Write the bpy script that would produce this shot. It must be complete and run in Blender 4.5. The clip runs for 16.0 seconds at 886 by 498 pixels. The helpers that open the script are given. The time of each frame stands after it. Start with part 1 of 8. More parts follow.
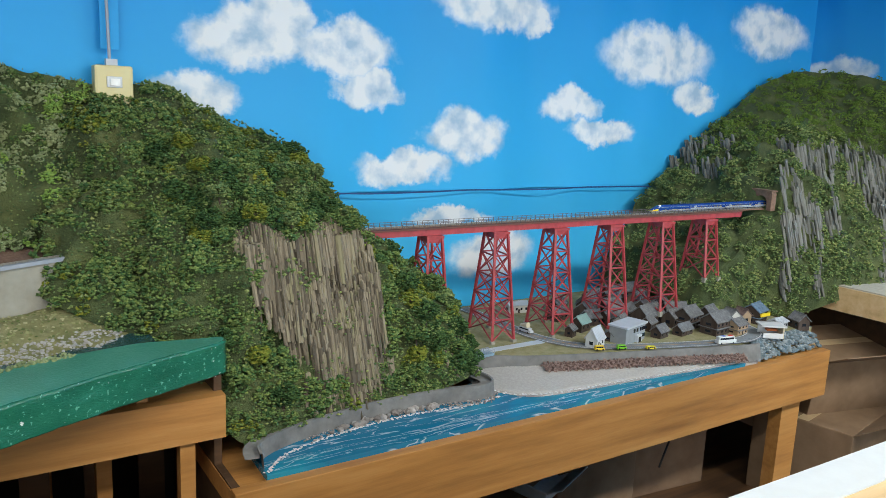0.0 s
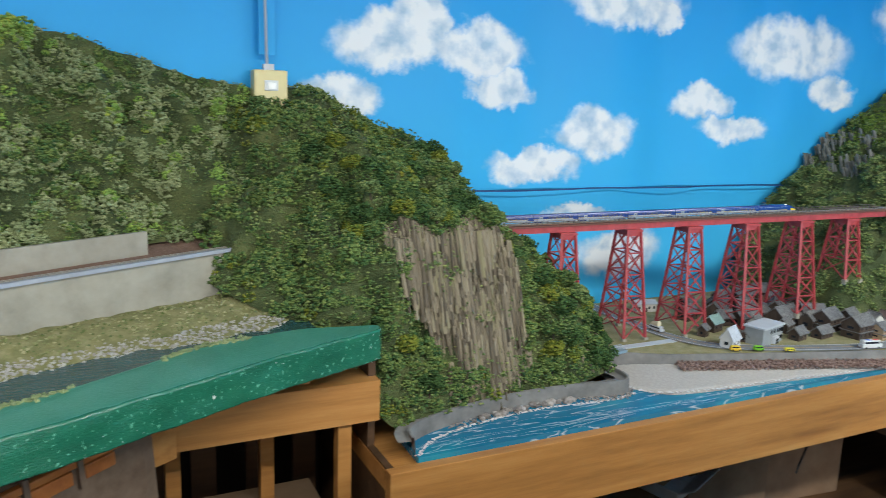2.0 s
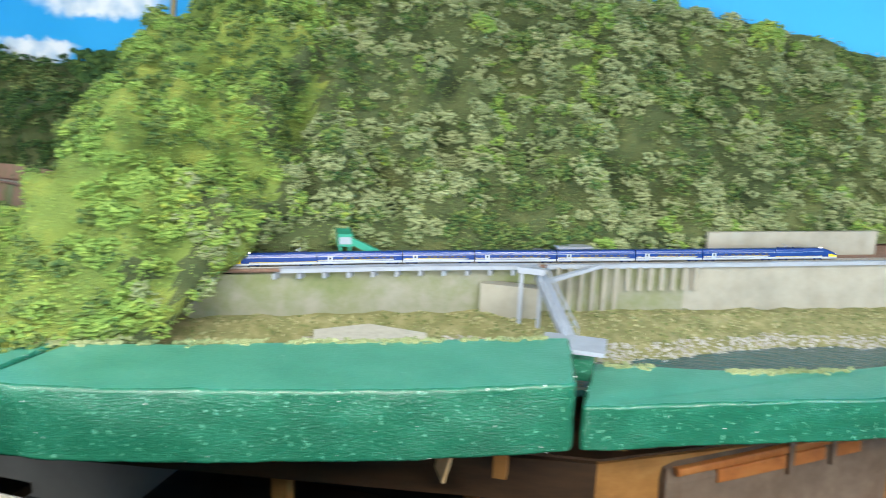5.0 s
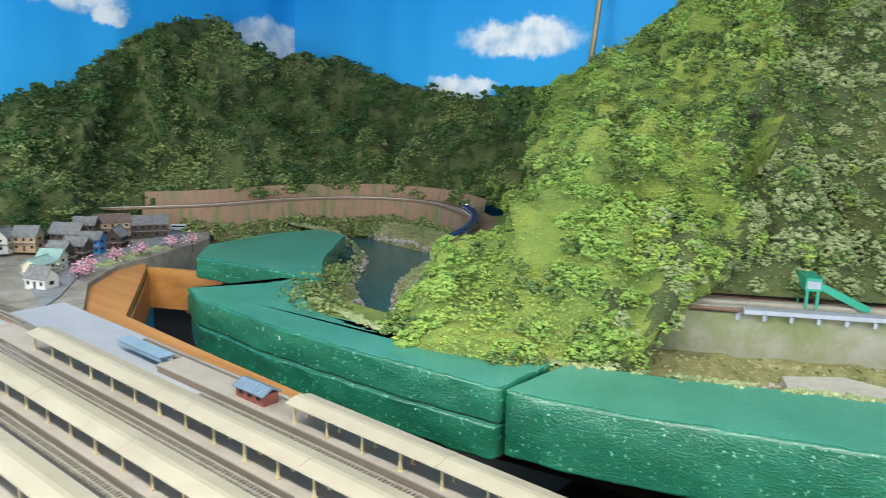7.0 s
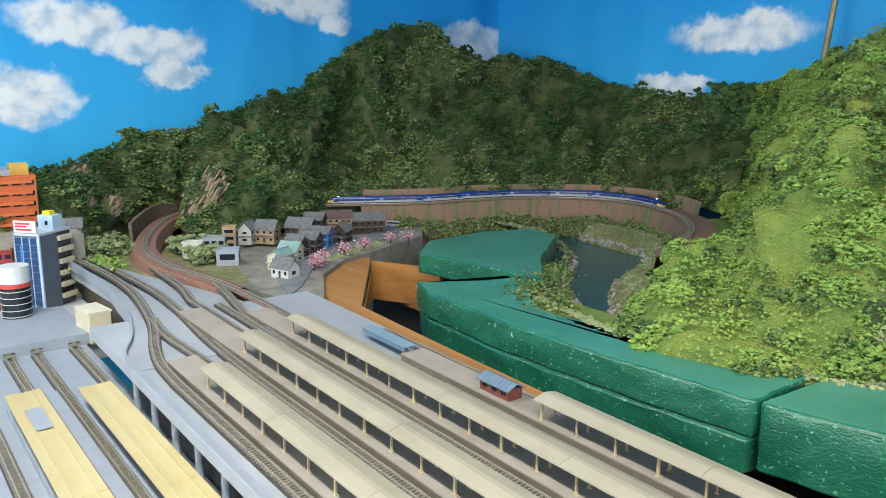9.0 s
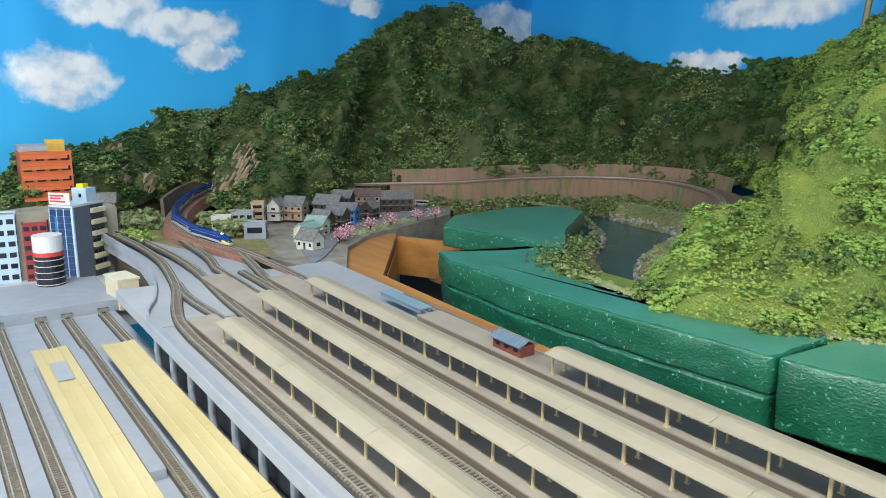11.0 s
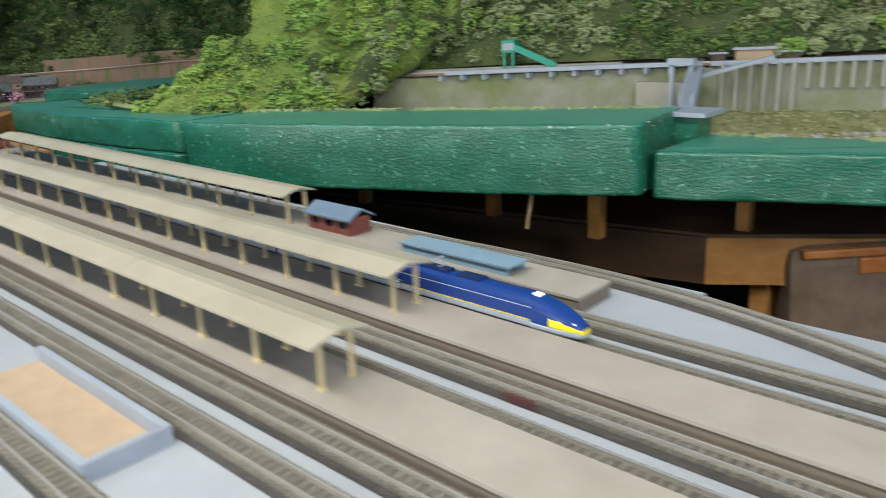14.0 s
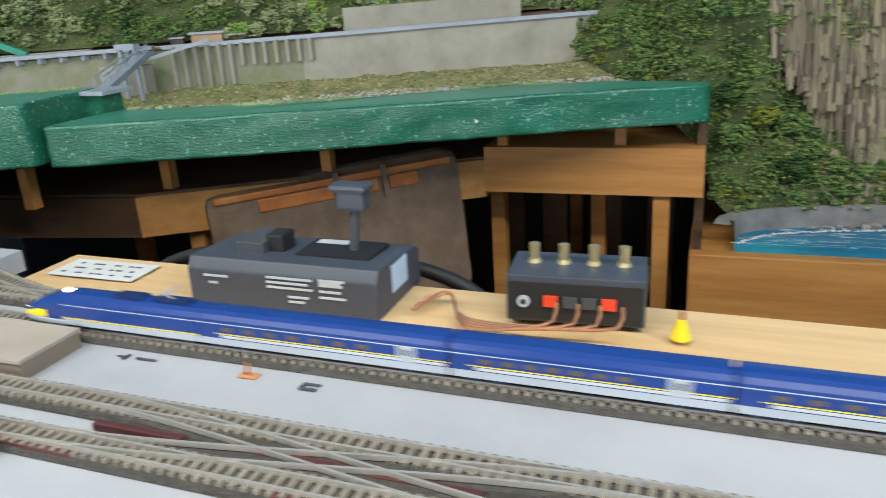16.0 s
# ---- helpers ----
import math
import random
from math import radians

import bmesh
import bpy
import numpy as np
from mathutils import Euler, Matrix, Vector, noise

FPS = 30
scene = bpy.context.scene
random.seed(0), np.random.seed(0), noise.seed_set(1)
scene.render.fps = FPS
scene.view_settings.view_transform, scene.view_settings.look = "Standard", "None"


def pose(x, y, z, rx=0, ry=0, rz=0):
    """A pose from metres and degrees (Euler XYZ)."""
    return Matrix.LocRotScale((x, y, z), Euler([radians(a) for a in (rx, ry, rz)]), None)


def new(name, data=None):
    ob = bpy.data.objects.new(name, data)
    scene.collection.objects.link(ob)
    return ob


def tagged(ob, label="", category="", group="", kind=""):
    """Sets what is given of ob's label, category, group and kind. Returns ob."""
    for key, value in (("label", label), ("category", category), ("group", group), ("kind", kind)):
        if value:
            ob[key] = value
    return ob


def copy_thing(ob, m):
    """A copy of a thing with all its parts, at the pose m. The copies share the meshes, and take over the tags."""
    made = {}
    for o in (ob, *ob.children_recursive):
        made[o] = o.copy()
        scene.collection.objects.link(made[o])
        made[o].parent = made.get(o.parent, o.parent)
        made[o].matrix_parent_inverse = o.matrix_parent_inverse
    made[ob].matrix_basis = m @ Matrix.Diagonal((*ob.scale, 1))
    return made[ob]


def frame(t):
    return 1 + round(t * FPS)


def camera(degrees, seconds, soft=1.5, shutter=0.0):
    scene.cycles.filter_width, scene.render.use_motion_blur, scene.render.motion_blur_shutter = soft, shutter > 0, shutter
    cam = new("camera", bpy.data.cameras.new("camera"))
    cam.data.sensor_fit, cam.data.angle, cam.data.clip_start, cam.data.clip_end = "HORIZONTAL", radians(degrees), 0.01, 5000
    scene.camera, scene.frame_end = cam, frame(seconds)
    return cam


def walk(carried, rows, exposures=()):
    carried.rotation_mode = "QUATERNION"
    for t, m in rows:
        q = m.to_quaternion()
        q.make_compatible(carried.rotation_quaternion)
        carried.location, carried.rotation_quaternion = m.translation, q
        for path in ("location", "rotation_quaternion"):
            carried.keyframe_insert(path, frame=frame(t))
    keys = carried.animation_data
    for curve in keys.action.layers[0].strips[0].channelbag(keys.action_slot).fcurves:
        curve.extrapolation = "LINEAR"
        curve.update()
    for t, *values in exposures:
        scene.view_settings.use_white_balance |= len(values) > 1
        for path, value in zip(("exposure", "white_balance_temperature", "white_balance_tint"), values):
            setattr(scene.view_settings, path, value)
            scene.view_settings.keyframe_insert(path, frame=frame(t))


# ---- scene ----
cam = camera(61.0, 16.0, soft=0.7, shutter=0.38)
METRES, EYE, TILT, LEAN, TURN = 2.05, 1.5, -10.5, -2.5, -33.0
ROWS = [
    (0.0, 0.0, 0.0, 0.0, 0.0, 0.0, -0.0),
    (0.5, -0.0077, -0.0035, -0.0016, 0.04, -0.11, -0.05),
    (1.0, -0.016, -0.0092, -0.0031, 0.52, -0.15, -0.11),
    (1.5, -0.0283, -0.0167, -0.0038, 3.23, -0.06, -0.3),
    (2.0, -0.0454, -0.0229, -0.0058, 7.31, -0.01, -0.68),
    (2.5, -0.0641, -0.0316, -0.0082, 12.13, -0.09, -1.45),
    (3.0, -0.0819, -0.044, -0.0117, 17.54, -0.3, -2.65),
    (3.5, -0.1019, -0.0592, -0.0143, 23.64, -0.69, -4.3),
    (4.0, -0.1258, -0.0775, -0.019, 30.13, -1.27, -6.08),
    (4.5, -0.1523, -0.1037, -0.0237, 37.76, -2.16, -7.5),
    (5.0, -0.1744, -0.139, -0.0292, 47.18, -3.32, -8.43),
    (7.5, -0.2316, -0.2605, -0.0423, 74.84, -5.97, -10.85),
    (8.0, -0.231, -0.2745, -0.0441, 78.33, -6.64, -10.81),
    (8.5, -0.2325, -0.2824, -0.0464, 81.75, -7.38, -10.81),
    (9.0, -0.2335, -0.2883, -0.0481, 84.66, -8.06, -10.72),
    (11.5, -0.226, -0.2461, -0.0835, 87.97, -9.18, -10.32),
    (12.0, -0.2022, -0.2069, -0.0976, 86.06, -10.36, -9.43),
    (12.5, -0.1656, -0.1597, -0.11, 83.43, -11.45, -8.44),
    (13.0, -0.1232, -0.1114, -0.1142, 80.31, -12.01, -7.5),
    (13.5, -0.0779, -0.065, -0.1169, 77.62, -11.79, -6.91),
    (14.0, -0.0335, -0.0096, -0.1183, 74.25, -11.55, -6.85),
    (14.5, 0.0144, 0.0428, -0.1185, 68.61, -11.42, -6.35),
    (15.0, 0.0626, 0.0844, -0.1147, 62.6, -11.27, -5.63),
    (15.5, 0.11, 0.1144, -0.1106, 57.31, -10.92, -4.69),
    (16.0, 0.1511, 0.1362, -0.1057, 52.58, -10.76, -3.28),
]
EXPOSURES = [(0.0, -0.15), (2.5, 0.0), (3.5, 0.38), (5.0, 0.78), (7.5, 0.45), (9.0, 0.2), (11.5, 0.05), (13.0, -0.2), (14.0, -0.15), (15.0, -0.05), (16.0, -0.1)]
walk(cam, [(t, pose(0, 0, EYE, TILT, LEAN, TURN) @ pose(METRES * x, METRES * y, METRES * z, 90 + pitch, roll, yaw)) for t, x, y, z, yaw, pitch, roll in ROWS], EXPOSURES)

# ---- light ----
world = bpy.data.worlds.new("world")
scene.world = world
world.use_nodes = True
world.node_tree.nodes["Background"].inputs[0].default_value = (0.75, 0.85, 1.0, 1)
world.node_tree.nodes["Background"].inputs[1].default_value = 0.6
scene.view_settings.exposure = 0.0


def area_lamp(name, m, sx, sy, watts, colour):
    data = bpy.data.lights.new(name, "AREA")
    data.shape, data.size, data.size_y, data.energy, data.color = "RECTANGLE", sx, sy, watts, colour
    ob = new(name, data)
    ob.matrix_world = m
    return ob


# ---- materials ----
def mat(name, colours, rough=0.6, metal=0.0, scale=40.0, detail=6.0, bump=0.0, bump_scale=None, island=0.0, spread=0.5, emit=0.0, stretch=(1, 1, 1), spec=0.5):
    """A surface whose colour wanders between the given colours by a large and a fine noise."""
    m = bpy.data.materials.new(name)
    m.use_nodes = True
    nt = m.node_tree
    n, ln = nt.nodes, nt.links
    b = n["Principled BSDF"]
    b.inputs["Roughness"].default_value, b.inputs["Metallic"].default_value = rough, metal
    b.inputs["Specular IOR Level"].default_value = spec
    tc = n.new("ShaderNodeTexCoord")
    mp = n.new("ShaderNodeMapping")
    mp.inputs["Scale"].default_value = stretch
    ln.new(tc.outputs["Object"], mp.inputs["Vector"])
    big = n.new("ShaderNodeTexNoise")
    big.inputs["Scale"].default_value, big.inputs["Detail"].default_value = scale, detail
    big.inputs["Roughness"].default_value = 0.65
    ln.new(mp.outputs[0], big.inputs["Vector"])
    ramp = n.new("ShaderNodeValToRGB")
    el = ramp.color_ramp.elements
    while len(el) < len(colours):
        el.new(0.5)
    for i, c in enumerate(colours):
        el[i].position = 0.5 + (i / max(1, len(colours) - 1) - 0.5) * spread
        el[i].color = (*c, 1)
    last = big.outputs[0]
    if island:
        geo = n.new("ShaderNodeNewGeometry")
        mix = n.new("ShaderNodeMix")
        mix.inputs[0].default_value = island
        ln.new(big.outputs[0], mix.inputs[2])
        ln.new(geo.outputs["Random Per Island"], mix.inputs[3])
        last = mix.outputs[0]
    ln.new(last, ramp.inputs[0])
    ln.new(ramp.outputs[0], b.inputs["Base Color"])
    if bump:
        fine = n.new("ShaderNodeTexNoise")
        fine.inputs["Scale"].default_value, fine.inputs["Detail"].default_value = bump_scale or scale * 5, 5
        ln.new(mp.outputs[0], fine.inputs["Vector"])
        bp = n.new("ShaderNodeBump")
        bp.inputs["Strength"].default_value, bp.inputs["Distance"].default_value = bump, 0.002
        ln.new(fine.outputs[0], bp.inputs["Height"])
        ln.new(bp.outputs[0], b.inputs["Normal"])
    if emit:
        ln.new(ramp.outputs[0], b.inputs["Emission Color"])
        b.inputs["Emission Strength"].default_value = emit
    return m


def flat(name, c, rough=0.5, metal=0.0, scale=60.0, var=0.12, bump=0.05, emit=0.0, spec=0.5):
    lo = tuple(v * (1 - var) for v in c)
    hi = tuple(min(1.0, v * (1 + var)) for v in c)
    return mat(name, [lo, c, hi], rough, metal, scale, bump=bump, emit=emit, spec=spec)


LEAF = mat("foliage", [(0.0631, 0.1, 0.0488), (0.189, 0.242, 0.11), (0.357, 0.392, 0.195), (0.471, 0.442, 0.214)], 0.85, scale=6, bump=1.0, bump_scale=520, island=0.16, spread=0.85, spec=0.2)
LEAF_DARK = mat("foliage_dark", [(0.00988, 0.0296, 0.0123), (0.0321, 0.0741, 0.0247), (0.0741, 0.136, 0.037), (0.185, 0.235, 0.0617)], 0.85, scale=5, bump=1.0, bump_scale=520, island=0.35, spread=0.8, spec=0.2)
LEAF_LIGHT = mat("foliage_light", [(0.082, 0.16, 0.036), (0.175, 0.295, 0.066), (0.26, 0.38, 0.085), (0.48, 0.46, 0.06)], 0.85, scale=5, bump=1.0, bump_scale=520, island=0.32, spread=0.7, spec=0.2)
LEAF_TREE = mat("foliage_trees", [(0.0164, 0.0451, 0.0178), (0.0574, 0.12, 0.0392), (0.164, 0.224, 0.0624), (0.24, 0.28, 0.07)], 0.85, scale=9, bump=1.0, bump_scale=520, island=0.4, spread=0.8, spec=0.2)
LEAF_MID = mat("foliage_mid", [(0.0271, 0.0575, 0.023), (0.0869, 0.139, 0.0499), (0.193, 0.255, 0.0864), (0.386, 0.378, 0.134)], 0.85, scale=5, bump=1.0, bump_scale=520, island=0.5, spread=0.8, spec=0.2)
LEAF_CROWN = mat("foliage_crown", [(0.075, 0.128, 0.0225), (0.135, 0.21, 0.0375), (0.21, 0.285, 0.0525)], 0.85, scale=6, bump=1.0, bump_scale=520, island=0.5, spread=0.8, spec=0.2)
LEAF_YELLOW = mat("foliage_yellow", [(0.04, 0.07, 0.013), (0.10, 0.14, 0.022), (0.20, 0.22, 0.03), (0.30, 0.27, 0.045)], 0.85, scale=20, bump=1.0, bump_scale=520, island=0.5, spread=0.8, spec=0.2)
# soil tone kept low: it also carries the deep shade between the crowns
SOIL = mat("soil", [(0.03, 0.05, 0.018), (0.075, 0.10, 0.034), (0.15, 0.165, 0.055)], 0.95, scale=9, bump=1.0, bump_scale=330)
SOIL.node_tree.nodes["Bump"].inputs["Distance"].default_value = 0.006
GRASS_TUFT = mat("grass_tufts", [(0.10, 0.13, 0.035), (0.22, 0.24, 0.09), (0.40, 0.37, 0.20)], 0.9, scale=30, island=0.6, bump=0.6, bump_scale=500)
GRASS = mat("grass", [(0.11, 0.12, 0.04), (0.22, 0.21, 0.085), (0.36, 0.32, 0.17)], 0.95, scale=35, bump=0.8, bump_scale=500)
ROCK = mat("rock", [(0.045, 0.036, 0.026), (0.13, 0.105, 0.072), (0.26, 0.215, 0.15), (0.19, 0.18, 0.085)], 0.9, scale=24, bump=1.0, bump_scale=200, island=0.6, spread=0.8, stretch=(1, 1, 0.2))
GRAVEL = mat("gravel", [(0.22, 0.20, 0.18), (0.42, 0.39, 0.36), (0.62, 0.60, 0.57)], 0.95, scale=160, bump=1.0, bump_scale=500, island=0.4, spread=0.9)
CONCRETE = mat("concrete", [(0.17, 0.16, 0.128), (0.30, 0.283, 0.232), (0.40, 0.38, 0.315)], 0.85, scale=14, bump=0.25, bump_scale=120, spread=0.8)
MOSSY = mat("mossy_concrete", [(0.10, 0.14, 0.04), (0.17, 0.19, 0.09), (0.25, 0.245, 0.19), (0.31, 0.30, 0.25)], 0.9, scale=11, bump=0.4, bump_scale=150, spread=0.5)
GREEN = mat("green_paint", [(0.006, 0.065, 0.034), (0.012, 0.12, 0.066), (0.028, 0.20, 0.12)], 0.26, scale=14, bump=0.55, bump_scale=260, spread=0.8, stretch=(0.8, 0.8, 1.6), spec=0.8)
GREEN.node_tree.nodes["Bump"].inputs["Distance"].default_value = 0.002


def chips(m, scale, edge, colour):
    """Small bare patches where the paint has come off."""
    n, ln = m.node_tree.nodes, m.node_tree.links
    b = n["Principled BSDF"]
    base = b.inputs["Base Color"].links[0].from_socket
    tc = n.new("ShaderNodeTexCoord")
    no = n.new("ShaderNodeTexNoise")
    no.inputs["Scale"].default_value, no.inputs["Detail"].default_value, no.inputs["Roughness"].default_value = scale, 6, 0.62
    ln.new(tc.outputs["Object"], no.inputs["Vector"])
    r = n.new("ShaderNodeValToRGB")
    r.color_ramp.elements[0].position, r.color_ramp.elements[1].position = edge, edge + 0.012
    ln.new(no.outputs[0], r.inputs[0])
    mix = n.new("ShaderNodeMix")
    mix.data_type = "RGBA"
    ln.new(r.outputs[0], mix.inputs[0])
    ln.new(base, mix.inputs[6])
    mix.inputs[7].default_value = (*colour, 1)
    ln.new(mix.outputs[2], b.inputs["Base Color"])


chips(GREEN, 62, 0.70, (0.55, 0.62, 0.56))
chips(GREEN, 150, 0.625, (0.10, 0.34, 0.22))
# paler paint for top faces: some dust, and the backdrop's sheen put into the colour
GREEN_TOP = mat("dusty_sheen_green", [(0.025, 0.16, 0.10), (0.055, 0.25, 0.17), (0.10, 0.33, 0.25)], 0.30, scale=12, bump=0.4, bump_scale=240, spread=0.8, spec=0.8)
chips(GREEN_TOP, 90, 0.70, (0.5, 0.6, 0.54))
GREEN_CHIP = mat("chipped_foam", [(0.5, 0.55, 0.5), (0.75, 0.78, 0.74)], 0.8, scale=60, bump=0.3)
WOOD = mat("plywood", [(0.25, 0.105, 0.03), (0.43, 0.195, 0.052), (0.55, 0.28, 0.09)], 0.5, scale=9, bump=0.2, bump_scale=60, stretch=(0.25, 3, 3))
WOOD_LIGHT = mat("pale_wood", [(0.52, 0.33, 0.15), (0.66, 0.45, 0.23), (0.74, 0.55, 0.32)], 0.5, scale=9, bump=0.15, bump_scale=60, stretch=(0.2, 4, 4))
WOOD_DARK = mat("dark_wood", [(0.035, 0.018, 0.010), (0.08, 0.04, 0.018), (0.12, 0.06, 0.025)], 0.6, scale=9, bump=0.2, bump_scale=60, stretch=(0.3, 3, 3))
RED = mat("red_steel", [(0.23, 0.030, 0.035), (0.38, 0.048, 0.054), (0.45, 0.07, 0.07)], 0.5, scale=60, bump=0.1)
STEEL = flat("rail_steel", (0.42, 0.395, 0.35), 0.30, 0.45, 200)
TIE = mat("sleepers", [(0.13, 0.112, 0.088), (0.20, 0.175, 0.14), (0.28, 0.25, 0.205)], 0.85, scale=120, bump=0.3)
BALLAST = mat("ballast", [(0.042, 0.037, 0.032), (0.07, 0.063, 0.055), (0.11, 0.10, 0.088)], 0.95, scale=260, bump=1.0, bump_scale=900)
BALLAST_RED = mat("brown_ballast", [(0.14, 0.08, 0.055), (0.24, 0.14, 0.10), (0.34, 0.22, 0.16)], 0.95, scale=220, bump=1.0, bump_scale=700)
TABLETOP = mat("painted_board", [(0.26, 0.273, 0.30), (0.35, 0.365, 0.395), (0.43, 0.445, 0.47)], 0.55, scale=7, bump=0.12, bump_scale=80, spread=0.7)
PLATFORM = mat("platform_tan", [(0.26, 0.225, 0.185), (0.32, 0.28, 0.235), (0.375, 0.33, 0.28)], 0.75, scale=16, bump=0.12, bump_scale=200)
PLATFORM_EDGE = flat("platform_side", (0.17, 0.135, 0.10), 0.8, 0, 50)
CANOPY = mat("canopy_cream", [(0.30, 0.265, 0.195), (0.35, 0.312, 0.232), (0.39, 0.35, 0.262)], 0.6, scale=12, bump=0.06)
POST = flat("canopy_post", (0.46, 0.37, 0.21), 0.55, 0, 60)
YELLOW_ROOF = mat("yellow_roof", [(0.46, 0.37, 0.16), (0.52, 0.43, 0.215), (0.56, 0.485, 0.29)], 0.5, scale=8, bump=0.05, spread=0.6)
GREY = flat("grey_plastic", (0.30, 0.33, 0.38), 0.5, 0, 30)
GREY_PALE = flat("pale_grey", (0.48, 0.51, 0.55), 0.55, 0, 20)
GREY_DARK = flat("dark_grey", (0.055, 0.06, 0.068), 0.5, 0, 30)
WHITE = flat("white_paint", (0.62, 0.63, 0.63), 0.5, 0, 25, 0.05)
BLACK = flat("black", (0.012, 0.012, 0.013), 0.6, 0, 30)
ASPHALT = mat("asphalt", [(0.13, 0.14, 0.15), (0.20, 0.21, 0.22), (0.26, 0.27, 0.28)], 0.85, scale=30, bump=0.3, bump_scale=400)
TILE_GREY = mat("roof_tiles", [(0.08, 0.082, 0.085), (0.16, 0.16, 0.162), (0.25, 0.25, 0.25)], 0.7, scale=120, bump=0.5, bump_scale=400)
TILE_BROWN = mat("brown_roof", [(0.075, 0.05, 0.045), (0.14, 0.095, 0.085), (0.2, 0.14, 0.125)], 0.75, scale=120, bump=0.4, bump_scale=400)
TILE_GREEN = flat("green_roof", (0.24, 0.36, 0.33), 0.6, 0, 80)
TILE_BLUE = flat("blue_grey_roof", (0.13, 0.19, 0.26), 0.6, 0, 80)
TIMBER = mat("dark_timber_wall", [(0.03, 0.02, 0.015), (0.06, 0.04, 0.03), (0.10, 0.075, 0.055)], 0.8, scale=60, bump=0.3, stretch=(1, 1, 0.3))
CREAM = flat("cream_wall", (0.60, 0.53, 0.38), 0.7, 0, 40)
BRICK_RED = mat("brick_red", [(0.13, 0.035, 0.025), (0.20, 0.055, 0.04), (0.27, 0.085, 0.06)], 0.8, scale=150, bump=0.3)
ORANGE = flat("orange_wall", (0.55, 0.13, 0.035), 0.6, 0, 40)
GLASS_DARK = flat("dark_glass", (0.015, 0.02, 0.03), 0.12, 0, 30)
GLASS_BLUE = flat("blue_glass", (0.02, 0.06, 0.16), 0.12, 0, 30)
BLUE_PALE = flat("pale_blue_wall", (0.42, 0.56, 0.70), 0.6, 0, 40)
BLUE_SHEET = flat("blue_sheet", (0.20, 0.30, 0.38), 0.5, 0, 30)
BLUE_WALL = flat("bright_blue_wall", (0.05, 0.22, 0.55), 0.6, 0, 40)
PINK = mat("cherry_blossom", [(0.45, 0.16, 0.22), (0.72, 0.36, 0.45), (0.85, 0.6, 0.66)], 0.8, scale=90, island=0.6, bump=0.5, bump_scale=800)
BARK = mat("bark", [(0.04, 0.028, 0.02), (0.09, 0.065, 0.045)], 0.9, scale=120, bump=0.6)
CARD = mat("cardboard", [(0.13, 0.078, 0.042), (0.19, 0.12, 0.068), (0.24, 0.155, 0.095)], 0.85, scale=8, bump=0.1)
SANDY = mat("sand", [(0.40, 0.37, 0.30), (0.55, 0.52, 0.45)], 0.95, scale=80, bump=0.6, bump_scale=700)
BOX_CREAM = flat("switch_cream", (0.66, 0.56, 0.28), 0.45, 0, 30, 0.05)
T_BLUE = flat("train_blue", (0.010, 0.038, 0.185), 0.22, 0, 30, 0.08, 0)
T_NAVY = flat("train_navy", (0.010, 0.020, 0.085), 0.25, 0, 30, 0.08, 0)
T_GREY = flat("train_grey", (0.33, 0.36, 0.40), 0.35, 0, 30, 0.08, 0)
T_WHITE = flat("train_white", (0.42, 0.45, 0.47), 0.35, 0, 30, 0.04, 0)
T_YELLOW = flat("train_yellow", (0.85, 0.62, 0.02), 0.3, 0, 30, 0.04, 0)
LAMP_GLOW = flat("headlight", (1.0, 0.9, 0.75), 0.3, 0, 30, 0.0, 0, emit=4.0)
PANEL_GLOW = flat("lamp_panel", (1.0, 0.96, 0.88), 0.4, 0, 30, 0.0, 0, emit=3.0)


def water_mat(name, deep, shallow, foam, foam_amt, scale):
    m = mat(name, [deep, deep, shallow], 0.12, scale=scale, bump=0.8, bump_scale=scale * 4, spread=0.7, stretch=(0.45, 1.6, 1))
    nt = m.node_tree
    n, ln = nt.nodes, nt.links
    b = n["Principled BSDF"]
    base = b.inputs["Base Color"].links[0].from_socket
    wv = n.new("ShaderNodeTexNoise")
    wv.inputs["Scale"].default_value, wv.inputs["Detail"].default_value, wv.inputs["Distortion"].default_value = scale * 1.3, 3, 1.2
    mp = n.new("ShaderNodeMapping")
    mp.inputs["Scale"].default_value = (0.3, 3.2, 1)
    tc = n.new("ShaderNodeTexCoord")
    ln.new(tc.outputs["Object"], mp.inputs[0])
    ln.new(mp.outputs[0], wv.inputs["Vector"])
    r = n.new("ShaderNodeValToRGB")
    e = r.color_ramp.elements
    e[0].position, e[0].color = 0.49, (0, 0, 0, 1)
    e[1].position, e[1].color = 0.505, (1, 1, 1, 1)
    x = e.new(0.52)
    x.color = (0, 0, 0, 1)
    ln.new(wv.outputs[0], r.inputs[0])
    k = n.new("ShaderNodeMath")
    k.operation = "MULTIPLY"
    k.inputs[1].default_value = foam_amt
    ln.new(r.outputs[0], k.inputs[0])
    mix = n.new("ShaderNodeMix")
    mix.data_type = "RGBA"
    ln.new(k.outputs[0], mix.inputs[0])
    ln.new(base, mix.inputs[6])
    mix.inputs[7].default_value = (*foam, 1)
    ln.new(mix.outputs[2], b.inputs["Base Color"])
    return m


SEA = water_mat("sea_water", (0.008, 0.15, 0.27), (0.02, 0.36, 0.46), (0.75, 0.85, 0.88), 0.55, 8)
POND_WATER = water_mat("pond_water", (0.018, 0.10, 0.11), (0.04, 0.17, 0.17), (0.4, 0.5, 0.5), 0.15, 20)
RIVER = water_mat("river_water", (0.02, 0.075, 0.075), (0.04, 0.13, 0.125), (0.4, 0.5, 0.5), 0.12, 20)


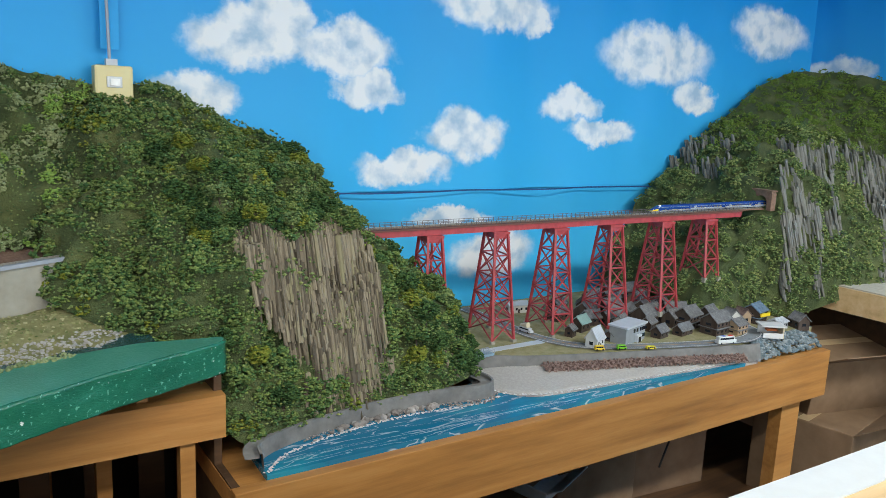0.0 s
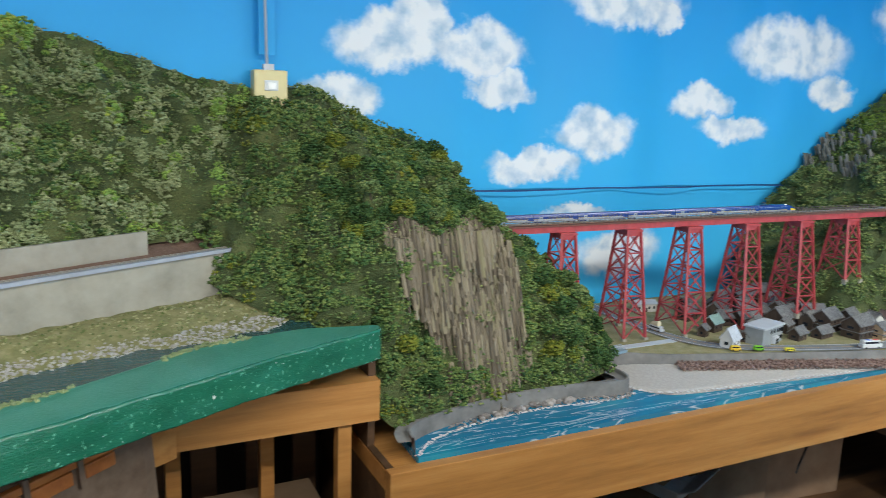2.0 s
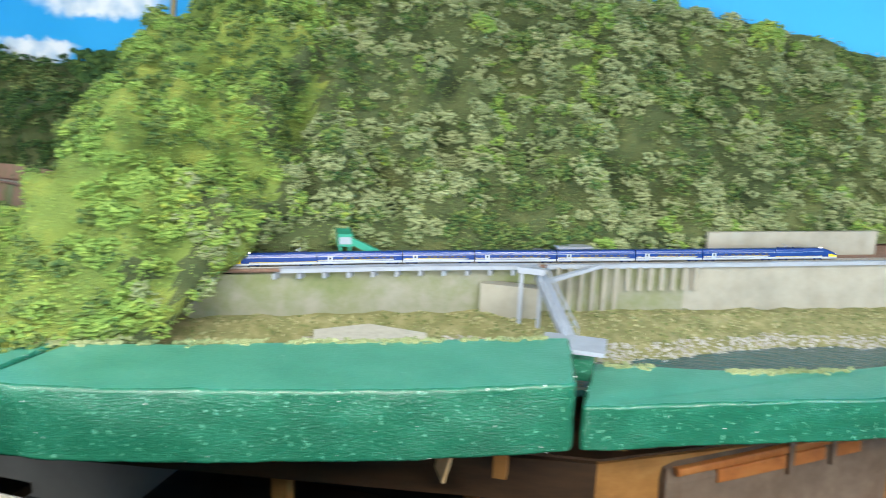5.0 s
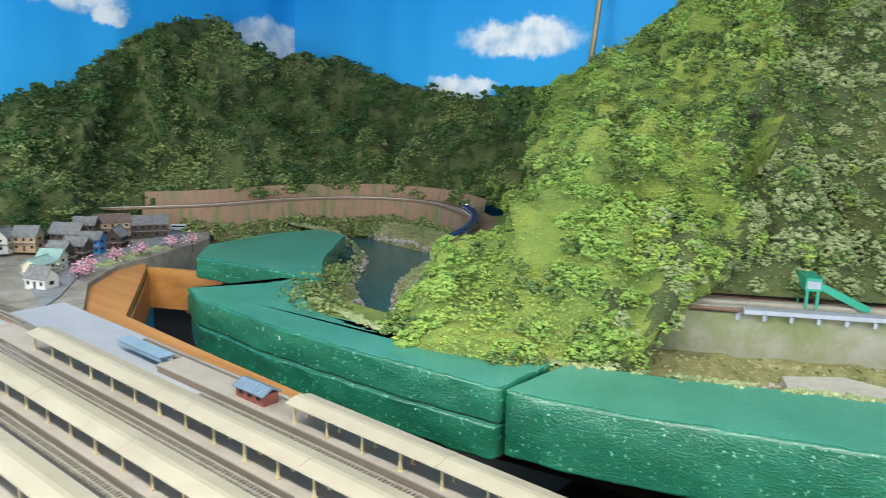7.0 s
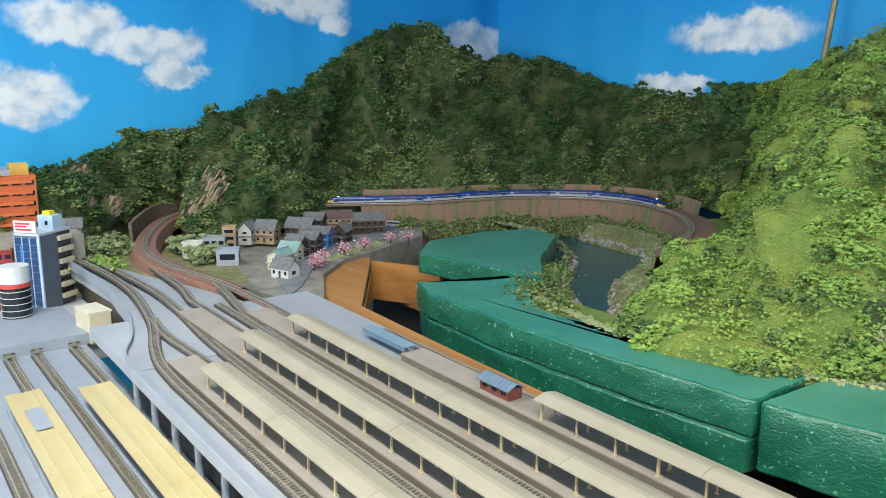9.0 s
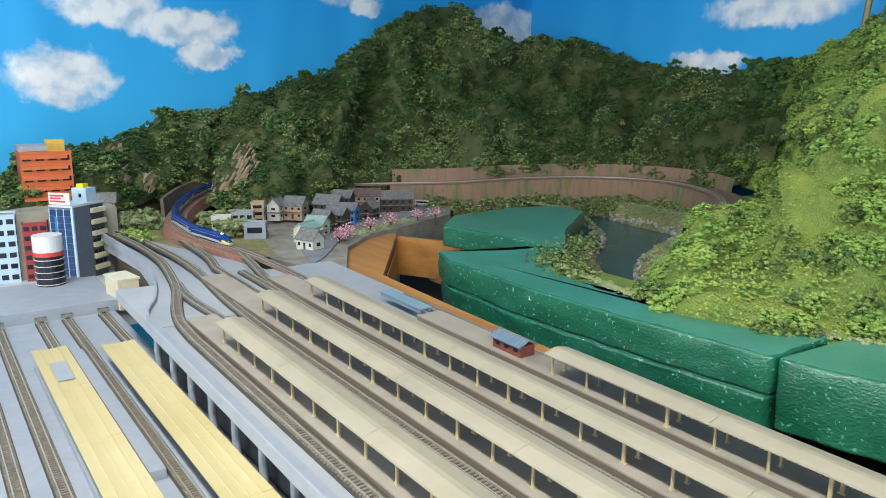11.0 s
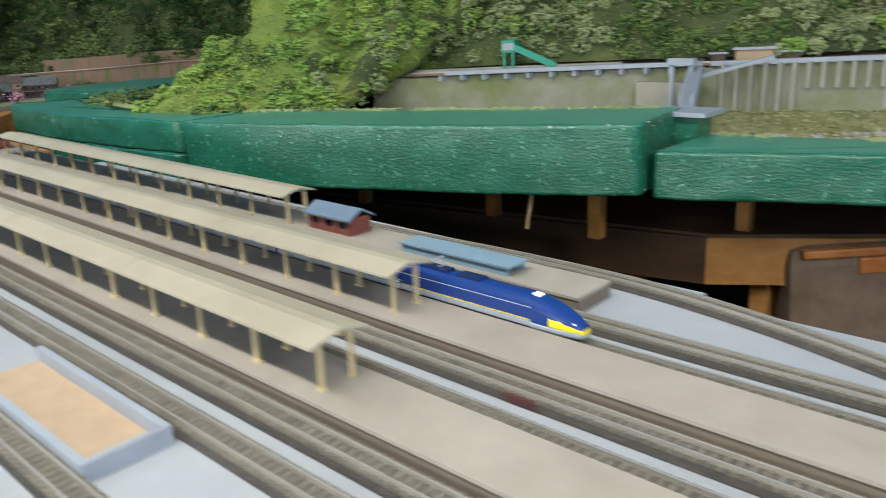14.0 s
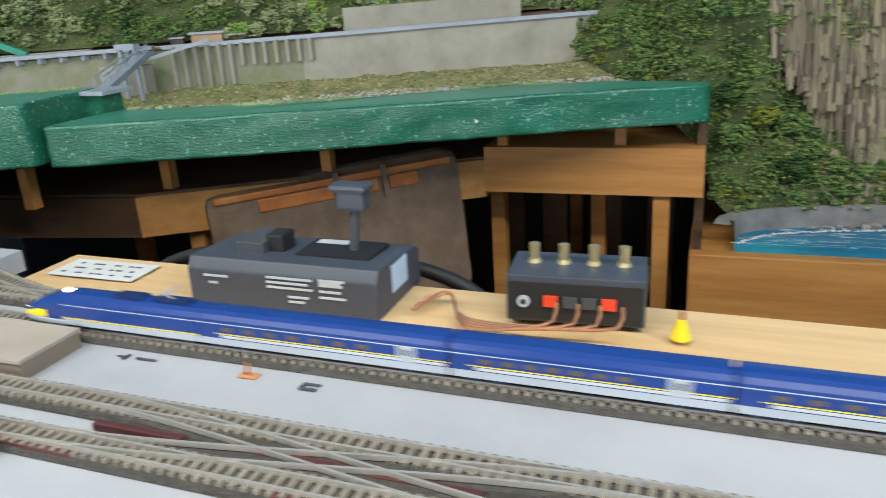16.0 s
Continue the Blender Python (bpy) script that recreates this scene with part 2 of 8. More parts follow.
def sky_mat(name, clouds, axis):
    """Printed sky cloth: blue, with white clouds at given places (along, height, half width, half height)."""
    m = bpy.data.materials.new(name)
    m.use_nodes = True
    nt = m.node_tree
    n, ln = nt.nodes, nt.links
    b = n["Principled BSDF"]
    b.inputs["Roughness"].default_value = 0.55
    b.inputs["Specular IOR Level"].default_value = 0.3
    tc = n.new("ShaderNodeTexCoord")
    sep = n.new("ShaderNodeSeparateXYZ")
    ln.new(tc.outputs["Object"], sep.inputs[0])
    com = n.new("ShaderNodeCombineXYZ")
    ln.new(sep.outputs[axis], com.inputs[0])
    ln.new(sep.outputs[2], com.inputs[1])
    warp = n.new("ShaderNodeTexNoise")
    warp.inputs["Scale"].default_value, warp.inputs["Detail"].default_value, warp.inputs["Roughness"].default_value = 9, 9, 0.62
    ln.new(com.outputs[0], warp.inputs["Vector"])
    off = n.new("ShaderNodeVectorMath")
    off.operation = "MULTIPLY_ADD"
    ln.new(warp.outputs["Color"], off.inputs[0])
    off.inputs[1].default_value = (0.17, 0.15, 0)
    off.inputs[2].default_value = (-0.085, -0.075, 0)
    add = n.new("ShaderNodeVectorMath")
    add.operation = "ADD"
    ln.new(com.outputs[0], add.inputs[0])
    ln.new(off.outputs[0], add.inputs[1])
    top = None
    for cx, cz, w, h in clouds:
        sub = n.new("ShaderNodeVectorMath")
        sub.operation = "SUBTRACT"
        ln.new(add.outputs[0], sub.inputs[0])
        sub.inputs[1].default_value = (cx, cz, 0)
        mul = n.new("ShaderNodeVectorMath")
        mul.operation = "MULTIPLY"
        ln.new(sub.outputs[0], mul.inputs[0])
        mul.inputs[1].default_value = (1 / w, 1 / h, 0)
        le = n.new("ShaderNodeVectorMath")
        le.operation = "LENGTH"
        ln.new(mul.outputs[0], le.inputs[0])
        if top is None:
            top = le.outputs["Value"]
        else:
            mn = n.new("ShaderNodeMath")
            mn.operation = "MINIMUM"
            ln.new(top, mn.inputs[0])
            ln.new(le.outputs["Value"], mn.inputs[1])
            top = mn.outputs[0]
    r = n.new("ShaderNodeValToRGB")
    e = r.color_ramp.elements
    e[0].position, e[0].color = 0.62, (1, 1, 1, 1)
    e[1].position, e[1].color = 1.02, (0, 0, 0, 1)
    r.color_ramp.interpolation = "EASE"
    ln.new(top, r.inputs[0])
    shade = n.new("ShaderNodeTexNoise")
    shade.inputs["Scale"].default_value, shade.inputs["Detail"].default_value = 16, 5
    ln.new(com.outputs[0], shade.inputs["Vector"])
    cr = n.new("ShaderNodeValToRGB")
    cr.color_ramp.elements[0].position, cr.color_ramp.elements[0].color = 0.34, (0.36, 0.50, 0.64, 1)
    cr.color_ramp.elements[1].position, cr.color_ramp.elements[1].color = 0.56, (0.74, 0.76, 0.78, 1)
    ln.new(shade.outputs[0], cr.inputs[0])
    hr = n.new("ShaderNodeMapRange")
    hr.inputs[1].default_value, hr.inputs[2].default_value = 1.0, 2.0
    ln.new(sep.outputs[2], hr.inputs[0])
    blue = n.new("ShaderNodeValToRGB")
    blue.color_ramp.elements[0].color = (0.05, 0.46, 0.80, 1)
    blue.color_ramp.elements[1].color = (0.008, 0.26, 0.64, 1)
    ln.new(hr.outputs[0], blue.inputs[0])
    mix = n.new("ShaderNodeMix")
    mix.data_type = "RGBA"
    ln.new(r.outputs[0], mix.inputs[0])
    ln.new(blue.outputs[0], mix.inputs[6])
    ln.new(cr.outputs[0], mix.inputs[7])
    ln.new(mix.outputs[2], b.inputs["Base Color"])
    return m


# ---- builders ----
def mesh_from(name, verts, faces, material, parent=None, smooth=False, label=""):
    me = bpy.data.meshes.new(name)
    me.from_pydata([tuple(v) for v in verts], [], faces)
    me.update()
    if smooth:
        me.polygons.foreach_set("use_smooth", [True] * len(me.polygons))
    me.materials.append(material)
    ob = new(name, me)
    ob.parent = parent
    if label:
        ob["label"] = label
    return ob


def part(name, bm, material, parent=None, label="", bevel=0.0, smooth=False):
    if bevel:
        bmesh.ops.bevel(bm, geom=bm.edges[:], offset=bevel, segments=2, affect="EDGES", profile=0.6)
    bmesh.ops.recalc_face_normals(bm, faces=bm.faces[:])
    me = bpy.data.meshes.new(name)
    bm.to_mesh(me)
    bm.free()
    if smooth:
        me.polygons.foreach_set("use_smooth", [True] * len(me.polygons))
    me.materials.append(material)
    ob = new(name, me)
    ob.parent = parent
    if label:
        ob["label"] = label
    return ob


def box(bm, x0, y0, z0, x1, y1, z1, m=None):
    made = bmesh.ops.create_cube(bm, size=1.0, matrix=Matrix.Translation(((x0 + x1) / 2, (y0 + y1) / 2, (z0 + z1) / 2)) @ Matrix.Diagonal((x1 - x0, y1 - y0, z1 - z0, 1)))
    if m is not None:
        bmesh.ops.transform(bm, matrix=m, verts=made["verts"])
    return made["verts"]


def boxes(name, lst, material, parent=None, label="", bevel=0.0, m=None):
    bm = bmesh.new()
    for b in lst:
        box(bm, *b, m=m)
    return part(name, bm, material, parent, label, bevel)


def beam(bm, a, b, w, h=None):
    """A square bar from a to b."""
    a, b = Vector(a), Vector(b)
    d = b - a
    q = d.to_track_quat("Z", "Y").to_matrix().to_4x4()
    bmesh.ops.create_cube(bm, size=1.0, matrix=Matrix.Translation((a + b) / 2) @ q @ Matrix.Diagonal((w, h or w, d.length, 1)))


def rod(bm, a, b, r0, r1=None, seg=10):
    a, b = Vector(a), Vector(b)
    d = b - a
    q = d.to_track_quat("Z", "Y").to_matrix().to_4x4()
    bmesh.ops.create_cone(bm, cap_ends=True, segments=seg, radius1=r0, radius2=r0 if r1 is None else r1, depth=d.length, matrix=Matrix.Translation((a + b) / 2) @ q)


def tube(bm, pts, r, seg=10):
    """One continuous bent tube through the given points."""
    pts = [Vector(q) for q in pts]
    rings = []
    for i, q in enumerate(pts):
        d = (pts[min(i + 1, len(pts) - 1)] - pts[max(i - 1, 0)]).normalized()
        m = d.to_track_quat("Z", "Y").to_matrix()
        rings.append([bm.verts.new(q + m @ Vector((r * math.cos(6.2832 * k / seg), r * math.sin(6.2832 * k / seg), 0))) for k in range(seg)])
    for a, b in zip(rings[:-1], rings[1:]):
        for k in range(seg):
            bm.faces.new((a[k], a[(k + 1) % seg], b[(k + 1) % seg], b[k]))
    bm.faces.new(rings[0][::-1])
    bm.faces.new(rings[-1])


def prism(bm, outline, z0, z1):
    """An upright slab with the given outline (x, y) between two heights."""
    lo = [bm.verts.new((x, y, z0)) for x, y in outline]
    hi = [bm.verts.new((x, y, z1)) for x, y in outline]
    bm.faces.new(lo[::-1])
    bm.faces.new(hi)
    k = len(lo)
    for i in range(k):
        bm.faces.new((lo[i], lo[(i + 1) % k], hi[(i + 1) % k], hi[i]))


def thing(name, m, label, category, group=""):
    ob = new(name)
    ob.matrix_basis = m
    return tagged(ob, label, category, group)


def smooth_line(pts, n):
    """n points along a smooth curve through pts, evenly by parameter length."""
    p = np.array(pts, float)
    seg = np.r_[0, np.cumsum(np.linalg.norm(np.diff(p, axis=0), axis=1))]
    q = np.vstack([2 * p[0] - p[1], p, 2 * p[-1] - p[-2]])
    out = []
    for s in np.linspace(0, seg[-1], n):
        i = min(len(p) - 2, max(0, int(np.searchsorted(seg, s, side="right")) - 1))
        t = (s - seg[i]) / max(1e-9, seg[i + 1] - seg[i])
        a, b, c, d = q[i:i + 4]
        out.append(0.5 * (2 * b + (c - a) * t + (2 * a - 5 * b + 4 * c - d) * t * t + (3 * b - a - 3 * c + d) * t ** 3))
    return np.array(out)


def fbm(p, s, octaves=5):
    return noise.fractal(Vector(p) * s, 0.9, 2.0, octaves)


def sheet(rows, nu, nv, rough=0.02, scale=7.0):
    """A rough hillside through smooth rows from foot to crest: a grid of points and their normals."""
    lines = [smooth_line(r, nu) for r in rows]
    g = np.array([smooth_line([l[i] for l in lines], nv) for i in range(nu)])
    du = np.gradient(g, axis=0)
    dv = np.gradient(g, axis=1)
    nn = np.cross(du, dv)
    nn /= np.maximum(1e-9, np.linalg.norm(nn, axis=2, keepdims=True))
    for i in range(nu):
        for j in range(nv):
            e = min(1.0, j / (nv * 0.22)) * min(1.0, 0.25 + (nv - 1 - j) / (nv * 0.3))
            q = g[i, j]
            g[i, j] = q + nn[i, j] * rough * e * (0.7 * fbm(q, scale) + 1.25 * fbm((q[0], q[1], q[2] * 0.22), scale * 2.0, 4))
    return g, nn


def sheet_object(name, g, material, label="", kind="structure"):
    nu, nv = g.shape[:2]
    faces = [(i * nv + j, (i + 1) * nv + j, (i + 1) * nv + j + 1, i * nv + j + 1) for i in range(nu - 1) for j in range(nv - 1)]
    ob = mesh_from(name, g.reshape(-1, 3), faces, material, smooth=True)
    return tagged(ob, label, "hill", kind=kind)


def ico():
    bm = bmesh.new()
    bmesh.ops.create_icosphere(bm, subdivisions=1, radius=1.0)
    v = np.array([q.co for q in bm.verts])
    f = np.array([[q.index for q in p.verts] for p in bm.faces])
    bm.free()
    return v, f


ICO_V, ICO_F = ico()
OCT_V = np.array([(1, 0, 0), (-1, 0, 0), (0, 1, 0), (0, -1, 0), (0, 0, 1), (0, 0, -1)], float)
OCT_F = np.array([(0, 2, 4), (2, 1, 4), (1, 3, 4), (3, 0, 4), (2, 0, 5), (1, 2, 5), (3, 1, 5), (0, 3, 5)])


def clumps(name, places, sizes, material, seed, flatten=0.75, label="", category="bushes", jitter=0.5, parent=None, fine=False):
    """Many small ragged tufts, joined in one mesh."""
    rng = np.random.default_rng(seed)
    base_v, base_f = (OCT_V, OCT_F) if fine else (ICO_V, ICO_F)
    k = len(places)
    v = base_v[None] * (1 + rng.uniform(-jitter, jitter, (k, len(base_v), 1)))
    v = v * np.asarray(sizes)[:, None, None]
    v[:, :, 2] *= flatten
    a = rng.uniform(0, 6.283, k)
    c, s = np.cos(a)[:, None], np.sin(a)[:, None]
    x, y = v[:, :, 0] * c - v[:, :, 1] * s, v[:, :, 0] * s + v[:, :, 1] * c
    v = np.stack([x, y, v[:, :, 2]], 2) + np.asarray(places)[:, None, :]
    f = base_f[None] + (np.arange(k) * len(base_v))[:, None, None]
    me = bpy.data.meshes.new(name)
    me.vertices.add(k * len(base_v))
    me.vertices.foreach_set("co", v.reshape(-1))
    nf = k * len(base_f)
    me.loops.add(nf * 3)
    me.loops.foreach_set("vertex_index", f.reshape(-1).astype(np.int32))
    me.polygons.add(nf)
    me.polygons.foreach_set("loop_start", np.arange(0, nf * 3, 3, dtype=np.int32))
    me.polygons.foreach_set("loop_total", np.full(nf, 3, dtype=np.int32))
    me.polygons.foreach_set("use_smooth", np.zeros(nf, dtype=bool))
    me.update(calc_edges=True)
    me.materials.append(material)
    ob = new(name, me)
    ob.parent = parent
    if parent is None:
        tagged(ob, label, category, kind="stuff")
    return ob


def scatter(g, nn, count, lo, hi, seed, keep=None, lift=0.3, vmin=0.0, vmax=1.0):
    """Places and sizes of tufts over a hillside, thick with respect to its area."""
    rng = np.random.default_rng(seed)
    nu, nv = g.shape[:2]
    area = np.linalg.norm(np.cross(g[1:, :-1] - g[:-1, :-1], g[:-1, 1:] - g[:-1, :-1]), axis=2)
    jv = np.arange(nv - 1) / (nv - 1)
    area = area * ((jv >= vmin) & (jv <= vmax))[None]
    pick = rng.choice(area.size, count, p=(area / area.sum()).ravel())
    i, j = pick // (nv - 1), pick % (nv - 1)
    a, b = rng.random(count)[:, None], rng.random(count)[:, None]
    p = g[i, j] * (1 - a) * (1 - b) + g[i + 1, j] * a * (1 - b) + g[i, j + 1] * (1 - a) * b + g[i + 1, j + 1] * a * b
    wild = np.array([fbm(q, 9.0, 3) for q in p])
    size = lo + (hi - lo) * np.clip(0.5 + 0.6 * wild, 0, 1) * rng.uniform(0.6, 1.2, count)
    lump = np.array([0.72 - abs(fbm(q, 22.0, 3)) for q in p])
    p = p + nn[i, j] * (size * lift + 0.019 * lump)[:, None]
    if keep is not None:
        ok = np.array([keep(*q) for q in p])
        p, size = p[ok], size[ok]
    return p, size


def canopy(g, nn, count, lo, hi, per, seed, keep=None, drop=0.25):
    """Rounded tree crowns over a hillside: for every crown a dome of small tufts; gives tufts, sizes, and a tone per crown."""
    rng = np.random.default_rng(seed)
    nu, nv = g.shape[:2]
    area = np.linalg.norm(np.cross(g[1:, :-1] - g[:-1, :-1], g[:-1, 1:] - g[:-1, :-1]), axis=2)
    pick = rng.choice(area.size, count, p=(area / area.sum()).ravel())
    i, j = pick // (nv - 1), pick % (nv - 1)
    a, b = rng.random(count)[:, None], rng.random(count)[:, None]
    c = g[i, j] * (1 - a) * (1 - b) + g[i + 1, j] * a * (1 - b) + g[i, j + 1] * (1 - a) * b + g[i + 1, j + 1] * a * b
    wild = np.array([fbm(q, 7.0, 3) for q in c])
    R = (lo + (hi - lo) * np.clip(0.5 + 0.7 * wild, 0, 1)) * rng.uniform(0.65, 1.3, count)
    up = nn[i, j] * 0.75 + np.array((0, -0.1, 0.65))
    up /= np.linalg.norm(up, axis=1, keepdims=True)
    d = rng.normal(0, 1, (count, per, 3))
    d /= np.linalg.norm(d, axis=2, keepdims=True)
    h = np.einsum("ijk,ik->ij", d, up)
    d = d + up[:, None, :] * np.where(h < -0.15, -1.4 * h, 0)[:, :, None]
    d /= np.linalg.norm(d, axis=2, keepdims=True)
    h = np.einsum("ijk,ik->ij", d, up)
    d = d - up[:, None, :] * (h * 0.18)[:, :, None]
    p = c[:, None, :] + d * (R[:, None] * rng.uniform(0.72, 1.05, (count, per)))[:, :, None] + up[:, None, :] * (R * (0.50 - drop))[:, None, None]
    size = R[:, None] * rng.uniform(0.16, 0.34, (count, per))
    big = np.array([0.75 * fbm(q, 3.0, 3) + 0.35 * fbm((q[0], q[1], q[2] * 0.3), 9, 3) for q in c])
    tone = np.repeat(big + rng.normal(0, 0.22, count), per)
    kk = np.ones(count, bool) if keep is None else np.array([keep(*q) for q in c])
    kk = np.repeat(kk, per)
    return p.reshape(-1, 3)[kk], size.reshape(-1)[kk], tone[kk]


def ribbon(name, line, profile, material, parent=None, label="", closed=False):
    """A profile (offset to the line's left, height) swept along a line of points."""
    line = np.asarray(line, float)
    d = np.gradient(line, axis=0)
    d[:, 2] = 0
    d /= np.linalg.norm(d, axis=1, keepdims=True)
    left = np.stack([-d[:, 1], d[:, 0], np.zeros(len(d))], 1)
    k = len(profile)
    verts = [p + l * o + np.array((0, 0, h)) for p, l in zip(line, left) for o, h in profile]
    faces = []
    for i in range(len(line) - 1):
        for j in range(k if closed else k - 1):
            j2 = (j + 1) % k
            faces.append((i * k + j, (i + 1) * k + j, (i + 1) * k + j2, i * k + j2))
    if closed:
        faces += [tuple(range(k))[::-1], tuple((len(line) - 1) * k + j for j in range(k))]
    return mesh_from(name, verts, faces, material, parent, label=label)


# ---- room ----
NORTH, WEST, EAST, SOUTH = 1.885, -3.07, 3.05, -2.6
N_CLOUDS = [(0.65, 1.659, 0.189, 0.09), (0.724, 1.719, 0.102, 0.068), (0.90, 1.65, 0.20, 0.085), (0.977, 1.548, 0.128, 0.065), (1.305, 1.425, 0.173, 0.089), (1.1, 1.328, 0.176, 0.053), (1.738, 1.531, 0.138, 0.064), (1.879, 1.444, 0.178, 0.055), (2.126, 1.715, 0.327, 0.127), (2.34, 1.58, 0.126, 0.065), (1.411, 1.815, 0.25, 0.086), (1.569, 1.78, 0.075, 0.048), (2.762, 1.854, 0.277, 0.116), (0.501, 1.511, 0.146, 0.067), (1.284, 1.19, 0.171, 0.031), (1.45, 1.053, 0.202, 0.09), (-2.004, 1.687, 0.253, 0.071), (-2.223, 1.52, 0.168, 0.053)]
W_CLOUDS = [(0.282, 1.675, 0.177, 0.086), (0.514, 1.634, 0.191, 0.071), (0.574, 1.546, 0.116, 0.057), (0.148, 1.483, 0.162, 0.098), (0.988, 1.798, 0.226, 0.077), (1.132, 1.738, 0.071, 0.04), (1.782, 1.699, 0.202, 0.088)]
SKY_N = sky_mat("sky_cloth_north", N_CLOUDS, 0)
SKY_W = sky_mat("sky_cloth_side", W_CLOUDS, 1)


def cloth(name, a, b, z0, z1, material):
    """A hung sheet of printed sky cloth with soft upright folds."""
    n, k = 120, 30
    verts, faces = [], []
    ax, bx = Vector((*a, 0)), Vector((*b, 0))
    out = (bx - ax).normalized().cross(Vector((0, 0, 1)))
    for i in range(n + 1):
        for j in range(k + 1):
            p = ax.lerp(bx, i / n)
            p.z = z0 + (z1 - z0) * j / k
            d = 0.017 * noise.fractal(Vector((p.x * 4.0, p.y * 4.0, p.z * 0.7)), 1, 2, 3) + 0.006 * noise.noise(Vector((p.x * 14 + p.z * 4, p.y * 14, p.z * 5)))
            verts.append(p + out * d)
    for i in range(n):
        for j in range(k):
            q = i * (k + 1) + j
            faces.append((q, q + k + 1, q + k + 2, q + 1))
    ob = mesh_from(name, verts, faces, material, smooth=True)
    return tagged(ob, "bright blue sky cloth printed with white clouds", "backdrop", kind="structure")


cloth("backdrop_north", (WEST - 0.035, NORTH), (EAST + 0.035, NORTH), 1.262, 2.5, SKY_N)
cloth("backdrop_north_lower", (WEST, NORTH + 0.012), (EAST, NORTH + 0.012), 0.5, 1.275, SKY_N)
cloth("backdrop_west", (WEST, SOUTH), (WEST, NORTH + 0.03), 0.5, 2.5, SKY_W)
cloth("backdrop_east", (EAST, NORTH + 0.03), (EAST, SOUTH), 0.5, 2.5, SKY_W)
ROOM_WALL = flat("room_wall", (0.30, 0.29, 0.27), 0.8, 0, 6)
FLOOR = mat("room_floor", [(0.05, 0.048, 0.045), (0.08, 0.076, 0.07)], 0.7, scale=5)
for nm, b in (("wall_north", (WEST - 0.2, NORTH + 0.04, 0, EAST + 0.2, NORTH + 0.16, 2.6)), ("wall_west", (WEST - 0.18, SOUTH, 0, WEST - 0.04, NORTH + 0.04, 2.6)),
              ("wall_east", (EAST + 0.04, SOUTH, 0, EAST + 0.18, NORTH + 0.04, 2.6))):
    tagged(boxes(nm, [b], ROOM_WALL), "plain painted room wall behind the layout", "wall", kind="structure")
# the south wall has two windows that let the daylight in
tagged(boxes("wall_south", [(WEST - 0.18, SOUTH - 0.14, 0, EAST + 0.18, SOUTH, 0.9), (WEST - 0.18, SOUTH - 0.14, 2.1, EAST + 0.18, SOUTH, 2.6), (WEST - 0.18, SOUTH - 0.14, 0.9, -2.2, SOUTH, 2.1),
                          (-0.6, SOUTH - 0.14, 0.9, 0.4, SOUTH, 2.1), (2.0, SOUTH - 0.14, 0.9, EAST + 0.18, SOUTH, 2.1)], ROOM_WALL), "plain room wall with window openings", "wall", kind="structure")
tagged(boxes("floor", [(WEST - 0.2, SOUTH - 0.2, -0.1, EAST + 0.2, NORTH + 0.2, 0)], FLOOR), "dark worn room floor", "floor", kind="structure")
tagged(boxes("ceiling", [(WEST - 0.2, SOUTH - 0.2, 2.6, EAST + 0.2, NORTH + 0.2, 2.7)], WHITE), "plain white ceiling", "ceiling", kind="structure")
lamp_place = [(-1.9, -0.45), (-0.4, -0.45), (1.1, -0.45), (2.3, -0.45)]
for lx, ly in lamp_place:
    f = thing("ceiling_light", pose(lx, ly, 2.55), "white ceiling light with a long glowing tube panel", "lamp", "ceiling lights")
    boxes("frame", [(-0.62, -0.16, 0.0, 0.62, 0.16, 0.048)], WHITE, f)
    boxes("diffuser", [(-0.6, -0.14, -0.012, 0.6, 0.14, -0.002)], PANEL_GLOW, f)
    area_lamp("tube_light", pose(lx, ly, 2.53), 1.15, 0.16, {-1.9: 16, -0.4: 26, 1.1: 24, 2.3: 56}[lx], (0.98, 0.99, 0.92))
area_lamp("window_daylight", pose(-1.4, SOUTH - 0.05, 1.5, 90, 0, 0), 1.6, 1.2, 47, (0.93, 0.97, 1.0))
area_lamp("window_daylight_east", pose(1.2, SOUTH - 0.05, 1.5, 90, 0, 0), 1.6, 1.2, 47, (0.93, 0.97, 1.0))

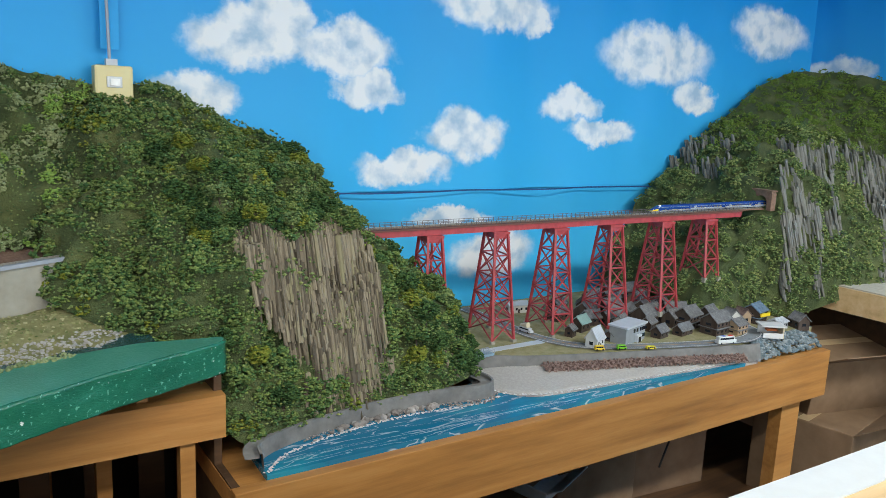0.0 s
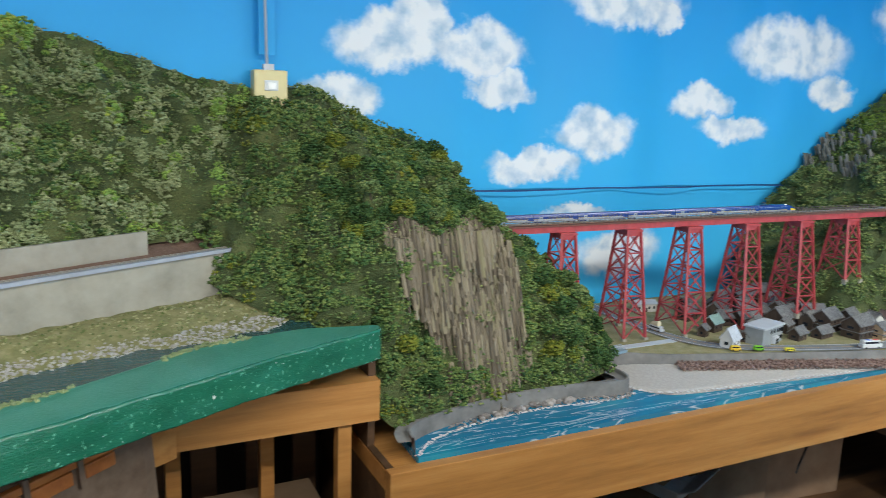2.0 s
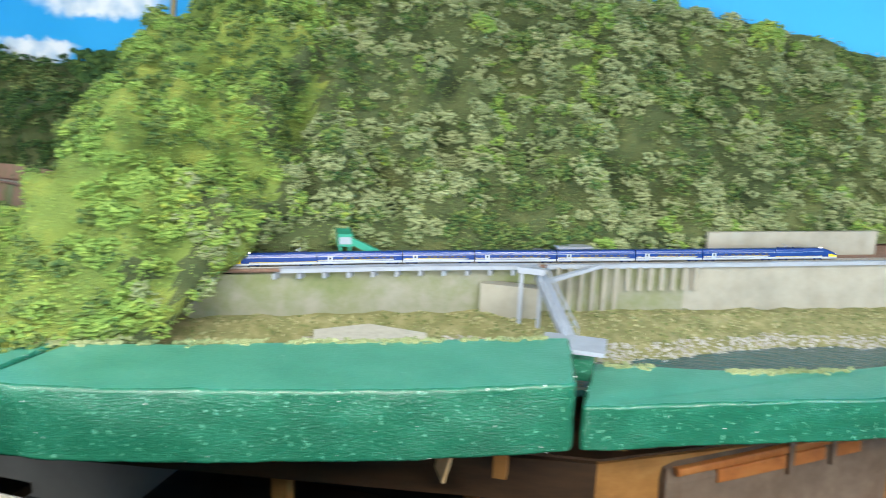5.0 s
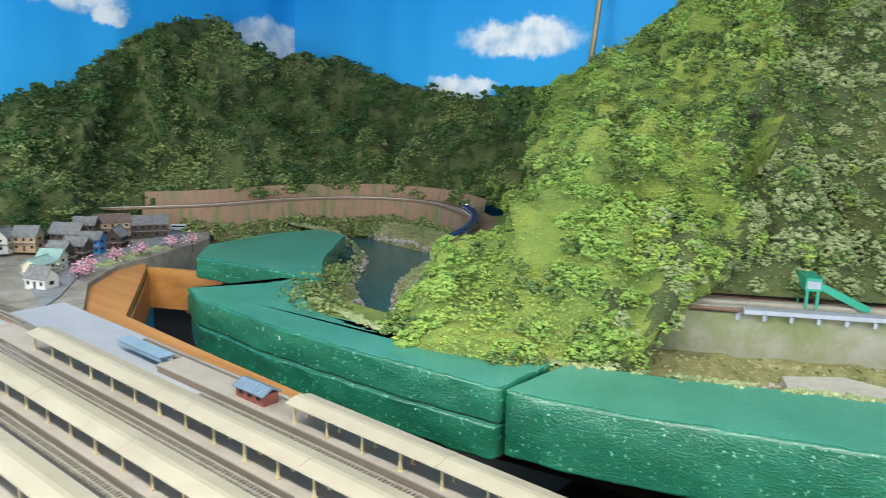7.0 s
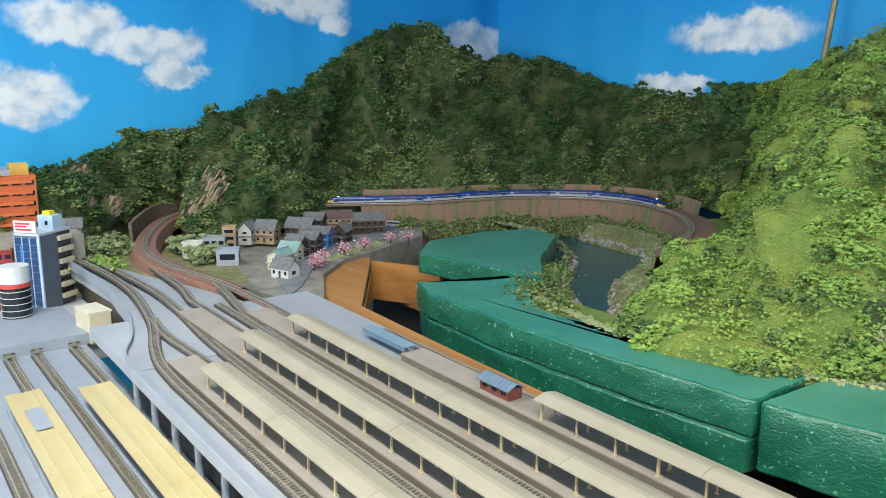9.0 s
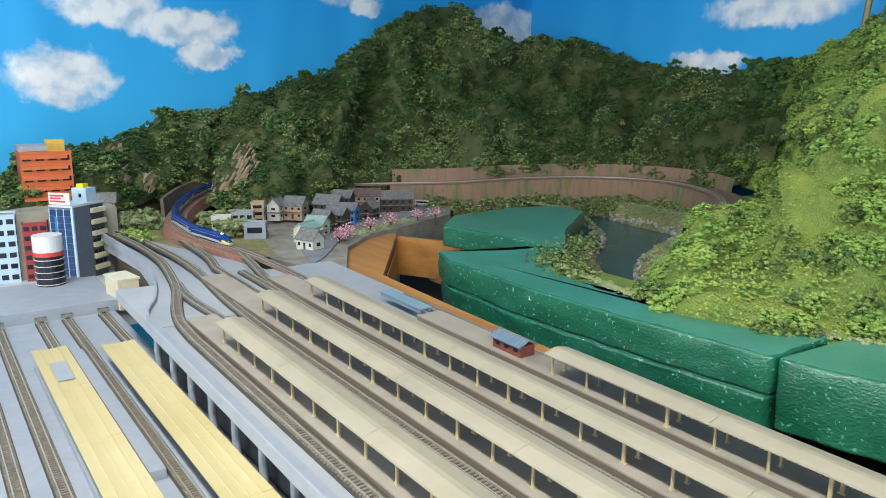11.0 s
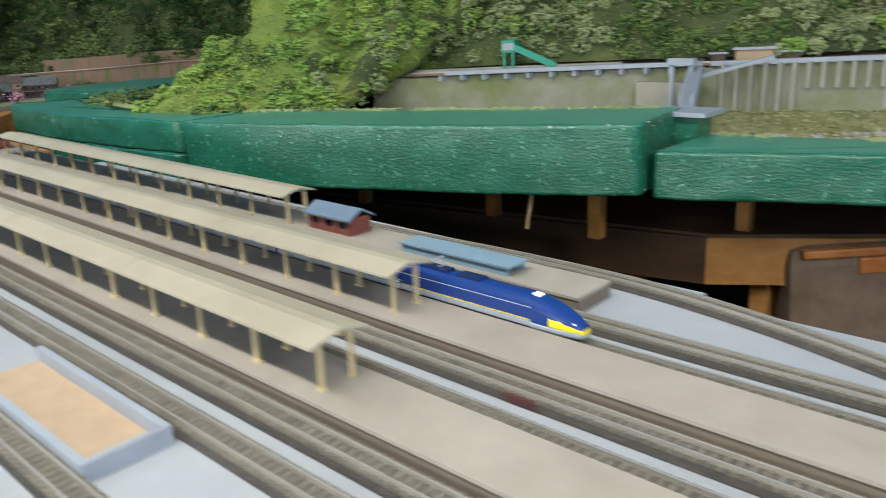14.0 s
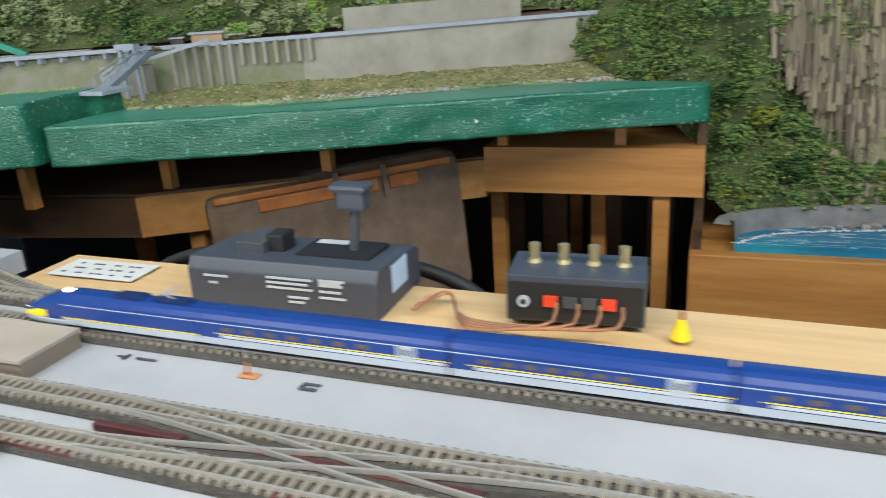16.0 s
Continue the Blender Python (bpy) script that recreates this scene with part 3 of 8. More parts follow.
# ---- line of the railway, from the eastern tunnel round to the station ----
LINE = [(3.0, 1.72, 1.238), (2.6, 1.56, 1.238), (2.3, 1.445, 1.238), (2.1, 1.457, 1.2355), (1.4, 1.545, 1.2195), (0.95, 1.605, 1.209), (0.6, 1.65, 1.200), (0.3, 1.638, 1.193), (0.17, 1.598, 1.19), (-0.03, 1.51, 1.187), (-0.265, 1.405, 1.183),
        (-0.565, 1.268, 1.179), (-0.83, 1.15, 1.176), (-1.08, 1.025, 1.173), (-1.25, 0.955, 1.172), (-1.42, 0.93, 1.173), (-1.56, 0.99, 1.174), (-1.65, 1.09, 1.175), (-1.70, 1.22, 1.176), (-1.79, 1.385, 1.177), (-1.93, 1.53, 1.178),
        (-2.11, 1.61, 1.179), (-2.28, 1.58, 1.179), (-2.41, 1.46, 1.178), (-2.49, 1.30, 1.176), (-2.56, 1.12, 1.17), (-2.70, 0.92, 1.165), (-2.84, 0.74, 1.158), (-2.92, 0.59, 1.155), (-2.87, 0.465, 1.15),
        (-2.70, 0.352, 1.141), (-2.52, 0.285, 1.131), (-2.36, 0.287, 1.122), (-2.18, 0.328, 1.114), (-2.02, 0.343, 1.108), (-1.9, 0.343, 1.105), (-1.5, 0.338, 1.098), (-0.4, 0.338, 1.079), (0.5, 0.338, 1.063), (1.2, 0.338, 1.051), (3.0, 0.338, 1.02)]
RAIL = smooth_line(LINE, 1400)
RAIL_S = np.r_[0, np.cumsum(np.linalg.norm(np.diff(RAIL, axis=0), axis=1))]


def on_rail(s):
    return Vector([float(np.interp(s, RAIL_S, RAIL[:, k])) for k in range(3)])


def rail_s(x, y):
    """How far along the line the place nearest to (x, y) lies."""
    return float(RAIL_S[np.argmin(np.hypot(RAIL[:, 0] - x, RAIL[:, 1] - y))])


def stretch_of(s0, s1, step=0.02):
    return np.array([on_rail(s) for s in np.arange(s0, s1, step)])


def track(name, line, base, label, parent_matrix=None, ties=True):
    """Model track: ballast bed, two rails and separate sleepers."""
    t = new(name)
    tagged(t, label, "track", "railway tracks")
    line = np.asarray(line, float)
    ribbon("ballast_bed", line, [(-0.0100, -0.0062), (-0.0084, -0.0026), (0.0084, -0.0026), (0.0100, -0.0062)], base, t)
    for o in (-0.0048, 0.0048):
        ribbon("rail", line, [(o - 0.00065, -0.002), (o - 0.00065, 0.0004), (o + 0.00065, 0.0004), (o + 0.00065, -0.002)], STEEL, t, closed=True)
    if ties:
        d = np.r_[0, np.cumsum(np.linalg.norm(np.diff(line, axis=0), axis=1))]
        verts, faces = [], []
        for s in np.arange(0.002, d[-1], 0.0058):
            p = np.array([np.interp(s, d, line[:, k]) for k in range(3)])
            q = np.array([np.interp(min(d[-1], s + 0.003), d, line[:, k]) for k in range(3)]) - np.array([np.interp(max(0, s - 0.003), d, line[:, k]) for k in range(3)])
            q[2] = 0
            q /= max(1e-9, np.linalg.norm(q))
            l = np.array((-q[1], q[0], 0))
            k = len(verts)
            for z in (-0.0026, -0.0009):
                for a, b in ((-1, -1), (1, -1), (1, 1), (-1, 1)):
                    verts.append(p + q * a * 0.0014 + l * b * 0.0082 + np.array((0, 0, z)))
            faces += [(k + 4, k + 5, k + 6, k + 7), (k, k + 1, k + 5, k + 4), (k + 1, k + 2, k + 6, k + 5), (k + 2, k + 3, k + 7, k + 6), (k + 3, k, k + 4, k + 7)]
        tagged(mesh_from("sleeper_run", verts, faces, TIE, t), kind="stuff")
    return t


# ---- hills ----
MAIN_FOOT = [(-2.02, 1.70, 1.18), (-1.86, 1.62, 1.18), (-1.69, 1.44, 1.18), (-1.575, 1.17, 1.17), (-1.55, 0.95, 1.09), (-1.51, 0.735, 1.10), (-1.40, 0.628, 1.130), (-1.22, 0.655, 1.130), (-1.09, 0.765, 1.115), (-1.10, 0.93, 1.14), (-1.13, 1.06, 1.17), (-0.98, 1.14, 1.18),
             (-0.75, 1.25, 1.182), (-0.5, 1.36, 1.184), (-0.25, 1.50, 1.19), (-0.02, 1.62, 1.195), (0.16, 1.70, 1.20), (0.30, 1.75, 1.21)]
MAIN_MID = [(-1.95, 1.8, 1.3), (-1.83, 1.74, 1.34), (-1.68, 1.56, 1.36), (-1.525, 1.32, 1.34), (-1.43, 1.08, 1.3), (-1.39, 0.93, 1.26), (-1.30, 0.87, 1.26), (-1.22, 0.92, 1.27), (-1.15, 1.0, 1.28), (-1.12, 1.08, 1.3), (-1.07, 1.18, 1.33), (-0.95, 1.28, 1.34), (-0.75, 1.37, 1.34), (-0.5, 1.47, 1.34), (-0.25, 1.6, 1.34), (-0.02, 1.7, 1.34), (0.16, 1.76, 1.34), (0.3, 1.79, 1.35)]
MAIN_HIGH = [(-1.925, 1.83, 1.4), (-1.835, 1.82, 1.46), (-1.65, 1.73, 1.51), (-1.52, 1.48, 1.50), (-1.43, 1.26, 1.46), (-1.36, 1.13, 1.44), (-1.29, 1.1, 1.44), (-1.225, 1.14, 1.46), (-1.155, 1.22, 1.48), (-1.075, 1.32, 1.52), (-1.05, 1.42, 1.56), (-0.92, 1.5, 1.56), (-0.75, 1.58, 1.54), (-0.5, 1.64, 1.52), (-0.25, 1.72, 1.5), (-0.02, 1.78, 1.47), (0.16, 1.81, 1.44), (0.3, 1.83, 1.43)]
MAIN_TOP = [(-1.905, 1.85, 1.53), (-1.835, 1.85, 1.55), (-1.66, 1.83, 1.57), (-1.53, 1.74, 1.62), (-1.42, 1.60, 1.67), (-1.35, 1.53, 1.72), (-1.29, 1.54, 1.75), (-1.225, 1.6, 1.78), (-1.135, 1.68, 1.8), (-1.055, 1.75, 1.82), (-1.0, 1.8, 1.81), (-0.88, 1.83, 1.78), (-0.73, 1.84, 1.74), (-0.5, 1.84, 1.685), (-0.25, 1.84, 1.645), (-0.02, 1.85, 1.595), (0.16, 1.85, 1.54), (0.3, 1.85, 1.52)]
gm, nm_ = sheet([MAIN_FOOT, MAIN_MID, MAIN_HIGH, MAIN_TOP], 220, 60, 0.072, 5)
HM = sheet_object("hill_main", gm, SOIL, "steep forested model hill of soil and scatter")
SPUR_GRASS = mat("spur_grass", [(0.085, 0.14, 0.03), (0.19, 0.265, 0.052), (0.34, 0.36, 0.065)], 0.95, scale=9, bump=1.0, bump_scale=330)
SPUR_GRASS.node_tree.nodes["Bump"].inputs["Distance"].default_value = 0.006
HM.data.materials.append(SPUR_GRASS)
for f_ in HM.data.polygons:
    c_ = f_.center
    f_.material_index = 1 if c_.x + 0.12 * fbm(c_, 8, 3) < -1.1 else 0


def clear_of_line(x, y, z, r=0.022, up=0.04):
    i = np.argmin(np.hypot(RAIL[:, 0] - x, RAIL[:, 1] - y))
    return not (np.hypot(RAIL[i, 0] - x, RAIL[i, 1] - y) < r and -0.02 < z - RAIL[i, 2] < up)


def meadow(x, y, z):
    """Open grassy patches between the crowns."""
    return fbm((x, y, z * 0.4), 6.5, 3) > 0.62 or (x < -1.16 and z < 1.22 and y < 0.92 and fbm((x, y, z), 9, 3) > 0.40)


p, s, tone = canopy(gm, nm_, 5000, 0.010, 0.018, 38, 1, lambda x, y, z: clear_of_line(x, y, z, 0.036, 0.055) and not meadow(x, y, z))
spur = p[:, 0] + 0.25 * tone < -1.06
dark = tone < -0.20
gold = (tone > 0.36) & ~spur
rest = ~spur & ~dark & ~gold
clumps("hillside_foliage", p[rest], s[rest], LEAF, 2, label="dense sage-green tree crowns on the hillside", fine=True)
clumps("hillside_dark_foliage", p[dark], s[dark], LEAF_TREE, 4, label="dark green tree crowns in the folds of the hillside", fine=True)
clumps("spur_foliage", p[(spur & ~dark) | gold], s[(spur & ~dark) | gold], LEAF_LIGHT, 3, label="bright yellow-green crowns on the spur", fine=True)
p, s = scatter(gm, nm_, 34000, 0.0014, 0.0036, 14, clear_of_line, 0.2)
light = p[:, 0] < -1.08 + 0.1 * np.random.default_rng(6).normal(0, 1, len(p))
clumps("meadow_tufts", p[light], s[light], LEAF_LIGHT, 15, label="short yellow-green scatter grass on the spur", fine=True)
clumps("undergrowth", p[~light], s[~light], LEAF_MID, 16, label="low green undergrowth between the crowns", fine=True)

CLIFF_FOOT = [(0.10, 1.60, 1.13), (0.17, 1.50, 1.10), (0.27, 1.41, 1.05), (0.36, 1.34, 0.98), (0.42, 1.29, 0.875), (0.52, 1.30, 0.875), (0.66, 1.33, 0.875), (0.80, 1.345, 0.875), (0.94, 1.35, 0.88), (1.03, 1.40, 0.885), (1.08, 1.50, 0.89), (1.08, 1.66, 0.90), (1.05, 1.84, 0.90)]
CLIFF_LOW = [(0.14, 1.63, 1.20), (0.21, 1.55, 1.18), (0.31, 1.47, 1.15), (0.40, 1.40, 1.12), (0.47, 1.37, 1.07), (0.56, 1.385, 1.06), (0.66, 1.40, 1.06), (0.77, 1.41, 1.06), (0.87, 1.42, 1.05), (0.95, 1.46, 1.03), (0.99, 1.54, 1.03), (1.0, 1.68, 1.04), (0.99, 1.85, 1.04)]
CLIFF_MID = [(0.17, 1.68, 1.29), (0.25, 1.63, 1.29), (0.34, 1.56, 1.27), (0.42, 1.50, 1.25), (0.49, 1.46, 1.23), (0.57, 1.455, 1.21), (0.66, 1.46, 1.22), (0.75, 1.48, 1.22), (0.79, 1.50, 1.20), (0.82, 1.55, 1.17), (0.85, 1.62, 1.16), (0.87, 1.72, 1.16), (0.88, 1.85, 1.15)]
CLIFF_HIGH = [(0.20, 1.76, 1.40), (0.28, 1.72, 1.41), (0.36, 1.66, 1.40), (0.43, 1.60, 1.38), (0.50, 1.57, 1.34), (0.57, 1.57, 1.31), (0.64, 1.58, 1.30), (0.71, 1.60, 1.29), (0.74, 1.64, 1.26), (0.77, 1.69, 1.25), (0.79, 1.74, 1.24), (0.80, 1.79, 1.22), (0.81, 1.86, 1.21)]
CLIFF_TOP = [(0.22, 1.86, 1.50), (0.27, 1.86, 1.51), (0.32, 1.86, 1.52), (0.37, 1.86, 1.525), (0.42, 1.86, 1.52), (0.48, 1.86, 1.49), (0.55, 1.86, 1.455), (0.62, 1.86, 1.43), (0.68, 1.86, 1.415), (0.73, 1.86, 1.38), (0.78, 1.86, 1.335), (0.82, 1.86, 1.29), (0.86, 1.86, 1.25)]
gc, nc = sheet([CLIFF_FOOT, CLIFF_LOW, CLIFF_MID, CLIFF_HIGH, CLIFF_TOP], 120, 64, 0.034, 8)
sheet_object("hill_cliff", gc, SOIL, "rocky sea cliff hill with forest on its crown")


def rocky(x, y, z):
    """Where the bare rock of the sea cliff shows."""
    return y < 1.53 and 0.46 < x < 0.745 + 0.12 * (z - 0.91) + 0.012 * math.sin(25 * z) and z < 1.235 + 0.015 * math.sin(40 * x) and z > 0.935 and z > 1.25 - 1.9 * (x - 0.44)


p, s, tone = canopy(gc, nc, 1500, 0.010, 0.019, 36, 5, lambda x, y, z: not rocky(x, y, z) and clear_of_line(x, y, z, 0.036, 0.055))
clumps("cliff_foliage", p[tone < 0.44], s[tone < 0.44], LEAF_TREE, 6, label="thick dark green crowns on the cliff", fine=True)
clumps("cliff_yellow_foliage", p[tone >= 0.44], s[tone >= 0.44], LEAF_YELLOW, 7, label="yellow-green bushes on the cliff", fine=True)
p, s = scatter(gc, nc, 8000, 0.0018, 0.0050, 19, lambda x, y, z: (not rocky(x, y, z) or fbm((x, y, z * 1.5), 14, 3) > 0.02) and clear_of_line(x, y, z), 1.6)
clumps("cliff_tufts", p, s, LEAF_MID, 20, label="small green tufts between the cliff's rocks", fine=True)
EAST_FOOT = [(1.87, 1.84, 0.90), (1.875, 1.70, 0.895), (1.88, 1.55, 0.895), (1.895, 1.42, 0.895), (1.96, 1.39, 0.895), (2.06, 1.40, 0.895), (2.16, 1.39, 0.895), (2.26, 1.34, 0.895), (2.45, 1.28, 0.95), (2.62, 1.25, 0.98), (2.80, 1.22, 0.99), (2.88, 1.0, 0.99), (2.9, 0.75, 0.99)]
EAST_MID = [(1.93, 1.85, 1.05), (1.925, 1.74, 1.04), (1.91, 1.58, 1.03), (1.91, 1.45, 1.02), (1.96, 1.425, 1.02), (2.06, 1.425, 1.08), (2.15, 1.40, 1.14), (2.26, 1.365, 1.17), (2.45, 1.35, 1.17), (2.62, 1.33, 1.18), (2.82, 1.30, 1.2), (2.92, 1.08, 1.18), (2.93, 0.8, 1.13)]
EAST_UPPER = [(1.98, 1.85, 1.13), (2.04, 1.74, 1.16), (2.10, 1.56, 1.18), (2.15, 1.46, 1.20), (2.19, 1.405, 1.24), (2.27, 1.39, 1.27), (2.45, 1.40, 1.28), (2.63, 1.40, 1.29), (2.84, 1.40, 1.30), (2.94, 1.16, 1.28), (2.95, 0.85, 1.2)]
EAST_HIGH = [(2.06, 1.86, 1.21), (2.14, 1.80, 1.27), (2.17, 1.64, 1.29), (2.19, 1.50, 1.30), (2.24, 1.46, 1.325), (2.32, 1.47, 1.36), (2.48, 1.49, 1.40), (2.66, 1.51, 1.44), (2.85, 1.54, 1.46), (2.95, 1.28, 1.43), (2.97, 0.93, 1.33)]
EAST_TOP = [(2.13, 1.86, 1.25), (2.20, 1.86, 1.32), (2.27, 1.86, 1.37), (2.34, 1.85, 1.43), (2.42, 1.85, 1.48), (2.52, 1.85, 1.545), (2.64, 1.85, 1.63), (2.78, 1.85, 1.68), (2.96, 1.84, 1.715), (3.03, 1.56, 1.68), (3.03, 1.1, 1.45)]
ge, ne = sheet([EAST_FOOT, EAST_MID, EAST_UPPER, EAST_HIGH, EAST_TOP], 120, 60, 0.03, 7)
sheet_object("hill_east", ge, SOIL, "tall forested hill with a bare rock flank")
def east_bare(x, y, z):
    """Where the grey rock of the eastern hill shows."""
    return x > 2.20 and 0.98 < z < 1.42 and fbm((x * 1.3, y, z * 0.45), 7, 3) < -0.05


p, s, tone = canopy(ge, ne, 2500, 0.010, 0.018, 25, 8, lambda x, y, z: not east_bare(x, y, z) and clear_of_line(x, y, z, 0.036, 0.055))
high = p[:, 2] + 0.15 * tone > 1.47
clumps("east_hill_foliage", p[~high], s[~high], LEAF_MID, 9, label="dense green crowns on the eastern hill", fine=True)
clumps("east_crown_foliage", p[high], s[high] * 0.8, LEAF_CROWN, 10, label="short yellow-green growth on the eastern summit", fine=True)

W_FOOT = [(-2.66, -0.10, 1.12), (-2.74, 0.14, 1.13), (-2.80, 0.27, 1.14), (-2.92, 0.37, 1.15), (-2.93, 0.52, 1.15), (-2.70, 0.43, 1.14), (-2.63, 0.45, 1.13), (-2.61, 0.53, 1.12), (-2.63, 0.66, 1.12), (-2.68, 0.82, 1.13), (-2.71, 0.98, 1.13), (-2.66, 1.11, 1.15), (-2.56, 1.26, 1.18), (-2.47, 1.48, 1.18), (-2.34, 1.62, 1.18), (-2.16, 1.67, 1.18), (-1.98, 1.62, 1.18), (-1.86, 1.68, 1.2)]
W_MID = [(-2.78, -0.10, 1.17), (-2.84, 0.14, 1.19), (-2.89, 0.28, 1.21), (-2.96, 0.38, 1.24), (-2.97, 0.53, 1.25), (-2.80, 0.53, 1.24), (-2.73, 0.53, 1.22), (-2.72, 0.60, 1.22), (-2.73, 0.71, 1.24), (-2.77, 0.87, 1.27), (-2.80, 1.01, 1.30), (-2.78, 1.15, 1.33), (-2.67, 1.34, 1.34), (-2.58, 1.52, 1.33), (-2.44, 1.69, 1.32), (-2.20, 1.74, 1.30), (-2.0, 1.74, 1.30), (-1.84, 1.77, 1.34)]
W_HIGH = [(-2.88, -0.10, 1.21), (-2.92, 0.14, 1.25), (-2.95, 0.28, 1.29), (-2.98, 0.38, 1.31), (-2.985, 0.53, 1.33), (-2.89, 0.60, 1.33), (-2.85, 0.60, 1.33), (-2.83, 0.67, 1.35), (-2.84, 0.75, 1.37), (-2.87, 0.91, 1.42), (-2.89, 1.06, 1.48), (-2.88, 1.20, 1.53), (-2.82, 1.38, 1.55), (-2.74, 1.60, 1.49), (-2.56, 1.76, 1.45), (-2.26, 1.80, 1.41), (-2.03, 1.81, 1.40), (-1.84, 1.83, 1.49)]
W_TOP = [(-2.99, -0.10, 1.218), (-2.99, 0.14, 1.278), (-2.99, 0.26, 1.308), (-3.0, 0.38, 1.338), (-3.0, 0.50, 1.368), (-2.99, 0.58, 1.388), (-2.99, 0.63, 1.408), (-2.99, 0.68, 1.433), (-2.99, 0.73, 1.448), (-2.99, 0.94, 1.498), (-3.0, 1.08, 1.598), (-3.0, 1.22, 1.678), (-3.0, 1.45, 1.743), (-2.98, 1.66, 1.648), (-2.82, 1.85, 1.618), (-2.45, 1.86, 1.538), (-2.2, 1.86, 1.498), (-1.84, 1.86, 1.528)]
gw, nw = sheet([W_FOOT, W_MID, W_HIGH, W_TOP], 230, 60, 0.085, 4.5)
sheet_object("hill_west", gw, SOIL, "long dark forested mountain ridge")
def scar(x, y, z):
    """Bare slips of tan rock above the valley's tunnel."""
    return x < -2.7 and 0.16 < y < 0.62 and 1.17 < z < 1.29 and fbm((x, y * 1.6, z * 0.35), 9, 3) > 0.20


p, s, tone = canopy(gw, nw, 3500, 0.011, 0.020, 28, 11, lambda x, y, z: clear_of_line(x, y, z, 0.04, 0.055) and not scar(x, y, z))
clumps("west_mountain_foliage", p[tone < 0.15], s[tone < 0.15], LEAF_DARK, 12, label="dark forest crowns covering the mountain ridge", fine=True)
clumps("west_mountain_pale_foliage", p[tone >= 0.15], s[tone >= 0.15], LEAF_MID, 13, label="paler green crowns on the mountain ridge", fine=True)

rng = np.random.default_rng(17)
slab_pts = [(x, 1.855 + 0.006 * math.sin(30 * x), z) for x, z in zip(rng.uniform(-2.08, -1.70, 900), rng.uniform(1.30, 1.53, 900))]
clumps("saddle_foliage", slab_pts, rng.uniform(0.008, 0.015, 900), LEAF_DARK, 18, label="dark foliage filling the saddle between the hills")

# ---- green foam edge boards ----
def rough_slab(name, outline, z0, z1, label, step=0.008, soft=0.0035, wob=0.0022, fall=0.0):
    """A thick painted foam slab with worn, slightly rounded upper and lower edges."""
    o = []
    for i in range(len(outline)):
        a, b = np.array(outline[i]), np.array(outline[(i + 1) % len(outline)])
        n = max(2, int(np.linalg.norm(b - a) / step))
        o += [a * (1 - t) + b * t for t in np.linspace(0, 1, n, endpoint=False)]
    o = np.array(o)
    for _ in range(2):
        o = 0.25 * np.roll(o, 1, 0) + 0.5 * o + 0.25 * np.roll(o, -1, 0)
    d = np.roll(o, -1, 0) - np.roll(o, 1, 0)
    d /= np.maximum(1e-9, np.linalg.norm(d, axis=1, keepdims=True))
    area = 0.5 * np.sum(o[:, 0] * np.roll(o[:, 1], -1) - o[:, 1] * np.roll(o[:, 0], -1))
    inn = np.stack([-d[:, 1], d[:, 0]], 1) * (1 if area > 0 else -1)
    side = [(z0 + soft + (z1 - z0 - 2 * soft) * f, 0.0) for f in (0.0, 0.02, 0.2, 0.4, 0.6, 0.8, 0.98, 1.0)]
    rows = [(z0, soft * 2.2), (z0, soft * 1.2), (z0 + soft * 0.35, soft * 0.35)] + side + [(z1 - soft * 0.35, soft * 0.35), (z1, soft * 1.1), (z1, soft * 1.6), (z1, soft * 2.6)]
    k = len(o)
    verts = []
    for z, inset in rows:
        for q, n2 in zip(o, inn):
            w = wob * noise.fractal(Vector((q[0] * 16, q[1] * 16, z * 40)), 1, 2, 4)
            u = 0.0012 * noise.fractal(Vector((q[0] * 60, q[1] * 60, z * 90)), 1, 2, 3)
            verts.append((q[0] + n2[0] * (inset + w + u), q[1] + n2[1] * (inset + w + u), z + (w + u) * 0.4 - fall * (q[0] + 0.5)))
    faces = [tuple(range(k))[::-1] if area > 0 else tuple(range(k)), tuple(range((len(rows) - 1) * k, len(rows) * k)) if area > 0 else tuple(range((len(rows) - 1) * k, len(rows) * k))[::-1]]
    for r in range(len(rows) - 1):
        for i in range(k):
            q = (r * k + i, r * k + (i + 1) % k, (r + 1) * k + (i + 1) % k, (r + 1) * k + i)
            faces.append(q if area > 0 else q[::-1])
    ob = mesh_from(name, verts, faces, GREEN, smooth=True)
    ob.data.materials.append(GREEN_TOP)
    # upward faces get the paint that has the sheen in its colour
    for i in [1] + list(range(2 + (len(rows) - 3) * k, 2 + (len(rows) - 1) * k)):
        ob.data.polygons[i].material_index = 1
    tagged(ob, label, "board")
    # flecks of bare foam along the edges
    rng_ = np.random.default_rng(len(o))
    pl, sz = [], []
    for _ in range(int(k * 1.5)):
        i = int(rng_.integers(k))
        hi = rng_.random() < 0.65
        if fbm((o[i, 0], o[i, 1], 2.0), 9, 3) < rng_.uniform(-0.2, 0.45):
            continue
        z = (z1 - soft * rng_.uniform(0.1, 2.5)) if hi else z0 + soft * rng_.uniform(0.3, 3.0)
        if rng_.random() < 0.25:
            z = rng_.uniform(z0 + soft, z1 - soft)
        ins = soft * 0.15 if z < z1 - soft else soft * 0.5
        pl.append((o[i, 0] + inn[i, 0] * ins, o[i, 1] + inn[i, 1] * ins, z - fall * (o[i, 0] + 0.5)))
        sz.append(rng_.uniform(0.0004, 0.0012) * (1.8 if rng_.random() < 0.08 else 1))
    if pl:
        tagged(clumps("paint_chip", pl, sz, GREEN_CHIP, len(o), 0.7, parent=ob, fine=True), kind="stuff")
    return ob


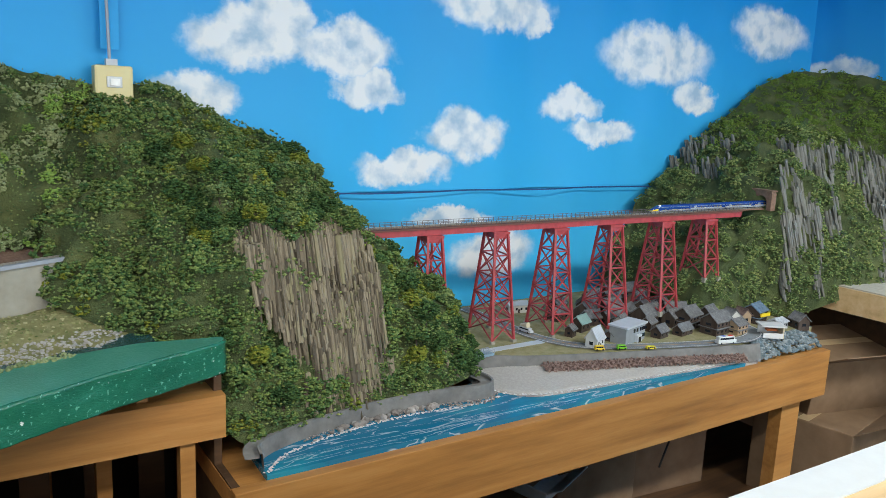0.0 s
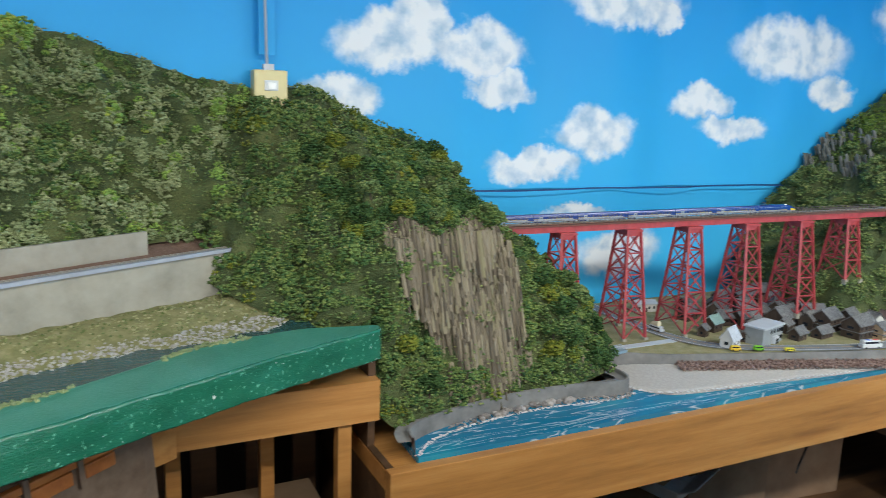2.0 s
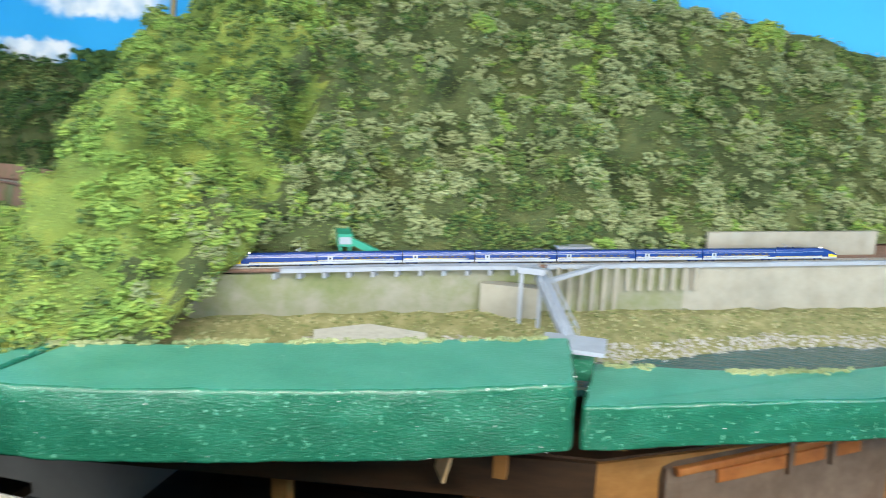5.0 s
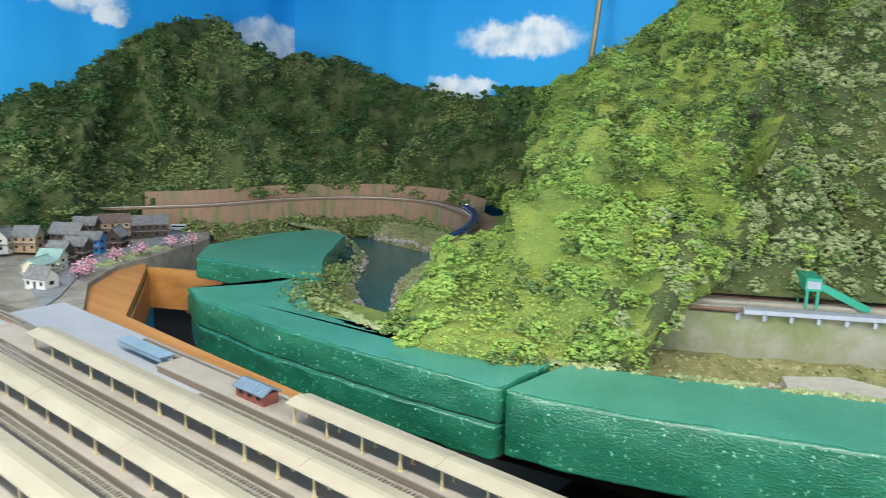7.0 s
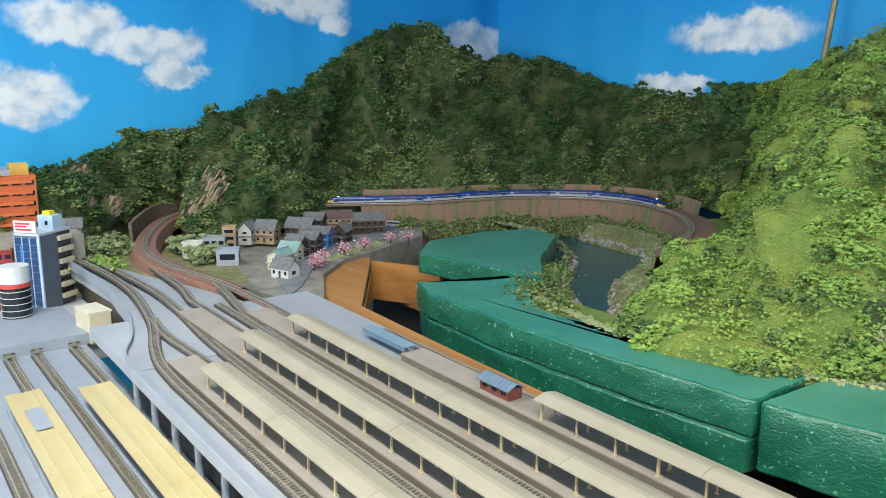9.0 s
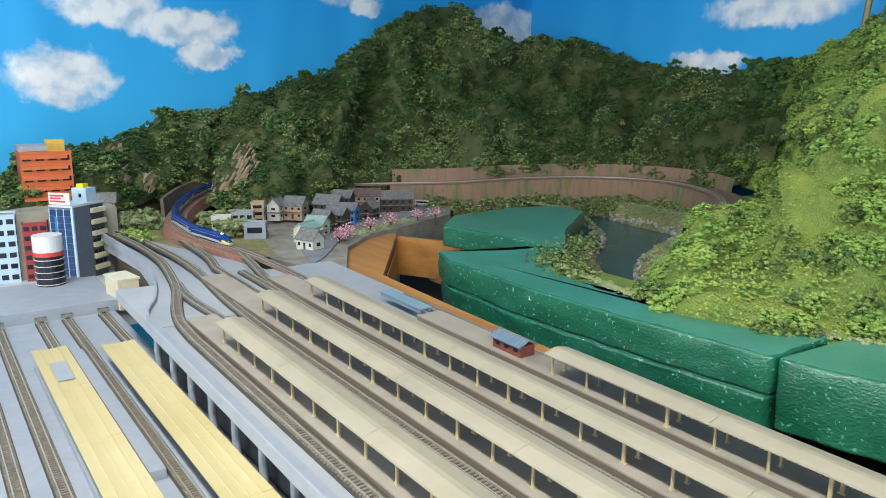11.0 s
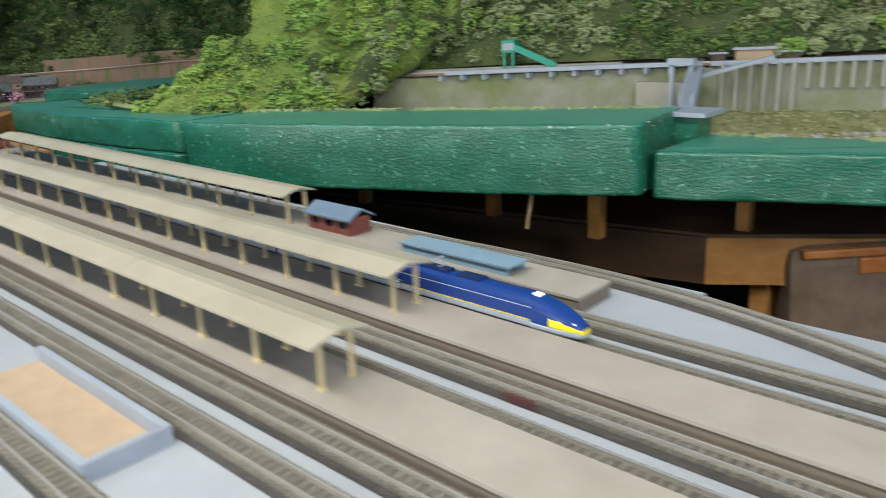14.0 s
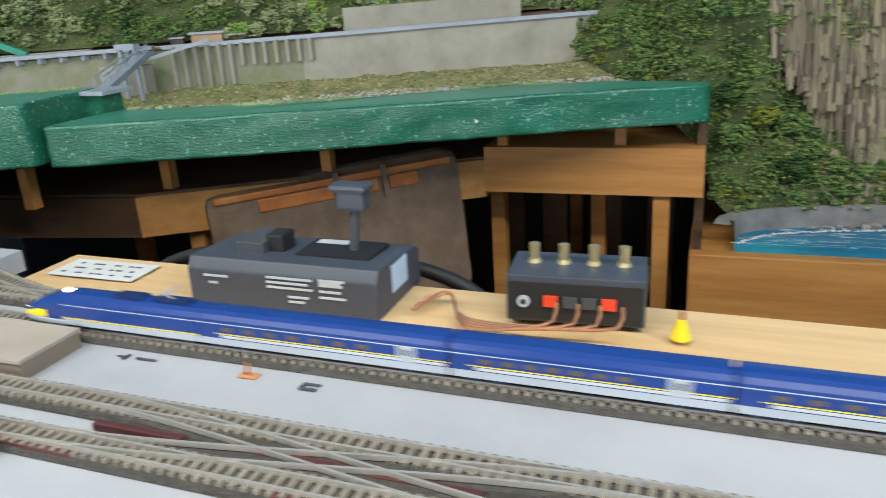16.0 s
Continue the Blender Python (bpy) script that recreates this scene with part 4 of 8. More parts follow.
rough_slab("foam_edge_board", [(-0.498, 0.825), (-0.32, 0.912), (-0.15, 0.99), (0.05, 1.095), (0.2, 1.172), (0.385, 1.255), (0.392, 1.285), (0.247, 1.302), (0.07, 1.262), (-0.037, 1.181), (-0.139, 1.111), (-0.263, 1.051), (-0.361, 1.023), (-0.495, 0.99)], 1.040, 1.100, "thick green painted foam edge board with white chips", fall=0.015)
rough_slab("foam_edge_board", [(-0.504, 0.812), (-0.53, 0.985), (-0.78, 0.875), (-1.0, 0.77), (-1.145, 0.72), (-1.155, 0.578), (-1.02, 0.603), (-0.9, 0.645), (-0.70, 0.718)], 1.045, 1.135, "thick green painted foam edge board, chipped at its corner")
rough_slab("foam_edge_board", [(-1.16, 0.576), (-1.155, 0.72), (-1.267, 0.66), (-1.377, 0.64), (-1.46, 0.65), (-1.538, 0.652), (-1.589, 0.66), (-1.662, 0.70), (-1.70, 0.80), (-1.80, 0.83), (-1.80, 0.74), (-1.845, 0.65), (-1.878, 0.60), (-1.80, 0.568), (-1.56, 0.552), (-1.34, 0.560)], 1.086, 1.135, "green painted foam edge board with a rounded end")
rough_slab("foam_lower_board", [(-1.162, 0.572), (-1.16, 0.68), (-1.72, 0.70), (-1.83, 0.66), (-1.868, 0.60), (-1.79, 0.566), (-1.56, 0.549), (-1.34, 0.556)], 1.036, 1.0845, "lower green painted foam layer under the edge board")
rough_slab("foam_pond_board", [(-2.054, 0.736), (-2.15, 0.834), (-2.17, 1.03), (-2.13, 1.16), (-2.02, 1.15), (-1.85, 0.92), (-1.70, 0.775), (-1.78, 0.775), (-1.797, 0.775)], 1.10, 1.146, "green painted foam board beside the pond")

# ---- water and banks ----
def terrain(name, x0, x1, y0, y1, nx, ny, height, material, label, keep=None):
    idx, verts, faces = {}, [], []
    for i in range(nx + 1):
        for j in range(ny + 1):
            x, y = x0 + (x1 - x0) * i / nx, y0 + (y1 - y0) * j / ny
            if keep is None or keep(x, y):
                idx[i, j] = len(verts)
                verts.append((x, y, height(x, y)))
    for i in range(nx):
        for j in range(ny):
            q = [(i, j), (i + 1, j), (i + 1, j + 1), (i, j + 1)]
            if all(k in idx for k in q):
                faces.append(tuple(idx[k] for k in q))
    ob = mesh_from(name, verts, faces, material, smooth=True)
    return tagged(ob, label, "ground", kind="structure")


bm = bmesh.new()
prism(bm, [(-2.75, 1.68), (-2.75, 1.2), (-2.05, 0.95), (-1.75, 0.80), (-1.5, 0.80), (-1.5, 1.68)], 1.045, 1.060)
tagged(part("water_pond", bm, POND_WATER), "dark green still pond water", "water", kind="structure")
EDGE = [(-1.25, 0.70), (-1.15, 0.71), (-0.78, 0.86), (-0.54, 0.97), (-0.478, 0.98), (-0.361, 1.012), (-0.263, 1.04), (-0.139, 1.10), (-0.037, 1.17), (0.07, 1.25), (0.247, 1.29), (0.34, 1.30)]


def board_back(x):
    return float(np.interp(x, [a for a, _ in EDGE], [b for _, b in EDGE]))


bm = bmesh.new()
prism(bm, [(-1.2, 0.74), (-0.78, 0.86), (-0.54, 0.95), (-0.36, 1.0), (-0.14, 1.09), (0.07, 1.24), (0.29, 1.285), (0.29, 1.5), (-0.3, 1.42), (-1.2, 1.1)], 1.058, 1.068)
tagged(part("water_river", bm, RIVER), "dark river water with a dull sheen", "water", kind="structure")


def bank(x, y):
    """Ground between the river and the retaining wall."""
    i = np.argmin(np.hypot(RAIL[:900, 0] - x, RAIL[:900, 1] - y))
    d = math.hypot(RAIL[i, 0] - x, RAIL[i, 1] - y)
    mid = 0.205 + 0.03 * math.sin(x * 9) - 0.06 * max(0, min(1, (-x - 0.45) * 4))
    z = 1.097 - 0.04 * max(0, min(1, (d - mid * 0.35) / mid * 1.4))
    if x < -0.62:
        z = max(z, 1.078)
    return z + 0.006 * fbm((x, y, 0), 18, 4)


terrain("riverbank", -1.25, 0.30, 0.70, 1.62, 110, 60, bank, GRASS, "grassy riverbank with pale stones", lambda x, y: y > board_back(x) - 0.012)
rng = np.random.default_rng(21)
q = np.column_stack([rng.uniform(-1.2, 0.3, 30000), rng.uniform(0.85, 1.6, 30000)])
stone, tuft = [], []
for x, y in q:
    i = np.argmin(np.hypot(RAIL[:900, 0] - x, RAIL[:900, 1] - y))
    d = math.hypot(RAIL[i, 0] - x, RAIL[i, 1] - y)
    if y > RAIL[i, 1] or y < board_back(x):
        continue
    z = bank(x, y)
    if z < 1.079 and z > 1.062 and x > -0.95:
        stone.append((x, y, z))
    elif z >= 1.078 and d < 0.16 and d > 0.03 and rng.random() < 0.5:
        tuft.append((x, y, z))
clumps("river_stones", stone, rng.uniform(0.0014, 0.0040, len(stone)), GRAVEL, 22, label="pale rounded stones along the water", category="stones", jitter=0.2)
clumps("bank_tufts", tuft, rng.uniform(0.0014, 0.0036, len(tuft)), GRASS_TUFT, 23, label="short yellow-green grass tufts on the bank", category="grass")

# ---- seaside table ----
SEA_Z = 0.852
tagged(boxes("seaside_table_front", [(0.37, 1.165, 0.70, 2.18, 1.19, 0.842)], WOOD, bevel=0.002), "long stained plywood front board of the seaside table", "table board", kind="structure")
tagged(boxes("seaside_table_top", [(0.37, 1.19, 0.80, 2.18, 1.86, 0.838)], WOOD), "plywood top under the seaside scene", "table", kind="structure")
bm = bmesh.new()
prism(bm, [(0.435, 1.189), (1.80, 1.189), (1.62, 1.218), (1.40, 1.245), (1.20, 1.270), (1.10, 1.30), (1.06, 1.36), (1.03, 1.40), (0.44, 1.30)], 0.8385, SEA_Z)
tagged(part("water_sea", bm, SEA), "bright blue sea water with white wave crests", "water", kind="structure")

# ---- red steel viaduct ----
def deck_y(x):
    return 1.605 - 0.129 * (x - 0.95)


def deck_z(x):
    """The deck's surface, which climbs gently to the east."""
    return 1.2026 + 0.0231 * (x - 0.86)


VIA = thing("steel_viaduct", pose(0, 0, 0), "long red steel railway viaduct on six braced trestle towers", "bridge")
ddir = Vector((1, -0.129, 0)).normalized()
dn = Vector((-ddir.y, ddir.x, 0))


def tower(x, foot, n):
    """A braced trestle tower under the deck."""
    c = Vector((x, deck_y(x), 0))
    top = deck_z(x) - 0.0255
    tw = new("tower")
    tw.parent = VIA
    h = top - foot
    a0, b0 = 0.019, 0.028
    a1, b1 = 0.019 + 0.050 * h, 0.028 + 0.14 * h
    lev = [foot + h * k / n for k in range(n + 1)]

    def corner(sa, sb, z):
        k = (top - z) / h
        return c + ddir * sa * (a0 + (a1 - a0) * k) + dn * sb * (b0 + (b1 - b0) * k) + Vector((0, 0, z))

    for sa in (-1, 1):
        for sb in (-1, 1):
            bm = bmesh.new()
            beam(bm, corner(sa, sb, foot), corner(sa, sb, top), 0.0062)
            part("leg", bm, RED, tw)
    for k in range(n):
        for e0, e1 in (((-1, -1), (1, -1)), ((1, -1), (1, 1)), ((1, 1), (-1, 1)), ((-1, 1), (-1, -1))):
            bm = bmesh.new()
            beam(bm, corner(*e0, lev[k]), corner(*e1, lev[k + 1]), 0.0028)
            beam(bm, corner(*e1, lev[k]), corner(*e0, lev[k + 1]), 0.0028)
            beam(bm, corner(*e0, lev[k + 1]), corner(*e1, lev[k + 1]), 0.0036)
            part("brace", bm, RED, tw)
    bm = bmesh.new()
    m = Matrix.Translation(c) @ Matrix(((ddir.x, dn.x, 0, 0), (ddir.y, dn.y, 0, 0), (0, 0, 1, 0), (0, 0, 0, 1)))
    box(bm, -0.024, -0.032, top, 0.024, 0.032, top + 0.006, m)
    box(bm, -0.018, -0.028, top - 0.012, 0.018, 0.028, top - 0.002, m)
    part("cap", bm, RED, tw)
    for sa in (-1, 1):
        for sb in (-1, 1):
            bm = bmesh.new()
            q = corner(sa, sb, foot)
            box(bm, q.x - 0.006, q.y - 0.006, foot - 0.012, q.x + 0.006, q.y + 0.006, foot + 0.002)
            part("footing", bm, CONCRETE, tw)


for x, foot, n in ((1.0155, 0.905, 5), (1.2065, 0.905, 5), (1.394, 0.905, 5), (1.5815, 0.905, 5), (1.768, 0.94, 5), (1.9367, 1.03, 3)):
    tower(x, foot, n)
dm = Matrix.Translation((0.84, deck_y(0.84), deck_z(0.84) - 1.2115)) @ Matrix(((ddir.x, dn.x, 0, 0), (ddir.y, dn.y, 0, 0), (0.0229, 0, 1, 0), (0, 0, 0, 1)))
DL = 1.24
boxes("girder", [(0, -0.018, 1.192, DL, -0.013, 1.208)], RED, VIA, m=dm)
boxes("girder", [(0, 0.013, 1.192, DL, 0.018, 1.208)], RED, VIA, m=dm)
boxes("deck", [(0, -0.022, 1.2075, DL, 0.022, 1.2115)], flat("deck_brown", (0.16, 0.06, 0.045), 0.8), VIA, m=dm)
for side in (-1, 1):
    bm = bmesh.new()
    for z in (1.2185, 1.2235):
        box(bm, 0, side * 0.0215 - 0.0006, z, DL, side * 0.0215 + 0.0006, z + 0.001, dm)
    for k in range(int(DL / 0.0148)):
        box(bm, k * 0.0148, side * 0.0215 - 0.0007, 1.211, k * 0.0148 + 0.0012, side * 0.0215 + 0.0007, 1.2245, dm)
    part("railing", bm, flat("railing_grey", (0.13, 0.10, 0.10), 0.6), VIA)

# ---- tunnels, retaining walls ----
def portal(x, y, z, rz, material, label, w=0.024, h=0.046):
    """A tunnel mouth: arched stone front with a dark bore behind it."""
    t = thing("tunnel_portal", pose(x, y, z, 0, 0, rz), label, "tunnel")
    bm = bmesh.new()
    n = 14
    out, inn = [], []
    for k in range(n + 1):
        a = math.pi * k / n
        inn.append((w * math.cos(a), h * 0.55 + h * 0.42 * math.sin(a)))
    inn = [(w, 0)] + inn + [(-w, 0)]
    ow, oh = w * 1.75, h * 1.28
    rows = []
    for yy in (0.0, 0.02):
        a = [bm.verts.new((px, yy, pz)) for px, pz in inn]
        b = []
        for px, pz in inn:
            f = max(abs(px) / ow, pz / oh, 1e-6)
            b.append(bm.verts.new((px / f, yy, pz / f) if pz > 0 else (ow * (1 if px > 0 else -1), yy, 0)))
        rows.append((a, b))
    for k in range(len(inn) - 1):
        for a, b in rows:
            bm.faces.new((a[k], a[k + 1], b[k + 1], b[k]))
        bm.faces.new((rows[0][0][k], rows[1][0][k], rows[1][0][k + 1], rows[0][0][k + 1]))
        bm.faces.new((rows[0][1][k], rows[1][1][k], rows[1][1][k + 1], rows[0][1][k + 1]))
    part("arch", bm, material, t)
    boxes("coping", [(-ow - 0.002, -0.003, oh, ow + 0.002, 0.023, oh + 0.005)], material, t)
    bm = bmesh.new()
    v = [[bm.verts.new((px, yy, pz)) for px, pz in inn] for yy in (0.021, 0.07)]
    for k in range(len(inn) - 1):
        bm.faces.new((v[0][k], v[1][k], v[1][k + 1], v[0][k + 1]))
    bm.faces.new(v[1])
    part("bore", bm, BLACK, t)
    return t


STONE = mat("portal_stone", [(0.09, 0.07, 0.055), (0.16, 0.12, 0.09), (0.23, 0.17, 0.13)], 0.9, scale=90, bump=0.6)
portal(2.165, deck_y(2.165), 1.231, -97, mat("portal_brick", [(0.13, 0.08, 0.055), (0.22, 0.13, 0.09), (0.28, 0.18, 0.13)], 0.9, scale=120, bump=0.5), "brown brick tunnel mouth at the viaduct's end")
portal(0.25, 1.63, 1.186, -68, STONE, "dark stone tunnel mouth in the forested hill")
portal(-1.17, 0.985, 1.166, 117, STONE, "dark stone tunnel mouth under the spur")
s0, s1 = rail_s(0.27, 1.63), rail_s(-1.16, 0.99)
wl = stretch_of(s0 + 0.01, s1, 0.02)
WALL_A = thing("retaining_wall", pose(0, 0, 0), "tall grey concrete retaining wall under the railway, moss-stained", "wall")
cut = len(wl) * 45 // 100
ribbon("wall_face", wl[:cut], [(0.022, -0.005), (0.019, -0.005), (0.026, -0.11), (0.04, -0.11)], CONCRETE, WALL_A)
ribbon("wall_face", wl[cut - 1:], [(0.022, -0.007), (0.019, -0.007), (0.026, -0.11), (0.04, -0.11)], MOSSY, WALL_A)
ribbon("kerb", wl[:int(len(wl) * 0.62)], [(0.017, -0.006), (0.017, 0.0015), (0.026, 0.0015), (0.026, -0.006)], GREY, WALL_A, closed=True)
ribbon("track_bed", wl, [(0.021, -0.005), (-0.055, -0.005), (-0.12, 0.004)], BALLAST_RED, WALL_A)
track("railway_track", stretch_of(0.0, rail_s(-1.9, 0.343), 0.012), BALLAST_RED, "single model railway track on brown ballast")
up = stretch_of(rail_s(0.04, 1.53), rail_s(-0.30, 1.39), 0.02)
UPW = thing("upper_wall", pose(0, 0, 0), "low grey concrete wall behind the track", "wall")
ribbon("wall_face", up, [(-0.055, -0.01), (-0.055, 0.042), (-0.064, 0.042), (-0.064, -0.01)], CONCRETE, UPW, closed=True)
# red ballast curve out of the valley tunnel, with its stone side wall
vl = stretch_of(rail_s(-2.905, 0.54), rail_s(-2.12, 0.335), 0.015)
VAL = thing("valley_trackbed", pose(0, 0, 0), "broad red-brown ballast bed with a dark stone side wall", "trackbed")
VAL_RED = mat("red_ballast", [(0.16, 0.075, 0.05), (0.27, 0.135, 0.095), (0.36, 0.20, 0.15)], 0.95, scale=200, bump=1.0, bump_scale=700)
ribbon("ballast_slope", vl, [(-0.034, -0.030), (-0.024, -0.0045), (0.024, -0.0045), (0.034, -0.030)], VAL_RED, VAL)
ribbon("side_wall", vl[:24], [(-0.034, -0.02), (-0.036, 0.030), (-0.044, 0.030), (-0.042, -0.02)], STONE, VAL, closed=True)
portal(-2.90, 0.535, 1.148, 15, STONE, "dark stone tunnel mouth at the head of the valley")
# far wall behind the pond
fs0, fs1 = rail_s(-1.62, 1.06), rail_s(-2.66, 0.95)
fw = stretch_of(fs0, fs1, 0.02)
FARW = thing("pond_wall", pose(0, 0, 0), "curved stained brown retaining wall above the pond", "wall")
STAINED = mat("stained_wall", [(0.04, 0.06, 0.02), (0.15, 0.15, 0.075), (0.27, 0.15, 0.115), (0.10, 0.15, 0.045), (0.22, 0.21, 0.15)], 0.9, scale=22, bump=0.5, bump_scale=120, stretch=(1, 1, 0.2), spread=0.5)
ribbon("wall_face", fw, [(0.024, -0.004), (0.021, -0.004), (0.032, -0.075), (0.036, -0.15)], STAINED, FARW)
ribbon("track_bed", fw, [(0.023, -0.005), (-0.06, -0.004)], BALLAST_RED, FARW)
ribbon("upper_face", fw[len(fw) // 3:], [(-0.05, -0.006), (-0.058, 0.035)], STAINED, FARW)

# ---- station ----
S = pose(0, 0, 1.066, 0, 1.01, 0)


def st(x, y, z=0.0):
    return S @ Vector((x, y, z))


def st_boxes(name, lst, material, parent=None, label="", bevel=0.0):
    return boxes(name, lst, material, parent, label, bevel, m=S)


for b_ in ((-2.05, 0.045, -0.018, -1.2, 0.455, -0.0005), (-1.2, 0.045, -0.018, -0.28, 0.472, -0.0005), (-0.28, 0.385, -0.018, -0.135, 0.455, -0.0005), (-0.28, -0.35, -0.018, 1.6, 0.385, -0.0005)):
    tagged(st_boxes("station_board", [b_], TABLETOP), "grey painted station board with worn paint", "table", kind="structure")
tagged(st_boxes("edge_shelf", [(-0.19, 0.385, -0.068, 1.6, 0.56, -0.046)], WOOD_LIGHT), "pale bare wooden edge strip of the station table", "shelf", kind="structure")
PLATS = [(-1.62, -0.33, 0.405), (-1.95, 0.055, 0.303), (-2.02, 0.10, 0.205), (-1.79, -0.66, 0.110)]
CANS = [(-1.335, -0.64, 0.40), (-1.80, -0.405, 0.303), (-1.765, -0.36, 0.205), (-1.665, -0.66, 0.110)]
for (x0, x1, yc), (c0, c1, cy) in zip(PLATS, CANS):
    p_ = thing("station_platform", S, "long tan island platform with dark sides", "platform", "station platforms")
    boxes("platform_body", [(x0, yc - 0.0205, -0.0005, x1, yc + 0.0205, 0.0095)], PLATFORM_EDGE, p_)
    boxes("platform_top", [(x0, yc - 0.0215, 0.0095, x1, yc + 0.0215, 0.0115)], PLATFORM, p_)
    c_ = thing("platform_canopy", S, "long cream platform canopy on paired tan posts", "canopy", "platform canopies")
    nseg = max(2, round((c1 - c0) / 0.2))
    for k in range(nseg):
        bm = bmesh.new()
        a, b = c0 + (c1 - c0) * k / nseg, c0 + (c1 - c0) * (k + 1) / nseg - 0.0006
        sec = [(-0.0198, 0.038), (-0.0198, 0.0395), (-0.003, 0.0435), (0.003, 0.0435), (0.0198, 0.0395), (0.0198, 0.038), (0.003, 0.042), (-0.003, 0.042)]
        va = [bm.verts.new((a, cy + o, h)) for o, h in sec]
        vb = [bm.verts.new((b, cy + o, h)) for o, h in sec]
        for i in range(8):
            bm.faces.new((va[i], va[(i + 1) % 8], vb[(i + 1) % 8], vb[i]))
        for v in (va, vb):
            bm.faces.new((v[0], v[1], v[2], v[7]))
            bm.faces.new((v[2], v[3], v[6], v[7]))
            bm.faces.new((v[3], v[4], v[5], v[6]))
        part("roof_panel", bm, CANOPY, c_)
    bm = bmesh.new()
    box(bm, c0 + 0.001, cy - 0.0012, 0.0405, c1 - 0.001, cy + 0.0012, 0.0418)
    part("ridge_beam", bm, POST, c_)
    npost = round((c1 - c0 - 0.012) / 0.056)
    for k in range(npost + 1):
        px = c0 + 0.006 + (c1 - c0 - 0.012) * k / npost
        for o in (-0.0105, 0.0105):
            bm = bmesh.new()
            w = 0.0022 if k % 3 else 0.0034
            box(bm, px - w / 2, cy + o - 0.0011, 0.0115, px + w / 2, cy + o + 0.0011, 0.0402)
            box(bm, px - w, cy + o - 0.0016, 0.0115, px + w, cy + o + 0.0016, 0.0135)
            part("post", bm, POST, c_)
for x0, x1, y0, y1 in ((-1.95, 1.5, 0.338, 0.338), (-1.5, 0.4, 0.371, 0.371), (-2.05, 1.5, 0.2705, 0.2705), (-2.1, 1.5, 0.2375, 0.2375), (-1.65, 1.5, 0.1725, 0.1725), (-1.70, 1.5, 0.1425, 0.1425), (-1.72, 1.4, 0.0775, 0.0775)):
    track("railway_track", [st(x0 + (x1 - x0) * k / 60, y0 + (y1 - y0) * k / 60, 0.006) for k in range(61)], BALLAST, "straight station track on grey ballast")
side = smooth_line([(-1.75, 0.437, 0.006), (-1.2, 0.437, 0.006), (-0.6, 0.446, 0.006), (-0.433, 0.452, 0.006), (-0.318, 0.45, 0.006), (-0.227, 0.435, 0.006), (-0.14, 0.41, 0.006), (-0.03, 0.376, 0.006), (0.1, 0.352, 0.006), (0.25, 0.34, 0.006)], 90)
track("railway_track", [st(*q) for q in side], BALLAST, "curving siding track beside the platforms")

# ---- train ----
def section(w, h, base):
    """Body outline across the coach, from the sill up and round the roof."""
    return [(-w * 0.94, base), (-w, base + h * 0.2), (-w, base + h * 0.45), (-w, base + h * 0.60), (-w * 0.95, base + h * 0.76), (-w * 0.82, base + h * 0.90), (-w * 0.55, base + h * 0.975), (0, base + h),
            (w * 0.55, base + h * 0.975), (w * 0.82, base + h * 0.90), (w * 0.95, base + h * 0.76), (w, base + h * 0.60), (w, base + h * 0.45), (w, base + h * 0.2), (w * 0.94, base)]


def loft_bm(stations):
    """stations: list of (x, half width, height, base)."""
    bm = bmesh.new()
    prev = None
    for x, w, h, b in stations:
        row = [bm.verts.new((x, o, z)) for o, z in section(w, h, b)]
        if prev:
            for i in range(len(row) - 1):
                bm.faces.new((prev[i], prev[i + 1], row[i + 1], row[i]))
            bm.faces.new((prev[-1], prev[0], row[0], row[-1]))
        else:
            bm.faces.new(row)
        prev = row
    bm.faces.new(prev[::-1])
    return bm


HW = 0.0088


def strip(name, x0, x1, z0, z1, material, parent, out=0.00025):
    bm = bmesh.new()
    for sgn in (-1, 1):
        y0, y1 = sgn * (HW - 0.0004), sgn * (HW + out)
        box(bm, x0, min(y0, y1), z0, x1, max(y0, y1), z1)
    return part(name, bm, material, parent)


def bogie(x, parent, material):
    b = boxes("bogie", [(x - 0.011, -0.0066, 0.0024, x + 0.011, -0.0054, 0.0062), (x - 0.011, 0.0054, 0.0024, x + 0.011, 0.0066, 0.0062), (x - 0.004, -0.006, 0.003, x + 0.004, 0.006, 0.0055)], material, parent)
    for dx in (-0.007, 0.007):
        for sy in (-1, 1):
            bm = bmesh.new()
            rod(bm, (x + dx, sy * 0.0042, 0.0027), (x + dx, sy * 0.0052, 0.0027), 0.0027, seg=12)
            part("wheel", bm, GREY_DARK, b)


